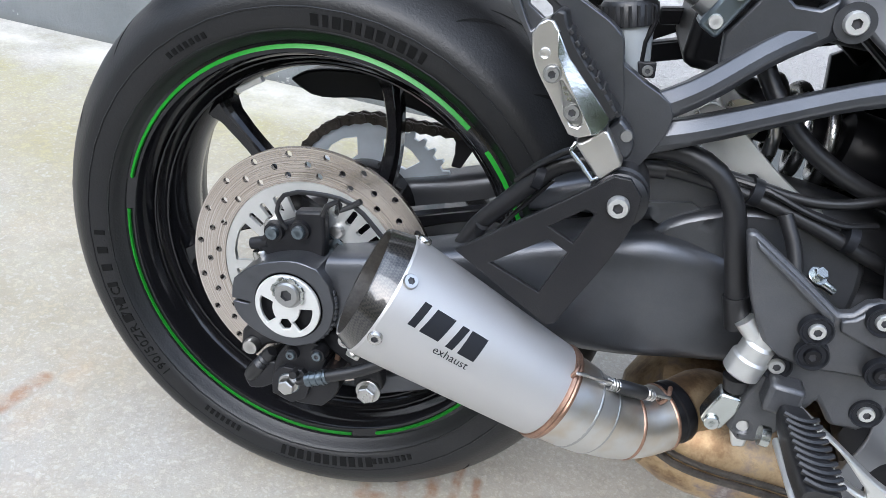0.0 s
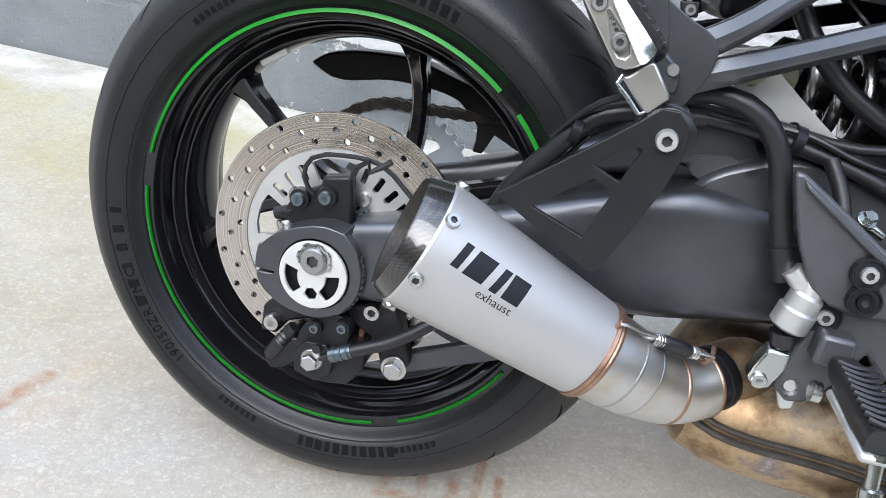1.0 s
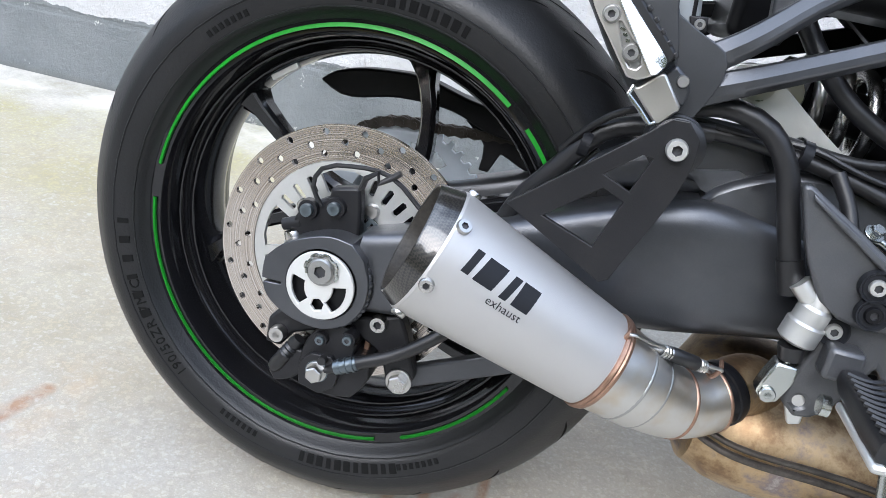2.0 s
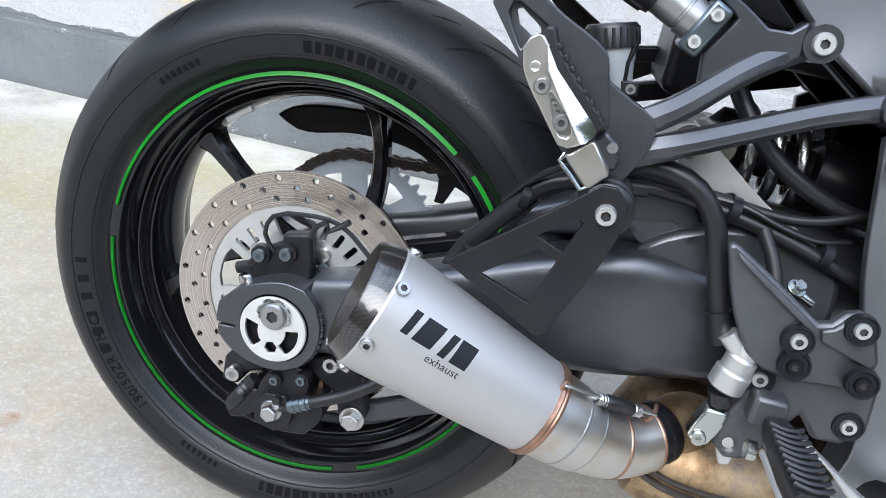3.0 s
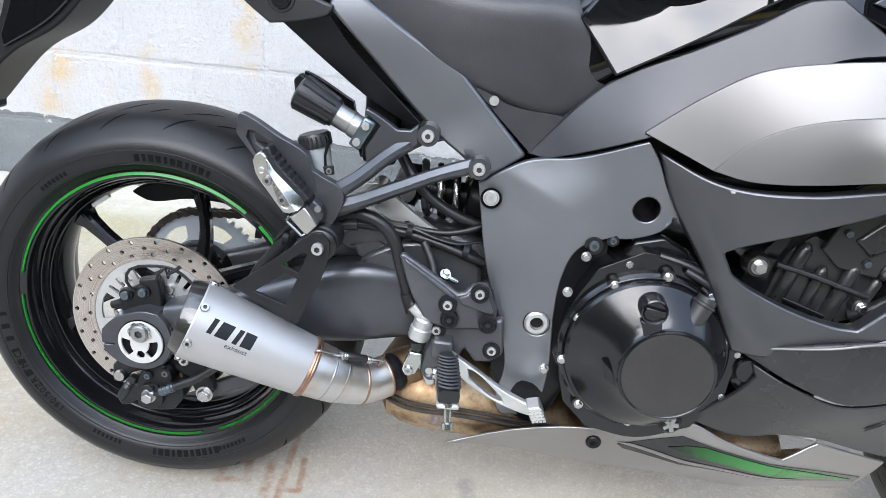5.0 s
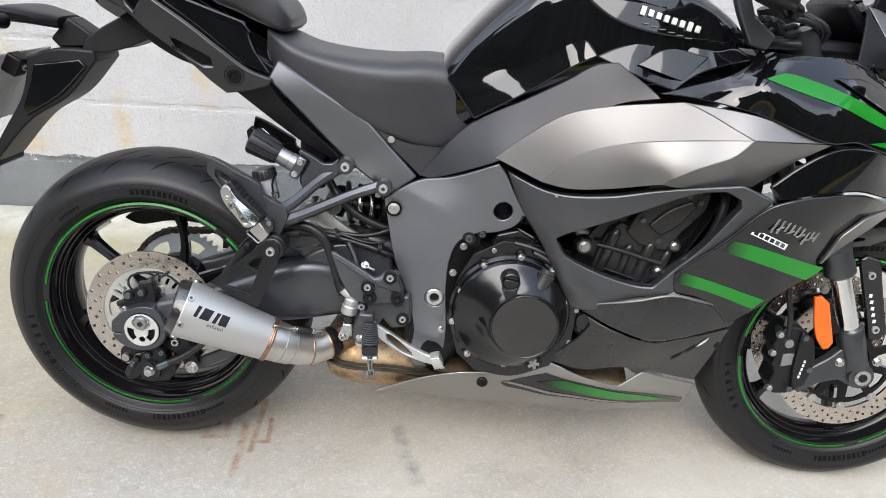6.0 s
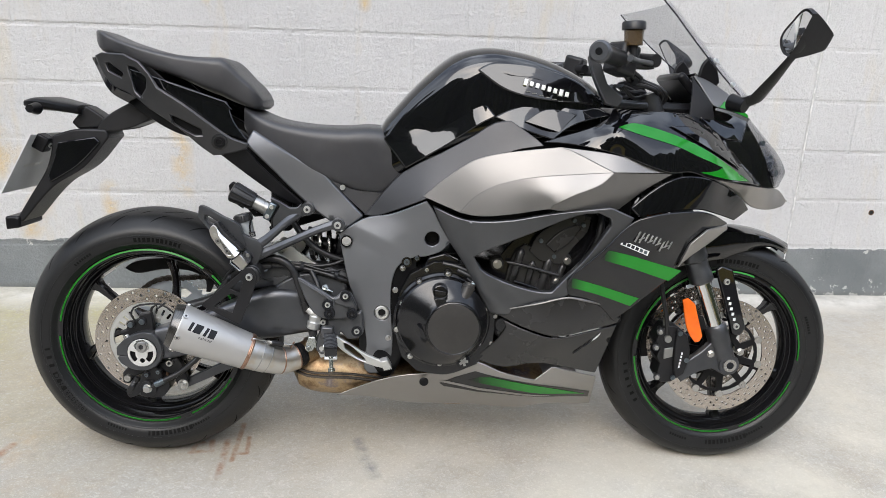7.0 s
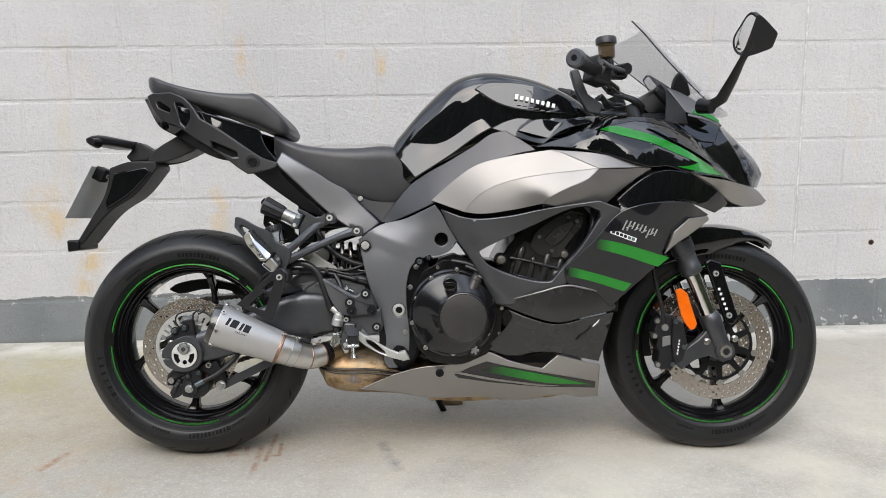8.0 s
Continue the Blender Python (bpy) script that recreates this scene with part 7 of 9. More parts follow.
# ---- body panels ----
panel("tank_cover", [(0.515, 0.635, 0.142), (0.601, 0.738, 0.152), (0.702, 0.797, 0.174), (0.757, 0.830, 0.184), (0.804, 0.861, 0.191), (0.837, 0.867, 0.198), (0.905, 0.822, 0.216), (0.912, 0.815, 0.220), (0.845, 0.800, 0.214), (0.773, 0.759, 0.207), (0.718, 0.719, 0.202), (0.660, 0.686, 0.194), (0.577, 0.648, 0.167), (0.54, 0.633, 0.152)], DUSK, machine, "satin graphite frame cover", thick=0.010, corner=24)
side_y = surface([(0.459, 0.589, 0.152), (0.515, 0.630, 0.152), (0.577, 0.642, 0.166), (0.657, 0.676, 0.192), (0.70, 0.611, 0.182), (0.718, 0.586, 0.178), (0.664, 0.542, 0.174), (0.59, 0.479, 0.168), (0.578, 0.42, 0.163), (0.586, 0.332, 0.158), (0.575, 0.25, 0.148), (0.524, 0.25, 0.148), (0.52, 0.38, 0.156), (0.481, 0.479, 0.155), (0.55, 0.56, 0.166), (0.61, 0.60, 0.178)])
RIDGE0, RIDGE1 = Vector((0.4837, 0.6134)), Vector((0.6300, 0.5530))


def cover_y(x, z):
    """Side cover with a straight ridge that runs down to the front."""
    d = RIDGE1 - RIDGE0
    q = Vector((x, z)) - RIDGE0
    t = q.dot(d) / d.length_squared
    off = (d.x * q.y - d.y * q.x) / d.length
    along = min(1, max(0, (t + 0.25) / 0.3)) * min(1, max(0, (1.15 - t) / 0.5))
    rise = max(0, 1 - off / 0.085) if off > 0 else max(0, 1 + off / 0.034)
    return side_y(x, z) + 0.0055 * along * rise


panel("side_cover", [(0.457, 0.590, 0), (0.515, 0.628, 0), (0.577, 0.643, 0), (0.657, 0.679, 0), (0.672, 0.66, 0), (0.695, 0.618, 0), (0.717, 0.588, 0), (0.698, 0.563, 0), (0.664, 0.548, 0), (0.626, 0.542, 0), (0.5975, 0.522, 0), (0.5850, 0.484, 0), (0.583, 0.430, 0), (0.590, 0.332, 0), (0.582, 0.268, 0), (0.570, 0.252, 0), (0.536, 0.25, 0), (0.525, 0.262, 0), (0.528, 0.332, 0), (0.513, 0.395, 0), (0.482, 0.479, 0)], GREY, machine, "satin graphite side cover with bolts", yf=cover_y, thick=0.012, corner=48, step=0.007, bevel=0.004,
      holes=([(x, z, 0) for x, z in circle(0.6735, 0.5905, 0.0172, 24)], [(x, z, 0) for x, z in circle(0.5625, 0.4055, 0.0185, 24)]))
for s in (-1, 1):
    trim = group_part("cover_fittings", "bolts and plugs of the side cover")
    part("dish", lathe([(0.0001, -0.158), (0.0135, -0.1585), (0.014, -0.1625)], 26, at=(0.476, 0, 0.5745), caps=False), BLACK, trim, "", 30)
    bolt((0.476, s * 0.160, 0.5745), (0, s, 0), 0.0088, trim, ALLOY, 0.004, 0.42, 0.0108)
    part("pivot_ring", aim(lathe([(0.0075, 0.0), (0.0165, 0.0), (0.0175, 0.006), (0.0145, 0.009), (0.0095, 0.009), (0.0085, 0.002)], 28, closed=True), (0.5625, s * 0.153, 0.4055), (0, s, 0)), ALLOY, trim, "", 30)
    part("pivot_core", lathe([(0.009, -0.154), (0.009, -0.14)], 20, at=(0.5625, 0, 0.4055)) if s < 0 else lathe([(0.009, 0.14), (0.009, 0.154)], 20, at=(0.5625, 0, 0.4055)), INK, trim, "", 30)
    part("cup", aim(lathe([(0.0001, -0.03), (0.0165, -0.03), (0.0172, 0.004)], 24, caps=False), (0.6735, s * 0.172, 0.5905), (0, s, 0)), BLACK, trim, "dark recess", 30)
    bolt((0.463, s * 0.1395, 0.697), (0, s, 0), 0.0065, trim, ALLOY, 0.004)
    if s > 0:
        break

# silver side panel: hollowed rear face, face below the crease, brow above it and flank turned under
R1 = [(0.730, 0.660, 0.224), (0.760, 0.695, 0.2295), (0.795, 0.719, 0.2355), (0.856, 0.740, 0.244), (0.919, 0.751, 0.251), (1.020, 0.762, 0.262)]
R2 = [(0.930, 0.690, 0.270), (0.978, 0.716, 0.275), (1.035, 0.742, 0.274)]
JOIN = (1.060, 0.766, 0.268)
BROW = [(0.946, 0.815, 0.236), (0.979, 0.804, 0.243), (1.028, 0.781, 0.257)]
panel("silver_panel", [(0.648, 0.690, 0.196), (0.706, 0.741, 0.206), (0.761, 0.778, 0.214), (0.830, 0.797, 0.222)] + BROW + [JOIN] + R1[::-1], SILVER, machine, "silver metallic side panel", thick=0.006, corner=24, bevel=0.0007)
panel("silver_crease_face", R1 + [JOIN] + R2[::-1] + [(0.925, 0.680, 0.262), (0.845, 0.664, 0.250), (0.770, 0.655, 0.236)], SILVER, machine, "silver face below the crease", thick=0.006, corner=24, bevel=0.0007)
panel("silver_brow", [BROW[0], (1.064, 0.804, 0.250), (1.194, 0.769, 0.257), JOIN, BROW[2], BROW[1]], SILVER, machine, "silver brow above the crease", thick=0.006, corner=24, bevel=0.0012)
panel("silver_flank", [(0.925, 0.680, 0.262)] + R2 + [JOIN, (1.194, 0.767, 0.257), (1.145, 0.732, 0.244), (1.088, 0.681, 0.230), (0.977, 0.672, 0.244)], SILVER, machine, "silver flank turned under", thick=0.006, corner=24, bevel=0.0012)

ring_y = surface([(0.672, 0.665, 0.19), (0.743, 0.640, 0.226), (0.928, 0.679, 0.254), (1.064, 0.691, 0.258), (1.122, 0.664, 0.262), (1.057, 0.581, 0.250), (0.986, 0.51, 0.236), (0.986, 0.493, 0.236), (0.914, 0.467, 0.226), (0.843, 0.439, 0.214), (0.807, 0.425, 0.204), (0.764, 0.482, 0.204), (0.742, 0.525, 0.2), (0.70, 0.611, 0.186), (0.76, 0.58, 0.216)])


def frame_y(x, z):
    """Frame surface with a fold that runs round the rear corner of the window."""
    y = ring_y(x, z)
    best = 9.0
    fold = ((0.690, 0.660), (0.722, 0.600), (0.772, 0.5500), (0.800, 0.480), (0.835, 0.446))
    for (x0, z0), (x1, z1) in zip(fold, fold[1:]):
        d = Vector((x1 - x0, z1 - z0))
        t = min(1, max(0, Vector((x - x0, z - z0)).dot(d) / d.length_squared))
        best = min(best, (Vector((x, z)) - Vector((x0, z0)) - d * t).length)
    return y + 0.008 * max(0, 1 - best / 0.032)


panel("fairing_frame", [(0.672, 0.668, 0), (0.743, 0.645, 0), (0.839, 0.650, 0), (0.928, 0.668, 0), (1.064, 0.688, 0), (1.118, 0.667, 0), (1.108, 0.650, 0), (1.057, 0.585, 0), (0.984, 0.516, 0), (0.988, 0.480, 0), (0.93, 0.446, 0), (0.85, 0.424, 0), (0.812, 0.424, 0), (0.790, 0.463, 0), (0.7525, 0.531, 0), (0.70, 0.608, 0)], FRAMEGREY, machine, "graphite fairing frame round the engine window", yf=frame_y, thick=0.024, corner=24, step=0.010, bevel=0.007,
      holes=([(0.768, 0.560, 0), (0.782, 0.5685, 0), (0.9075, 0.6290, 0), (0.998, 0.6680, 0), (1.038, 0.6740, 0), (1.066, 0.6620, 0), (1.0680, 0.6480, 0), (1.0180, 0.5680, 0), (0.9760, 0.5180, 0), (0.9490, 0.4850, 0), (0.9175, 0.4850, 0), (0.8040, 0.5200, 0), (0.7840, 0.5330, 0)],))

fair_y = surface([(1.103, 0.650, 0.268), (1.124, 0.664, 0.272), (1.266, 0.683, 0.246), (1.301, 0.677, 0.232), (1.366, 0.651, 0.178), (1.316, 0.626, 0.203), (1.227, 0.556, 0.230), (1.236, 0.538, 0.226), (1.132, 0.446, 0.226), (1.104, 0.414, 0.212), (1.054, 0.461, 0.226), (0.985, 0.494, 0.238), (0.982, 0.518, 0.240), (1.053, 0.589, 0.258), (1.14, 0.58, 0.256), (1.20, 0.62, 0.256)])
panel("side_fairing", [(1.105, 0.652, 0), (1.126, 0.666, 0), (1.266, 0.685, 0), (1.301, 0.679, 0), (1.366, 0.652, 0), (1.316, 0.626, 0), (1.230, 0.558, 0), (1.236, 0.540, 0), (1.132, 0.447, 0), (1.104, 0.416, 0), (1.060, 0.456, 0), (0.99, 0.478, 0), (0.982, 0.498, 0), (0.982, 0.520, 0), (1.053, 0.591, 0)], GLOSS, machine, "gloss black side fairing with green bands", yf=fair_y, thick=0.008, corner=40, bevel=0.0025)
for bandp in ([(1.066, 0.592, 0), (1.115, 0.582, 0), (1.25, 0.543, 0), (1.219, 0.520, 0), (1.12, 0.552, 0), (1.050, 0.570, 0)], [(0.994, 0.522, 0), (1.06, 0.505, 0), (1.152, 0.478, 0), (1.134, 0.458, 0), (1.05, 0.485, 0), (0.984, 0.501, 0)]):
    fade = green_fade("green_band_paint", bandp[-1][0] + 0.004, bandp[0][0] + 0.032)
    panel("green_band", bandp, fade, machine, "green fairing graphic", yf=fair_y, thick=0.0012, lift=0.0010, corner=40, bevel=0.0)
trimf = group_part("fairing_badge", "pale script strokes and label as plain bars")
for i, h in enumerate((0.019, 0.017, 0.0095, 0.0085, 0.0095, 0.0085, 0.0150, 0.0090, 0.0095)):
    x, z = 1.128 + 0.0098 * i, 0.6310 - 0.0030 * i - (0.006 if i == 6 else 0)
    part("stroke", block((-0.0019, -0.0005, -h), (0.0019, 0.0005, h), Matrix.Translation((x, -fair_y(x, z) - 0.0014, z)) @ Matrix.Rotation(radians(27), 4, "Y") @ Matrix.Rotation(radians(-4), 4, "X")), DULL, trimf, "", 0, 0.0004)
    if i % 2:
        part("stroke", block((-0.0075, -0.0005, -0.0012), (0.0075, 0.0005, 0.0012), Matrix.Translation((x - 0.002, -fair_y(x, z) - 0.0014, z - 0.006)) @ Matrix.Rotation(radians(-22), 4, "Y")), DULL, trimf, "", 0, 0.0004)
lab = Matrix.Translation((1.1235, -fair_y(1.1235, 0.600) - 0.0012, 0.600)) @ Matrix.Rotation(radians(20.5), 4, "Y")
part("label", block((-0.034, -0.0004, -0.0055), (0.034, 0.0004, 0.0055), lab), WHITE, trimf, "", 0)
for i in range(6):
    part("label_bar", block((-0.030 + i * 0.0105, -0.0009, -0.0035), (-0.0225 + i * 0.0105, -0.0003, 0.0035), lab), INK if i < 4 else DARKZINC, trimf, "", 0)
panel("air_scoop", [(1.235, 0.552, 0.236), (1.258, 0.610, 0.242), (1.298, 0.642, 0.232), (1.363, 0.648, 0.182), (1.368, 0.638, 0.178), (1.30, 0.594, 0.205), (1.262, 0.572, 0.222)], PAN, machine, "grey metallic air scoop lip", thick=0.012, corner=18, bevel=0.003)

low_y = surface([(0.784, 0.309, 0.192), (0.837, 0.364, 0.204), (0.852, 0.393, 0.209), (0.823, 0.422, 0.203), (0.852, 0.437, 0.214), (0.99, 0.472, 0.236), (1.062, 0.457, 0.224), (1.121, 0.413, 0.2), (1.106, 0.362, 0.19), (1.085, 0.263, 0.152), (0.968, 0.295, 0.178), (0.917, 0.293, 0.183), (0.874, 0.286, 0.184), (0.845, 0.288, 0.185), (0.964, 0.382, 0.233), (0.88, 0.40, 0.222), (1.06, 0.40, 0.221)])
panel("lower_fairing_top", [(0.822, 0.424, 0), (0.852, 0.438, 0), (0.988, 0.474, 0), (1.060, 0.459, 0), (1.104, 0.428, 0), (1.124, 0.420, 0), (1.118, 0.407, 0), (1.05, 0.396, 0), (0.964, 0.380, 0), (0.90, 0.395, 0)], FAIRSATIN, machine, "satin black upper lower-fairing", yf=low_y, thick=0.008, corner=40, bevel=0.003)
panel("lower_fairing", [(0.784, 0.309, 0), (0.837, 0.364, 0), (0.853, 0.392, 0), (0.845, 0.410, 0), (0.898, 0.390, 0), (0.964, 0.375, 0), (1.05, 0.391, 0), (1.117, 0.402, 0), (1.106, 0.355, 0), (1.088, 0.266, 0), (1.03, 0.280, 0), (0.974, 0.294, 0), (0.917, 0.297, 0), (0.874, 0.288, 0), (0.845, 0.288, 0)], FAIRSATIN, machine, "satin black lower fairing", yf=lambda x, z: low_y(x, z) - 0.002, thick=0.008, corner=40, bevel=0.003)
for s in (-1,):
    part("edge_line", tube([(x, s * (low_y(x, z) + 0.001), z) for x, z in ((0.855, 0.439), (0.92, 0.458), (0.988, 0.4745), (1.03, 0.468), (1.088, 0.452))], [0.0015, 0.0022, 0.0026, 0.0034, 0.001], 8), SILVER, machine, "silver edge line")
    for i in range(3):
        x, z = 1.018 + 0.020 * i, 0.328 + 0.018 * i
        panel("vent_slit", [(x, z, 0), (x + 0.016, z + 0.014, 0), (x + 0.0185, z + 0.022, 0), (x + 0.003, z + 0.008, 0)], WHITE if i == 2 else INK, machine, "", yf=low_y, thick=0.001, lift=0.0006, sides=(-1,), bevel=0.0)
belly_y = surface([(0.463, 0.199, 0.165), (0.552, 0.239, 0.172), (0.701, 0.268, 0.178), (0.787, 0.297, 0.184), (0.924, 0.251, 0.178), (0.976, 0.286, 0.176), (1.092, 0.253, 0.146), (1.104, 0.153, 0.066), (1.043, 0.154, 0.08), (0.825, 0.155, 0.10), (0.641, 0.162, 0.11), (0.52, 0.187, 0.14), (0.80, 0.22, 0.165), (0.95, 0.21, 0.15)])
panel("belly_pan", [(0.458, 0.199, 0), (0.51, 0.222, 0), (0.552, 0.240, 0), (0.62, 0.258, 0), (0.701, 0.268, 0), (0.735, 0.284, 0), (0.787, 0.299, 0), (0.85, 0.276, 0), (0.935, 0.254, 0), (0.976, 0.288, 0), (1.092, 0.256, 0), (1.104, 0.153, 0), (1.043, 0.154, 0), (1.02, 0.163, 0), (0.95, 0.165, 0), (0.925, 0.156, 0), (0.825, 0.155, 0), (0.79, 0.163, 0), (0.641, 0.163, 0), (0.54, 0.184, 0)], PAN, machine, "silver-grey belly pan with green flash", yf=belly_y, thick=0.006, corner=40, bevel=0.0025)
panel("belly_shade", [(0.706, 0.2350, 0), (0.745, 0.2560, 0), (0.7895, 0.2735, 0), (0.8201, 0.2660, 0), (0.943, 0.2400, 0), (1.088, 0.2040, 0), (1.090, 0.1830, 0), (1.02, 0.1900, 0), (0.895, 0.2026, 0), (0.7175, 0.2257, 0)], GLOSS, machine, "dark belly pan graphic", yf=belly_y, thick=0.001, lift=0.0008, corner=12, bevel=0.0)
panel("belly_line", [(0.705, 0.2395, 0), (0.722, 0.2425, 0), (0.850, 0.2195, 0), (0.985, 0.1985, 0), (0.960, 0.1985, 0), (0.84, 0.2145, 0)], PAN, machine, "silver pinstripe on the belly pan", yf=belly_y, thick=0.001, lift=0.0018, corner=12, bevel=0.0)
panel("belly_flash", [(0.775, 0.2490, 0), (0.800, 0.2580, 0), (0.8263, 0.2600, 0), (0.9431, 0.2345, 0), (1.0775, 0.1945, 0), (0.9685, 0.2065, 0), (0.8575, 0.2300, 0)], green_fade("belly_green", 0.785, 0.90), machine, "green belly pan flash", yf=belly_y, thick=0.0012, lift=0.0017, corner=12, bevel=0.0)
bolt((0.668, -0.178, 0.244), (0, -1, -0.2), 0.011, machine, BLACK, 0.005, name="belly_bolt")

# upper fairing, nose, headlamp
upper_y = surface([(1.037, 0.903, 0.17), (1.279, 0.890, 0.152), (1.346, 0.845, 0.146), (1.40, 0.79, 0.136), (1.47, 0.735, 0.105), (1.412, 0.744, 0.178), (1.293, 0.757, 0.233), (1.236, 0.779, 0.247), (1.194, 0.766, 0.262), (1.064, 0.801, 0.249), (0.963, 0.817, 0.234), (0.906, 0.820, 0.218), (0.95, 0.835, 0.218), (1.064, 0.858, 0.248), (1.12, 0.840, 0.254), (1.20, 0.830, 0.250), (1.30, 0.795, 0.222), (1.16, 0.872, 0.222)])
panel("upper_fairing", [(1.037, 0.905, 0), (1.12, 0.902, 0), (1.279, 0.892, 0), (1.346, 0.847, 0), (1.40, 0.79, 0), (1.475, 0.733, 0), (1.412, 0.745, 0), (1.293, 0.757, 0), (1.236, 0.772, 0), (1.194, 0.769, 0), (1.064, 0.806, 0), (0.963, 0.822, 0), (0.908, 0.823, 0), (0.95, 0.838, 0), (1.02, 0.862, 0), (1.06, 0.886, 0)], GLOSS, machine, "gloss black upper fairing with green flash", yf=upper_y, thick=0.008, corner=40, bevel=0.003)
panel("green_flash", [(1.068, 0.864, 0), (1.10, 0.874, 0), (1.145, 0.867, 0), (1.205, 0.850, 0), (1.269, 0.826, 0), (1.345, 0.787, 0), (1.408, 0.751, 0), (1.34, 0.757, 0), (1.263, 0.772, 0), (1.305, 0.776, 0), (1.325, 0.783, 0), (1.26, 0.806, 0), (1.20, 0.828, 0), (1.12, 0.849, 0)], GREEN, machine, "green upper fairing flash", yf=upper_y, thick=0.0012, lift=0.001, corner=35, bevel=0.0)
panel("fairing_step", [(1.19, 0.872, 0), (1.26, 0.868, 0), (1.36, 0.80, 0), (1.385, 0.778, 0), (1.30, 0.818, 0)], GLOSS, machine, "gloss black fairing step", yf=upper_y, thick=0.004, lift=0.006, corner=40, bevel=0.003)
panel("nose_side", [(1.276, 0.986, 0.088), (1.331, 1.002, 0.034), (1.384, 0.945, 0.052), (1.44, 0.893, 0.07), (1.423, 0.88, 0.092), (1.40, 0.842, 0.122), (1.348, 0.847, 0.146), (1.285, 0.892, 0.150), (1.306, 0.939, 0.118)], GLOSS, machine, "gloss black nose cowl", thick=0.006, corner=40, bevel=0.003)
panel("nose_crown", [(1.276, 0.988, 0.104), (1.300, 0.984, 0.097), (1.377, 0.945, 0.092), (1.412, 0.917, 0.092), (1.40, 0.909, 0.110), (1.330, 0.916, 0.134), (1.316, 0.922, 0.136)], SILVER, machine, "silver nose crown", thick=0.006, lift=0.003, corner=30)
panel("nose_edge", [(1.322, 0.9165, 0.139), (1.362, 0.909, 0.130), (1.412, 0.894, 0.112), (1.412, 0.888, 0.113), (1.362, 0.9025, 0.132), (1.320, 0.910, 0.142)], SILVER, machine, "silver nose edge line", thick=0.003, lift=0.004, corner=30, bevel=0.001)
part("nose_bridge", loft([(1.31, 0.985, 0.035), (1.36, 0.955, 0.05), (1.41, 0.91, 0.06), (1.45, 0.87, 0.06)], lambda q: [(q[0], -q[2], q[1]), (q[0] + 0.008, 0, q[1] + 0.012), (q[0], q[2], q[1]), (q[0] - 0.03, 0, q[1] - 0.04)]), GLOSS, machine, "gloss black nose bridge", 60)
panel("nose_green", [(1.345, 0.932, 0.126), (1.385, 0.919, 0.114), (1.413, 0.903, 0.108), (1.413, 0.896, 0.110), (1.365, 0.9105, 0.128), (1.332, 0.9175, 0.136)], GREEN, machine, "green nose flash", thick=0.003, lift=0.006, corner=45, bevel=0.0)
panel("lamp_surround", [(1.346, 0.845, 0.145), (1.40, 0.840, 0.121), (1.423, 0.882, 0.090), (1.455, 0.84, 0.092), (1.486, 0.789, 0.088), (1.517, 0.728, 0.078), (1.475, 0.733, 0.104), (1.40, 0.79, 0.135)], GLOSS, machine, "gloss black lamp surround", thick=0.006, corner=45)
lamp = group_part("headlamp", "clear headlamp with dark reflector")
lens_y = surface([(1.423, 0.884, 0.092), (1.455, 0.84, 0.094), (1.486, 0.789, 0.089), (1.517, 0.728, 0.079), (1.567, 0.722, 0.0), (1.585, 0.763, 0.0), (1.528, 0.839, 0.0), (1.470, 0.897, 0.0), (1.51, 0.80, 0.070)])
for s in (-1, 1):
    part("lens", sheet([smooth_loop([(1.423, 0.884), (1.455, 0.84), (1.486, 0.789), (1.517, 0.728), (1.560, 0.726), (1.573, 0.763), (1.521, 0.839), (1.465, 0.896)], 0.012)], lambda x, z: max(0.004, lens_y(x, z)), 0.003, 0.012, 0, s), LENS, lamp)
    part("reflector", sheet([smooth_loop([(1.43, 0.872), (1.46, 0.83), (1.488, 0.785), (1.515, 0.735), (1.545, 0.735), (1.55, 0.765), (1.505, 0.83), (1.46, 0.88)], 0.012)], lambda x, z: max(0.002, lens_y(x, z) - 0.016), 0.004, 0.012, 0, s), GLOSS, lamp)
    for x, z in ((1.475, 0.835), (1.495, 0.80), (1.512, 0.765)):
        part("led", rod((x, s * (lens_y(x, z) - 0.02), z), (x + 0.006, s * (lens_y(x, z) - 0.006), z), 0.006, 0.008), DARKZINC, lamp)
panel("chin", [(1.30, 0.757, 0.228), (1.40, 0.742, 0.182), (1.494, 0.729, 0.1), (1.56, 0.718, 0.02), (1.592, 0.690, 0.0), (1.575, 0.680, 0.02), (1.464, 0.680, 0.1), (1.399, 0.713, 0.15), (1.354, 0.738, 0.182)], PAN, machine, "grey metallic chin spoiler", thick=0.008, corner=45)
panel("mid_fairing", [(1.107, 0.689, 0.258), (1.149, 0.726, 0.256), (1.20, 0.757, 0.252), (1.242, 0.764, 0.246), (1.305, 0.754, 0.226), (1.354, 0.735, 0.186), (1.40, 0.710, 0.163), (1.435, 0.680, 0.13), (1.39, 0.656, 0.158), (1.30, 0.682, 0.224), (1.266, 0.688, 0.240), (1.126, 0.669, 0.262)], GLOSS, machine, "gloss black middle fairing", thick=0.008, corner=42, bevel=0.003)
part("nose_filler", block((1.20, -0.08, 0.72), (1.42, 0.08, 0.86)), BLACK, machine, "dark inner fairing stay", 30, 0.02)
part("dash", block((1.17, -0.10, 0.895), (1.31, 0.10, 0.925), pose(0, 0, 0, 0, 0, 0)), BLACK, machine, "black cockpit trim", 30, 0.015)
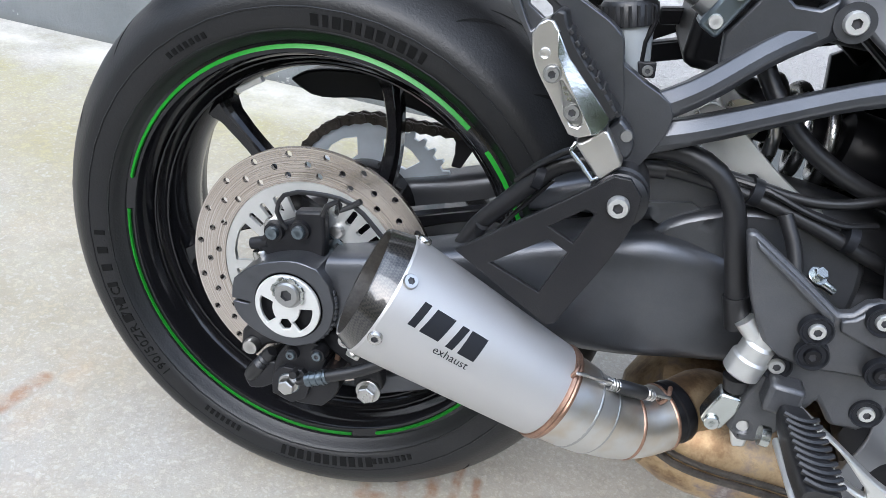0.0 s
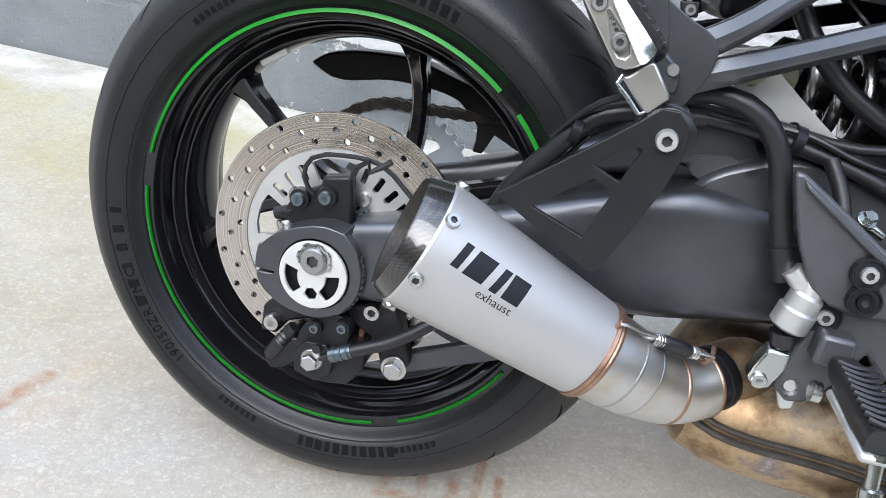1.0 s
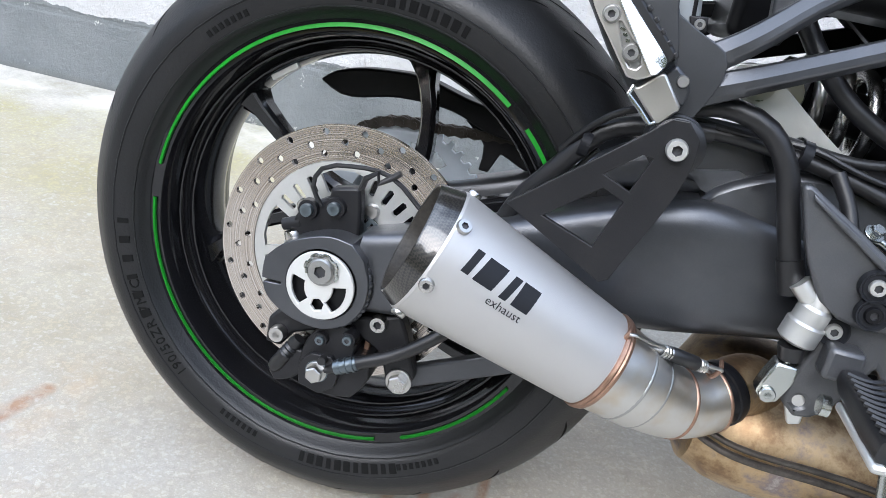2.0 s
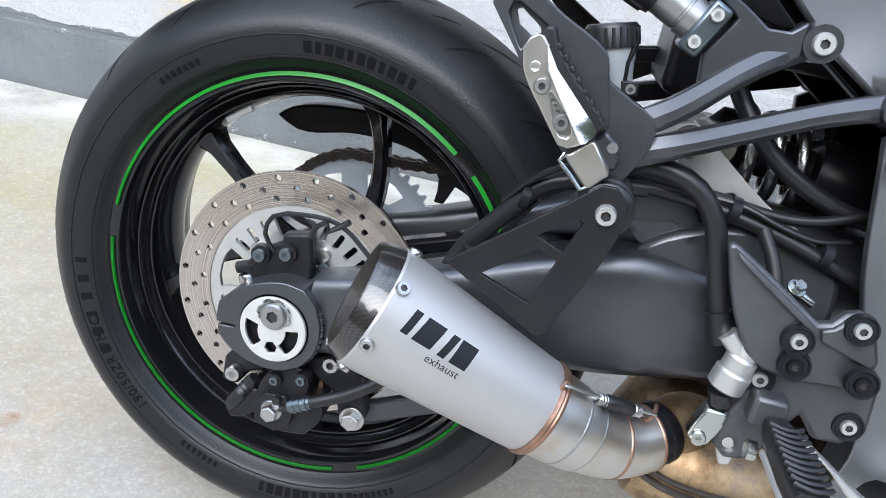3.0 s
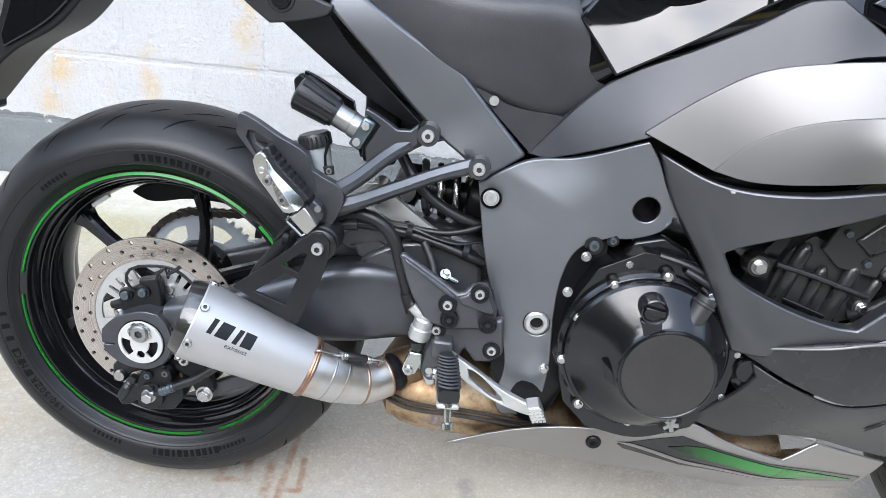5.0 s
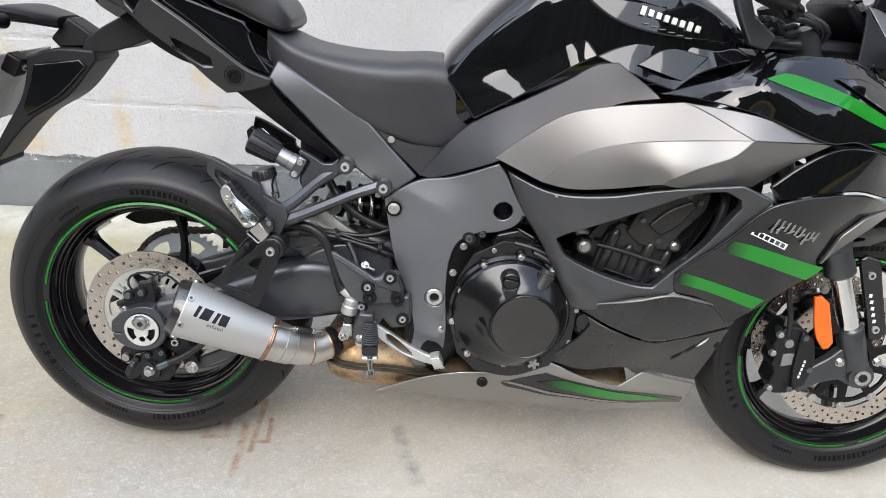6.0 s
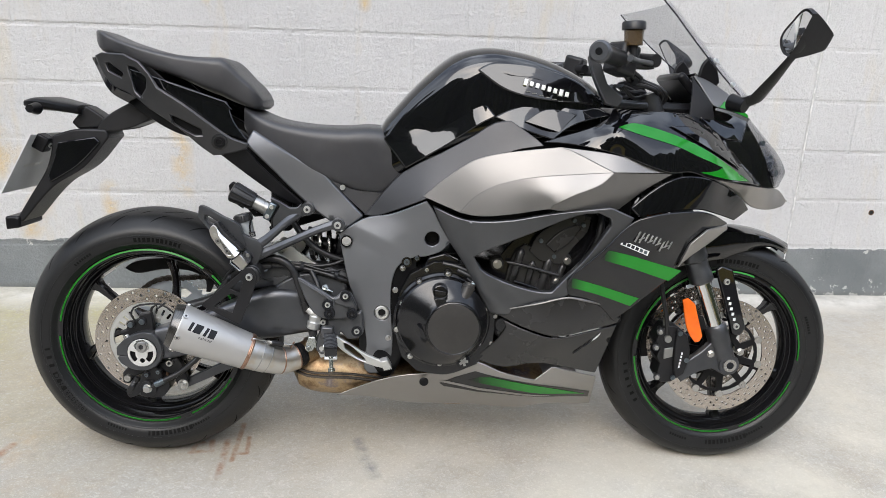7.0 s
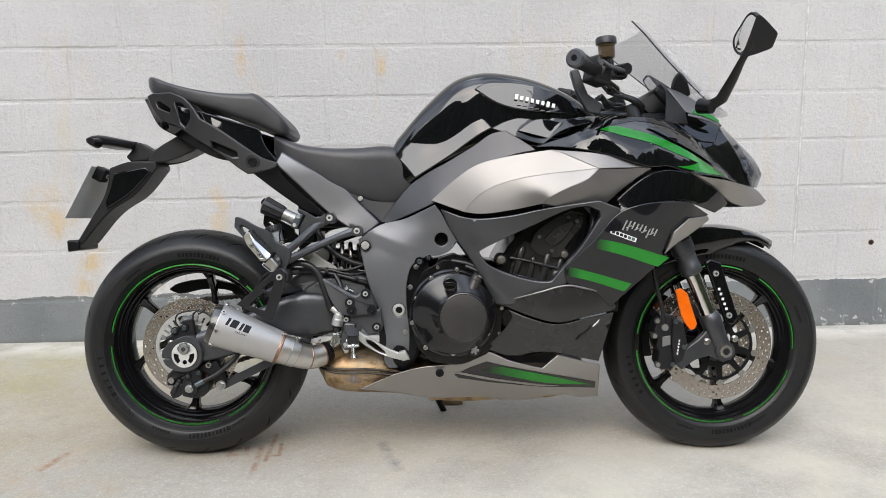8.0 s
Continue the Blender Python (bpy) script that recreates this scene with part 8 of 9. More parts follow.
panel("inner_cowl", [(1.268, 0.953, 0.128), (1.272, 0.985, 0.112), (1.316, 0.922, 0.139), (1.320, 0.888, 0.148), (1.258, 0.889, 0.150)], BLACK, machine, "black cockpit side fin", thick=0.006, corner=25)

# ---- tail ----
tail_y = surface([(-0.105, 0.970, 0.095), (-0.032, 0.975, 0.128), (0.031, 0.935, 0.150), (0.051, 0.903, 0.154), (0.166, 0.830, 0.163), (0.252, 0.788, 0.160), (0.216, 0.768, 0.164), (0.175, 0.761, 0.164), (0.109, 0.812, 0.160), (0.029, 0.860, 0.146), (-0.064, 0.906, 0.106), (-0.04, 0.93, 0.122)])
panel("grab_handle", [(-0.104, 0.970, 0), (-0.086, 0.977, 0), (-0.032, 0.976, 0), (0.007, 0.960, 0), (0.031, 0.936, 0), (0.051, 0.905, 0), (0.105, 0.874, 0), (0.166, 0.832, 0), (0.211, 0.803, 0), (0.253, 0.789, 0), (0.245, 0.776, 0), (0.216, 0.767, 0), (0.175, 0.760, 0), (0.145, 0.780, 0), (0.109, 0.809, 0), (0.064, 0.838, 0), (0.029, 0.858, 0), (-0.005, 0.882, 0), (-0.064, 0.905, 0), (-0.088, 0.935, 0)], TAIL, machine, "graphite tail and grab handle", yf=tail_y, thick=0.014, corner=18, bevel=0.005,
      holes=([(-0.077, 0.954, 0), (-0.068, 0.956, 0), (-0.031, 0.933, 0), (-0.036, 0.923, 0), (-0.070, 0.938, 0)], [(-0.020, 0.950, 0), (0.0, 0.946, 0), (0.026, 0.924, 0), (0.024, 0.902, 0), (0.010, 0.883, 0), (-0.004, 0.897, 0), (-0.011, 0.924, 0)],
             [(0.078, 0.846, 0), (0.091, 0.842, 0), (0.148, 0.817, 0), (0.151, 0.805, 0), (0.131, 0.805, 0), (0.086, 0.828, 0)]))
panel("handle_recess", [(0.070, 0.852, 0.128), (0.155, 0.825, 0.138), (0.160, 0.795, 0.138), (0.080, 0.82, 0.130)], BLACK, machine, "dark recess behind the handle", thick=0.004)
for s in (-1, 1):
    part("handle_plug", aim(lathe([(0.0, 0.002), (0.006, 0.002), (0.007, 0.005), (0.012, 0.005), (0.0135, -0.002), (0.0165, -0.002), (0.0165, 0.0025), (0.0185, 0.0)], 26), (0.1885, s * 0.1625, 0.791), (0, s, 0)), BLACK, machine, "round black plug", 30)
panel("tail_inner", [(-0.12, 0.966, 0.045), (-0.02, 0.97, 0.085), (0.08, 0.90, 0.11), (0.18, 0.80, 0.125), (0.10, 0.80, 0.12), (-0.03, 0.865, 0.09), (-0.09, 0.90, 0.05)], BLACK, machine, "dark inner tail", thick=0.006)
panel("tail_lower", [(-0.120, 0.966, 0.070), (-0.098, 0.968, 0.088), (-0.082, 0.930, 0.094), (-0.058, 0.903, 0.100), (0.0, 0.882, 0.125), (-0.03, 0.868, 0.105), (-0.075, 0.890, 0.085), (-0.102, 0.930, 0.072)], GLOSS, machine, "gloss black tail tip with lamp", thick=0.006)
panel("tail_gloss", [(-0.03, 0.945, 0.112), (0.059, 0.922, 0.126), (0.199, 0.880, 0.132), (0.214, 0.838, 0.136), (0.246, 0.796, 0.142), (0.160, 0.822, 0.138), (0.035, 0.898, 0.126)], GLOSS, machine, "gloss black tail side", thick=0.006, corner=30)
panel("tail_strip", [(0.055, 0.9215, 0.128), (0.196, 0.880, 0.134), (0.212, 0.862, 0.135), (0.099, 0.898, 0.129)], GLOSS, machine, "gloss black raised tail strip", thick=0.004, lift=0.003, corner=30, bevel=0.0015)
panel("rear_cover", [(0.172, 0.773, 0.150), (0.244, 0.778, 0.142), (0.273, 0.742, 0.136), (0.376, 0.652, 0.133), (0.355, 0.652, 0.128), (0.316, 0.667, 0.122), (0.258, 0.705, 0.125)], BLACK, machine, "black rear under-cover", thick=0.008, corner=45)
panel("seat_side_cover", [(0.242, 0.788, 0.146), (0.257, 0.820, 0.134), (0.34, 0.770, 0.136), (0.42, 0.726, 0.138), (0.468, 0.678, 0.142), (0.514, 0.633, 0.147), (0.466, 0.597, 0.152), (0.43, 0.622, 0.150), (0.399, 0.642, 0.144), (0.36, 0.675, 0.140), (0.303, 0.730, 0.140)], COVERGREY, machine, "satin graphite seat side cover", thick=0.012, corner=16, bevel=0.007)
panel("seat_corner", [(0.418, 0.728, 0.132), (0.48, 0.694, 0.132), (0.554, 0.687, 0.134), (0.602, 0.742, 0.132), (0.560, 0.69, 0.136), (0.518, 0.636, 0.142), (0.470, 0.678, 0.138)], MATTE, machine, "satin black seat corner panel", thick=0.008, corner=40)

# plate hanger
ph = group_part("plate_hanger", "black number plate hanger with mudflap", (0.027, 0, 0))
for s in (-1, 1):
    part("arm", plate([(0.02, 0.872), (0.015, 0.852), (-0.079, 0.806), (-0.126, 0.798), (-0.15, 0.80), (-0.138, 0.822), (-0.06, 0.875)], s * 0.045 - 0.006, s * 0.045 + 0.006), MATTE, ph, "", 30, 0.004)
part("spine", plate([(-0.08, 0.838), (-0.062, 0.878), (0.02, 0.87), (0.0, 0.845), (-0.079, 0.808), (-0.13, 0.80)], -0.045, 0.045), MATTE, ph, "", 30, 0.006)
part("mudguard", plate([(-0.251, 0.783), (-0.20, 0.800), (-0.126, 0.802), (-0.120, 0.785), (-0.180, 0.713), (-0.252, 0.664), (-0.330, 0.574), (-0.344, 0.580), (-0.306, 0.642), (-0.268, 0.705), (-0.254, 0.752)], -0.055, 0.055), MATTE, ph, "", 30, 0.008)
part("mudguard_face", plate([(-0.236, 0.770), (-0.150, 0.785), (-0.138, 0.772), (-0.192, 0.716), (-0.258, 0.672), (-0.262, 0.690), (-0.244, 0.740)], -0.061, -0.052, (), 0.01, 30), GLOSS, ph, "gloss black inset", 30, 0.003)
part("flap", plate([(-0.368, 0.588), (-0.332, 0.590), (-0.332, 0.562), (-0.366, 0.556)], -0.06, 0.06), BLACK, ph, "", 30, 0.005)
part("lamp_arm", plate([(-0.19, 0.845), (-0.18, 0.856), (-0.134, 0.825), (-0.120, 0.808), (-0.20, 0.800), (-0.215, 0.815)], -0.03, 0.03), MATTE, ph, "", 30, 0.006)
part("rear_lamp", loft(lerp_rows([(-0.300, 0.856, 0.010, 0.08), (-0.285, 0.857, 0.014, 0.09), (-0.23, 0.852, 0.013, 0.08), (-0.19, 0.845, 0.012, 0.05)], 8), lambda s: squarish((s[0], 0, s[1]), s[2], s[3], 20, 3.5)), BLACK, ph, "black turn signal bar", 40)
part("indicator", rod((-0.262, -0.10, 0.846), (-0.262, -0.135, 0.846), 0.014, 0.009), BLACK, ph)
plate_m = Matrix.Translation((-0.316, 0, 0.717)) @ Matrix.Rotation(radians(28), 4, "Y")
part("number_plate", block((-0.0015, -0.10, -0.078), (0.0015, 0.10, 0.078), plate_m), PLATE, ph, "plain grey back of the number plate", 0, 0.0008)
for y in (-0.045, -0.02, 0.005, 0.03):
    part("plate_bar", block((0.0016, y - 0.009, -0.012), (0.0022, y + 0.009, -0.004), plate_m), ALLOY, ph, "", 0)
part("plate_bracket", block((0.0, -0.07, 0.045), (0.03, -0.03, 0.082), plate_m), BLACK, ph, "", 30, 0.004)
bolt(plate_m @ Vector((0.031, -0.05, 0.066)), plate_m.to_3x3() @ Vector((1, -0.6, 0)), 0.006, ph, ALLOY, 0.004)


# ---- front fork, brakes, fender ----
AXIS = Vector((-0.375, 0, 0.927))          # steering axis direction, upwards


def on_fork(s, y):
    return Vector((1.431, y, 0.2925)) + AXIS * s


fork = group_part("front_fork", "upside-down fork with black tubes and bright stanchions")
for s in (-1, 1):
    y = 0.104 * s
    part("stanchion", rod(on_fork(0.06, y), on_fork(0.24, y), 0.0205, None, 30), CHROME, fork, "bright stanchion")
    part("outer_tube", rod(on_fork(0.215, y), on_fork(0.70, y), 0.029, None, 32, [(0.024, 0), (0.0295, 0.01), (0.0295, 0.06), (0.0275, 0.07), (0.0275, 0.12), (0.0315, 0.13), (0.0315, 0.2), (0.027, 0.21), (0.027, 1)]), SATIN, fork)
    part("fork_foot", rod(on_fork(-0.03, y), on_fork(0.10, y), 0.03, None, 28, [(0.018, 0), (0.026, 0.2), (0.025, 0.5), (0.0275, 0.75), (0.0275, 0.97), (0.0245, 1)]), SATIN, fork)
    part("axle_boss", rod((1.434, y - 0.018 * s, 0.286), (1.434, y + 0.022 * s, 0.286), 0.027, 0.025, 30), SATIN, fork)
    part("axle_end", rod((1.434, y + 0.02 * s, 0.286), (1.434, y + 0.027 * s, 0.286), 0.0165, None, 28, [(0.0165, 0), (0.0165, 1)]), STEEL, fork)
    part("axle_bore", rod((1.434, y + 0.0265 * s, 0.286), (1.434, y + 0.0275 * s, 0.286), 0.009, None, 20), INK, fork)
    part("foot_casting", plate([(1.455, 0.262), (1.43, 0.255), (1.395, 0.272), (1.36, 0.262), (1.32, 0.235), (1.305, 0.25), (1.33, 0.29), (1.365, 0.318), (1.385, 0.34), (1.42, 0.33), (1.46, 0.30)], y - 0.012, y + 0.010), SATIN, fork, "", 30, 0.006)
    for x, z in ((1.388, 0.311), (1.462, 0.318)):
        hexbolt((x, y + 0.011 * s, z), (0, s, 0), 0.008, fork, STEEL, 0.008, 0.0095)
    part("reflector", plate([(1.295, 0.452), (1.309, 0.457), (1.327, 0.443), (1.354, 0.361), (1.348, 0.348), (1.336, 0.345), (1.318, 0.369)], s * 0.131 - 0.004, s * 0.131 + 0.004), ORANGE, fork, "amber side reflector", 30, 0.002)
    part("reflector_stay", plate([(1.325, 0.42), (1.352, 0.41), (1.366, 0.38), (1.342, 0.37)], s * 0.122 - 0.004, s * 0.122 + 0.003), BLACK, fork, "", 30)
    cal = group_part("front_caliper", "black radial front brake caliper")
    part("body", plate([(1.250, 0.369), (1.262, 0.386), (1.292, 0.382), (1.318, 0.362), (1.328, 0.309), (1.318, 0.274), (1.29, 0.239), (1.262, 0.237), (1.25, 0.256), (1.256, 0.286), (1.246, 0.304), (1.252, 0.324), (1.24, 0.342)], s * 0.098 - 0.030, s * 0.098 + 0.030), MATTE, cal, "", 30, 0.008)
    part("bridge", plate([(1.288, 0.379), (1.315, 0.364), (1.326, 0.314), (1.316, 0.264), (1.295, 0.250), (1.288, 0.286)], s * 0.132 - 0.006, s * 0.132 + 0.005), MATTE, cal, "", 30, 0.006)
    for x, z in ((1.259, 0.369), (1.252, 0.329), (1.261, 0.252)):
        part("pin", rod((x, s * 0.10, z), (x - 0.012, s * 0.133, z), 0.009, 0.008), SATIN, cal)
        hexbolt((x - 0.010, s * 0.13, z), (-0.2, s, 0), 0.006, cal, STEEL, 0.007)
    for x, z in ((1.296, 0.368), (1.318, 0.300), (1.288, 0.254)):
        bolt((x, s * 0.136, z), (0, s, 0), 0.0062, cal, DARKZINC, 0.005)
    part("bleed_nipple", rod((1.262, s * 0.118, 0.384), (1.258, s * 0.124, 0.404), 0.005, 0.0035, 12), DULL, cal)
    part("banjo", rod((1.268, s * 0.126, 0.352), (1.268, s * 0.136, 0.352), 0.009, 0.009, 16), DULL, cal)
    part("pad_spring", plate([(1.262, 0.300), (1.284, 0.306), (1.284, 0.330), (1.262, 0.326)], s * 0.130 - 0.003, s * 0.130 + 0.003), DULL, cal, "", 30, 0.001)
    for i in range(5):
        part("mark_bar", block((1.2985 + i * 0.0012, s * 0.138 - 0.0006, 0.280 + i * 0.0085), (1.3025 + i * 0.0012, s * 0.138 + 0.0006, 0.286 + i * 0.0085), Matrix.Translation((0, 0, 0))), WHITE, cal, "", 0)
    part("hose", tube([(1.268, s * 0.125, 0.355), (1.262, s * 0.128, 0.40), (1.250, s * 0.125, 0.45), (1.238, s * 0.115, 0.52), (1.23, s * 0.10, 0.60)], 0.0058, 10), SOFT, cal)
    part("guard", plate([(1.388, 0.522), (1.402, 0.532), (1.432, 0.522), (1.445, 0.48), (1.482, 0.372), (1.468, 0.352), (1.446, 0.356), (1.418, 0.44)], s * 0.086 - 0.006, s * 0.086 + 0.006), GLOSS, fork, "gloss black fender stay", 30, 0.004)
    for i in range(5):
        c = Vector((1.427 + i * 0.0052, s * 0.0935, 0.450 - i * 0.0135))
        part("stay_mark", block(c - Vector((0.0032, 0.0006, 0.0036)), c + Vector((0.0032, 0.0006, 0.0036))), WHITE, fork, "", 0)
    for x, z in ((1.418, 0.492), (1.455, 0.378)):
        bolt((x, s * 0.092, z), (0, s, 0), 0.008, fork, ALLOY, 0.005)
    stick("yoke", on_fork(0.52, y), on_fork(0.58, y * 0.1), 0.03, 0.03, BLACK, fork, "", 0.008)
part("steering_stem", rod(on_fork(0.45, 0), on_fork(0.74, 0), 0.03), BLACK, fork)
part("front_axle", rod((1.432, -0.11, 0.2935), (1.432, 0.11, 0.2935), 0.011), STEEL, fork)

fen = bmesh.new()
rows = []
for i in range(36):
    t = i / 35
    a = radians(58 + 92 * t)
    w = 0.070 * (0.30 + 0.70 * min(1, t / 0.25) ** 0.7)
    drop = 0.055 * min(1, max(0, (t - 0.10) / 0.3)) * (1.0 if t < 0.55 else max(0.35, 1 - (t - 0.55) * 1.6))
    rows.append([])
    for u in (-1.0, -0.99, -0.93, -0.7, -0.35, 0, 0.35, 0.7, 0.93, 0.99, 1.0):
        rr = 0.318 + 0.012 * (1 - t) * (1 - abs(u)) + 0.006 * math.cos(u * 1.3)
        if abs(u) == 1.0:
            rr -= drop + 0.012
        elif abs(u) > 0.98:
            rr -= drop * 0.4 + 0.006
        rows[-1].append(fen.verts.new((1.432 + rr * math.cos(a), u * w, 0.2935 + rr * math.sin(a))))
for p, q in zip(rows, rows[1:]):
    for k in range(len(p) - 1):
        fen.faces.new((p[k], p[k + 1], q[k + 1], q[k]))
fo = part("front_fender", fen, GLOSS, machine, "gloss black front fender", 60)
fo.modifiers.new("thick", "SOLIDIFY").thickness = 0.004

# ---- handlebar, controls, mirrors, screen ----
bars = group_part("handlebar", "black clip-on handlebar with controls")
for s in (-1, 1):
    g0, g1 = Vector((1.068, s * 0.235, 1.008)), Vector((0.990, s * 0.360, 1.012))
    part("grip", rod(g0.lerp(g1, 0.12), g1, 0.0175, None, 24, [(0.024, 0), (0.024, 0.08), (0.0185, 0.1), (0.0185, 0.5), (0.0195, 0.93), (0.0195, 1)]), SOFT, bars, "black rubber grip")
    part("bar_end", rod(g1, g1 + (g1 - g0) * 0.16, 0.0185, None, 24, [(0.015, 0), (0.0145, 0.15), (0.0225, 0.25), (0.0225, 0.8), (0.018, 1)]), SATIN, bars)
    bolt(g1 + (g1 - g0) * 0.16, g1 - g0, 0.0075, bars, BLACK, 0.002)
    part("tube", rod(Vector((1.085, s * 0.19, 1.006)), g0.lerp(g1, 0.2), 0.012), BLACK, bars)
    part("switchgear", block((-0.026, -0.026, -0.034), (0.026, 0.030, 0.034), Matrix.Translation(g0.lerp(g1, 0.04)) @ Matrix.Rotation(radians(s * -28), 4, "Z") @ Matrix.Rotation(radians(14), 4, "Y")), MATTE, bars, "", 30, 0.008)
    part("clamp", plate([(1.000, 1.016), (1.020, 1.022), (1.034, 0.985), (1.046, 0.957), (1.085, 0.930), (1.075, 0.905), (1.045, 0.912), (1.012, 0.975)], s * 0.195 - 0.012, s * 0.195 + 0.012), SATIN, bars, "", 30, 0.004)
    part("lever", tube([(1.128, s * 0.225, 1.006), (1.112, s * 0.29, 1.000), (1.070, s * 0.34, 1.000), (1.04, s * 0.385, 1.002)], [0.007, 0.006, 0.0055, 0.007], 10), SATIN, bars)
    part("lever_perch", block((1.075, s * 0.235 - 0.02, 0.990), (1.135, s * 0.235 + 0.02, 1.018)), MATTE, bars, "", 30, 0.006)
part("master_cylinder", rod((1.09, -0.20, 1.012), (1.125, -0.285, 1.006), 0.014), MATTE, bars)
for i in range(3):
    part("cable", tube([(1.07 + 0.012 * i, -0.225, 0.985), (1.10 + 0.01 * i, -0.20, 0.962 + 0.006 * i), (1.15, -0.16 + 0.02 * i, 0.955 + 0.008 * i), (1.19 + 0.01 * i, -0.12, 0.94), (1.195, -0.09, 0.905)], 0.005, 8), SOFT, bars)
part("wire_clip", rod((1.098, -0.205, 0.966), (1.108, -0.200, 0.964), 0.010), INK, bars)
for i in range(5):
    part("cable", tube([(1.08, -0.20 + 0.03 * i, 0.955), (1.12, -0.16 + 0.03 * i, 0.93 + 0.012 * (i % 3)), (1.17, -0.11 + 0.03 * i, 0.935 + 0.008 * (i % 2)), (1.20, -0.06 + 0.02 * i, 0.90), (1.19, -0.04, 0.84)], 0.0045 + 0.001 * (i % 2), 8), SOFT, bars)
part("top_yoke", block((1.08, -0.13, 0.905), (1.17, 0.13, 0.925)), SATIN, bars, "", 30, 0.008)
fres = group_part("front_reservoir", "amber brake fluid reservoir with black cap")
part("cup", rod((1.080, -0.262, 1.036), (1.078, -0.262, 1.070), 0.0195, 0.0205, 26), AMBER, fres)
part("cap", rod((1.078, -0.262, 1.069), (1.077, -0.262, 1.086), 0.025, None, 28, [(0.0255, 0), (0.0255, 0.8), (0.023, 1)]), SOFT, fres)
part("stalk", rod((1.084, -0.262, 1.010), (1.080, -0.262, 1.038), 0.009), MATTE, fres)

for s in (-1, 1):
    mir = group_part("mirror", "black wing mirror on a long stalk")
    part("stalk", loft([(0, 1.352, 0.206, 0.926, 0.020, 0.012), (0.2, 1.377, 0.225, 0.940, 0.017, 0.011), (0.5, 1.381, 0.29, 0.981, 0.013, 0.010), (0.8, 1.381, 0.345, 1.015, 0.009, 0.009), (1, 1.386, 0.380, 1.044, 0.009, 0.010)],
                       lambda q: [(q[1] + q[4] * math.cos(t), s * q[2] + s * q[5] * 0.5 * math.sin(t), q[3] + q[5] * math.sin(t)) for t in [math.tau * k / 14 for k in range(14)]]), MATTE, mir, "", 50)
    face = [(1.359, 0.342, 1.058), (1.365, 0.347, 1.030), (1.373, 0.360, 1.020), (1.380, 0.386, 1.058), (1.387, 0.410, 1.101), (1.380, 0.392, 1.113), (1.368, 0.366, 1.091)]
    if s > 0:
        face = [(x - 0.9 * (y - 0.372), y, z) for x, y, z in face]      # far glass is turned inboard
    mid = sum((Vector(p) for p in face), Vector()) / 7
    back = mid + Vector((0.069, 0.004, -0.014))
    hb = bmesh.new()
    rr = []
    for sc, k, dx in ((0.90, 0.0, 0.0015), (0.99, 0.0, -0.001), (1.03, 0.04, 0.004), (0.96, 0.20, 0.002), (0.74, 0.52, 0.0), (0.44, 0.88, 0.0), (0.33, 0.97, 0.0), (0.20, 1.0, 0.0)):
        rr.append([])
        for p in smooth_loop(face, 0.006, True, 70):
            q = mid + (Vector(p) - mid) * sc
            q = q.lerp(q + (back - mid), k) + Vector((dx, 0, 0))
            rr[-1].append(hb.verts.new((q.x, s * q.y, q.z)))
    for p, q in zip(rr, rr[1:]):
        for k in range(len(p)):
            hb.faces.new((p[k], p[(k + 1) % len(p)], q[(k + 1) % len(q)], q[k]))
    hb.faces.new(rr[-1])
    part("head", hb, MATTE, mir, "", 50)
    gb = bmesh.new()
    gb.faces.new([gb.verts.new((q.x, s * q.y, q.z)) for q in [mid + (Vector(p) - mid) * 0.88 + Vector((0.0012, 0, 0)) for p in smooth_loop(face, 0.006, True, 70)]])
    part("glass", gb, MIRROR, mir, "mirror glass", 0)
    part("foot", rod((1.338, s * 0.185, 0.930), (1.358, s * 0.216, 0.922), 0.020, 0.016, 18), BLACK, mir)

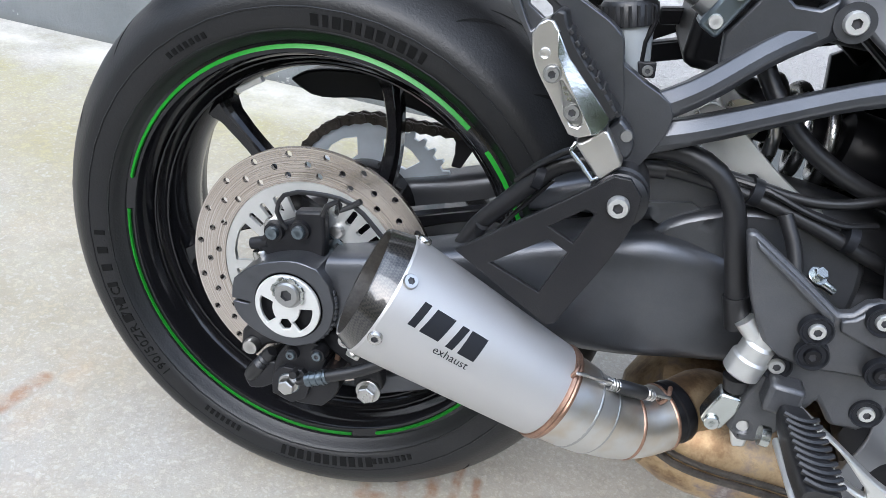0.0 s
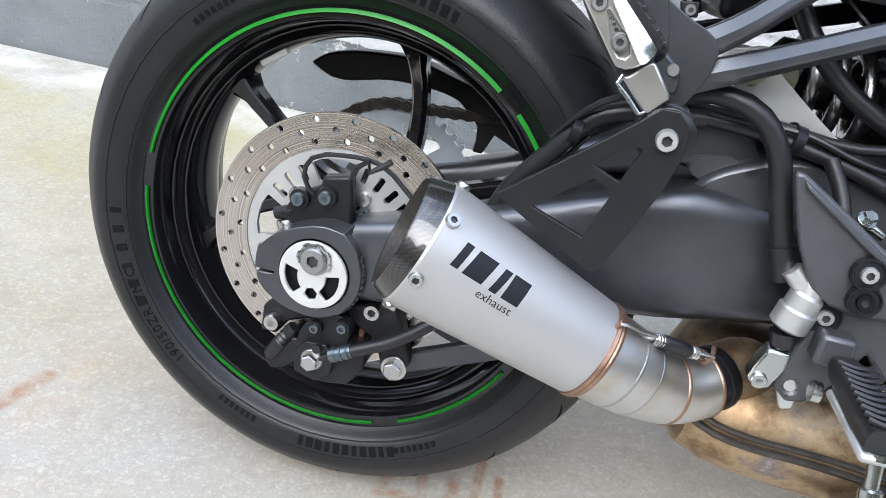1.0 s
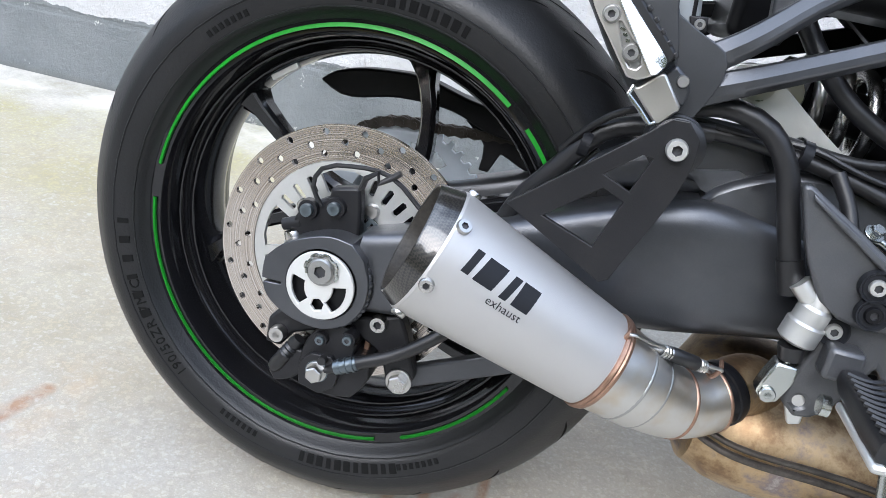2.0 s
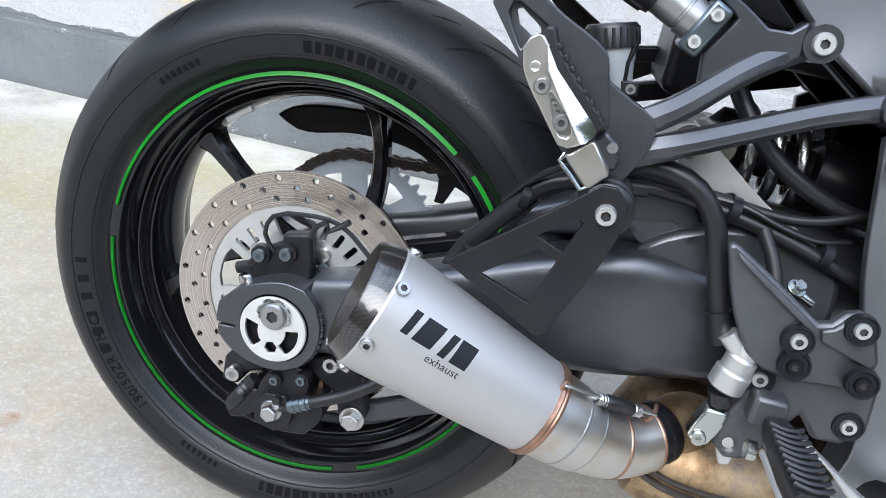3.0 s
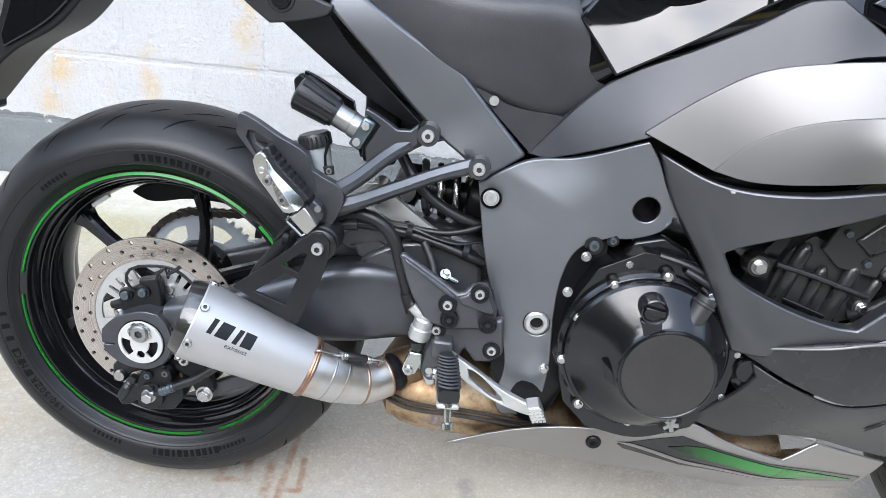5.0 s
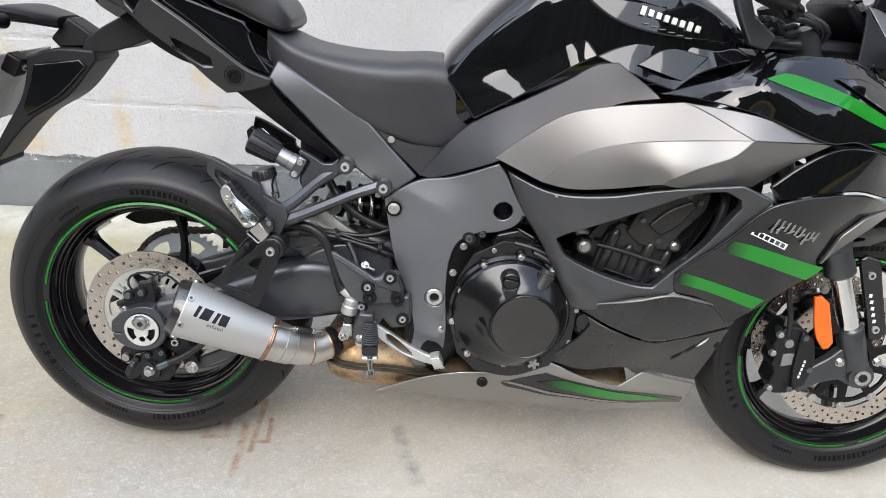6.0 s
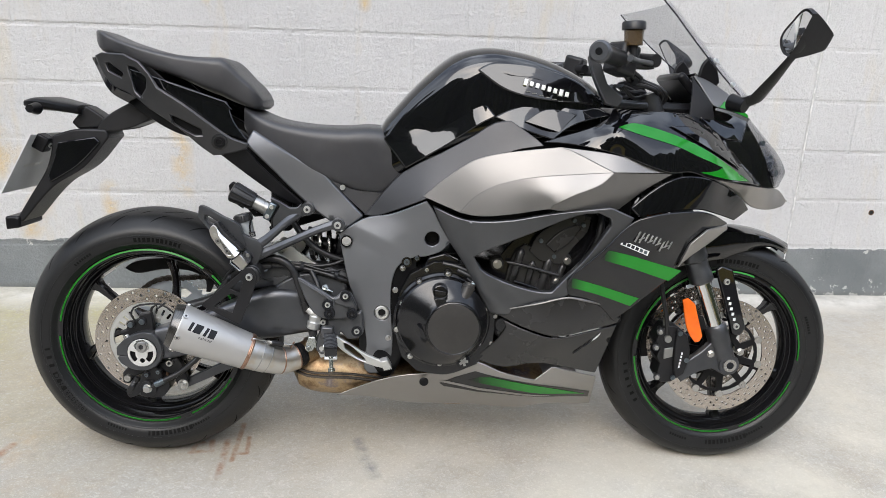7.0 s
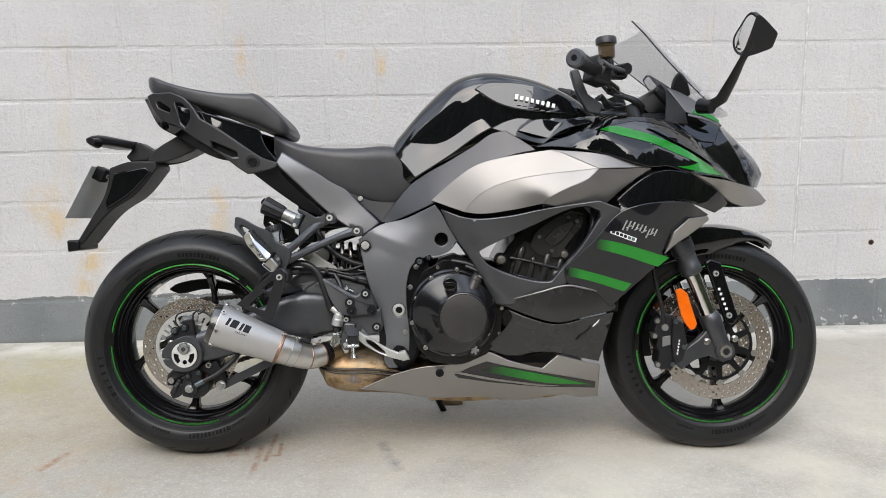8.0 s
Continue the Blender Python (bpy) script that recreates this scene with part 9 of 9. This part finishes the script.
scr = bmesh.new()
rows = []
for i in range(15):
    v = i / 14
    hw = 0.105 + 0.075 * v - 0.012 * max(0, v - 0.85) / 0.15
    ex, ez = 1.392 + (1.165 - 1.392) * v, 0.948 + (1.150 - 0.948) * (v * 0.85 + 0.15 * v * v)
    dep, rise = 0.085 - 0.022 * v, -0.020 + 0.030 * v
    rows.append([scr.verts.new((ex + dep * (1 - u * u), u * hw, ez + rise * (1 - u * u))) for u in np.linspace(-1, 1, 21)])
for p, q in zip(rows, rows[1:]):
    for k in range(20):
        scr.faces.new((p[k], p[k + 1], q[k + 1], q[k]))
so = part("windscreen", scr, SCREEN, machine, "smoke-tinted clear windscreen", 60)
so.modifiers.new("thick", "SOLIDIFY").thickness = 0.003
so.visible_shadow = False
for s in (-1, 1):
    edge = []
    for i in range(0, 15):
        v = i / 14
        hw = 0.105 + 0.075 * v - 0.012 * max(0, v - 0.85) / 0.15
        edge.append((1.392 + (1.165 - 1.392) * v, s * hw, 0.948 + 0.202 * (v * 0.85 + 0.15 * v * v)))
    part("screen_edge", tube(edge, 0.0016, 6), INK, machine, "dark screen edge")
    part("screen_stay", plate([(1.29, 0.985), (1.30, 1.02), (1.315, 1.035), (1.33, 1.02), (1.345, 0.975), (1.33, 0.96)], s * 0.09 - 0.006, s * 0.09 + 0.006), BLACK, machine, "black screen stay", 30, 0.004)
    bolt((1.312, s * 0.137, 1.022), (0.5, s, 0.4), 0.007, machine, ALLOY, 0.004, name="screen_bolt")
    bolt((1.366, s * 0.117, 0.971), (0.5, s, 0.4), 0.007, machine, ALLOY, 0.004, name="screen_bolt")
part("meter", block((-0.01, -0.085, -0.046), (0.012, 0.085, 0.046), Matrix.Translation((1.283, 0, 0.958)) @ Matrix.Rotation(radians(-44), 4, "Y")), BLACK, machine, "black instrument panel", 30, 0.008)

# ---- side stand on the far side ----
st = group_part("side_stand", "black steel side stand")
part("leg", rod((0.60, 0.13, 0.24), (0.695, 0.275, 0.010), 0.011, 0.010), BLACK, st)
part("foot", block((0.670, 0.245, 0.000), (0.735, 0.300, 0.012)), BLACK, st, "", 30, 0.004)

# ---- timber offcut under the stand's foot ----
WOOD = paint("sawn_pine", (0.46, 0.31, 0.19), 0.7, 0.0, 0.25, 14, 240, 0.3, stretch=(1, 0.1, 1))
wood = part("wood_block", block((-0.036, -0.045, 0.0), (0.036, 0.045, 0.024)), WOOD, None, "", 30, 0.002)
wood.location = (0.722, 0.312, floor_z(0.722, 0.312))
wood.rotation_euler = (0.0125, 0.0125, 0.1)
tagged(wood, "small pale sawn timber block lying under the side stand foot", "wood block")
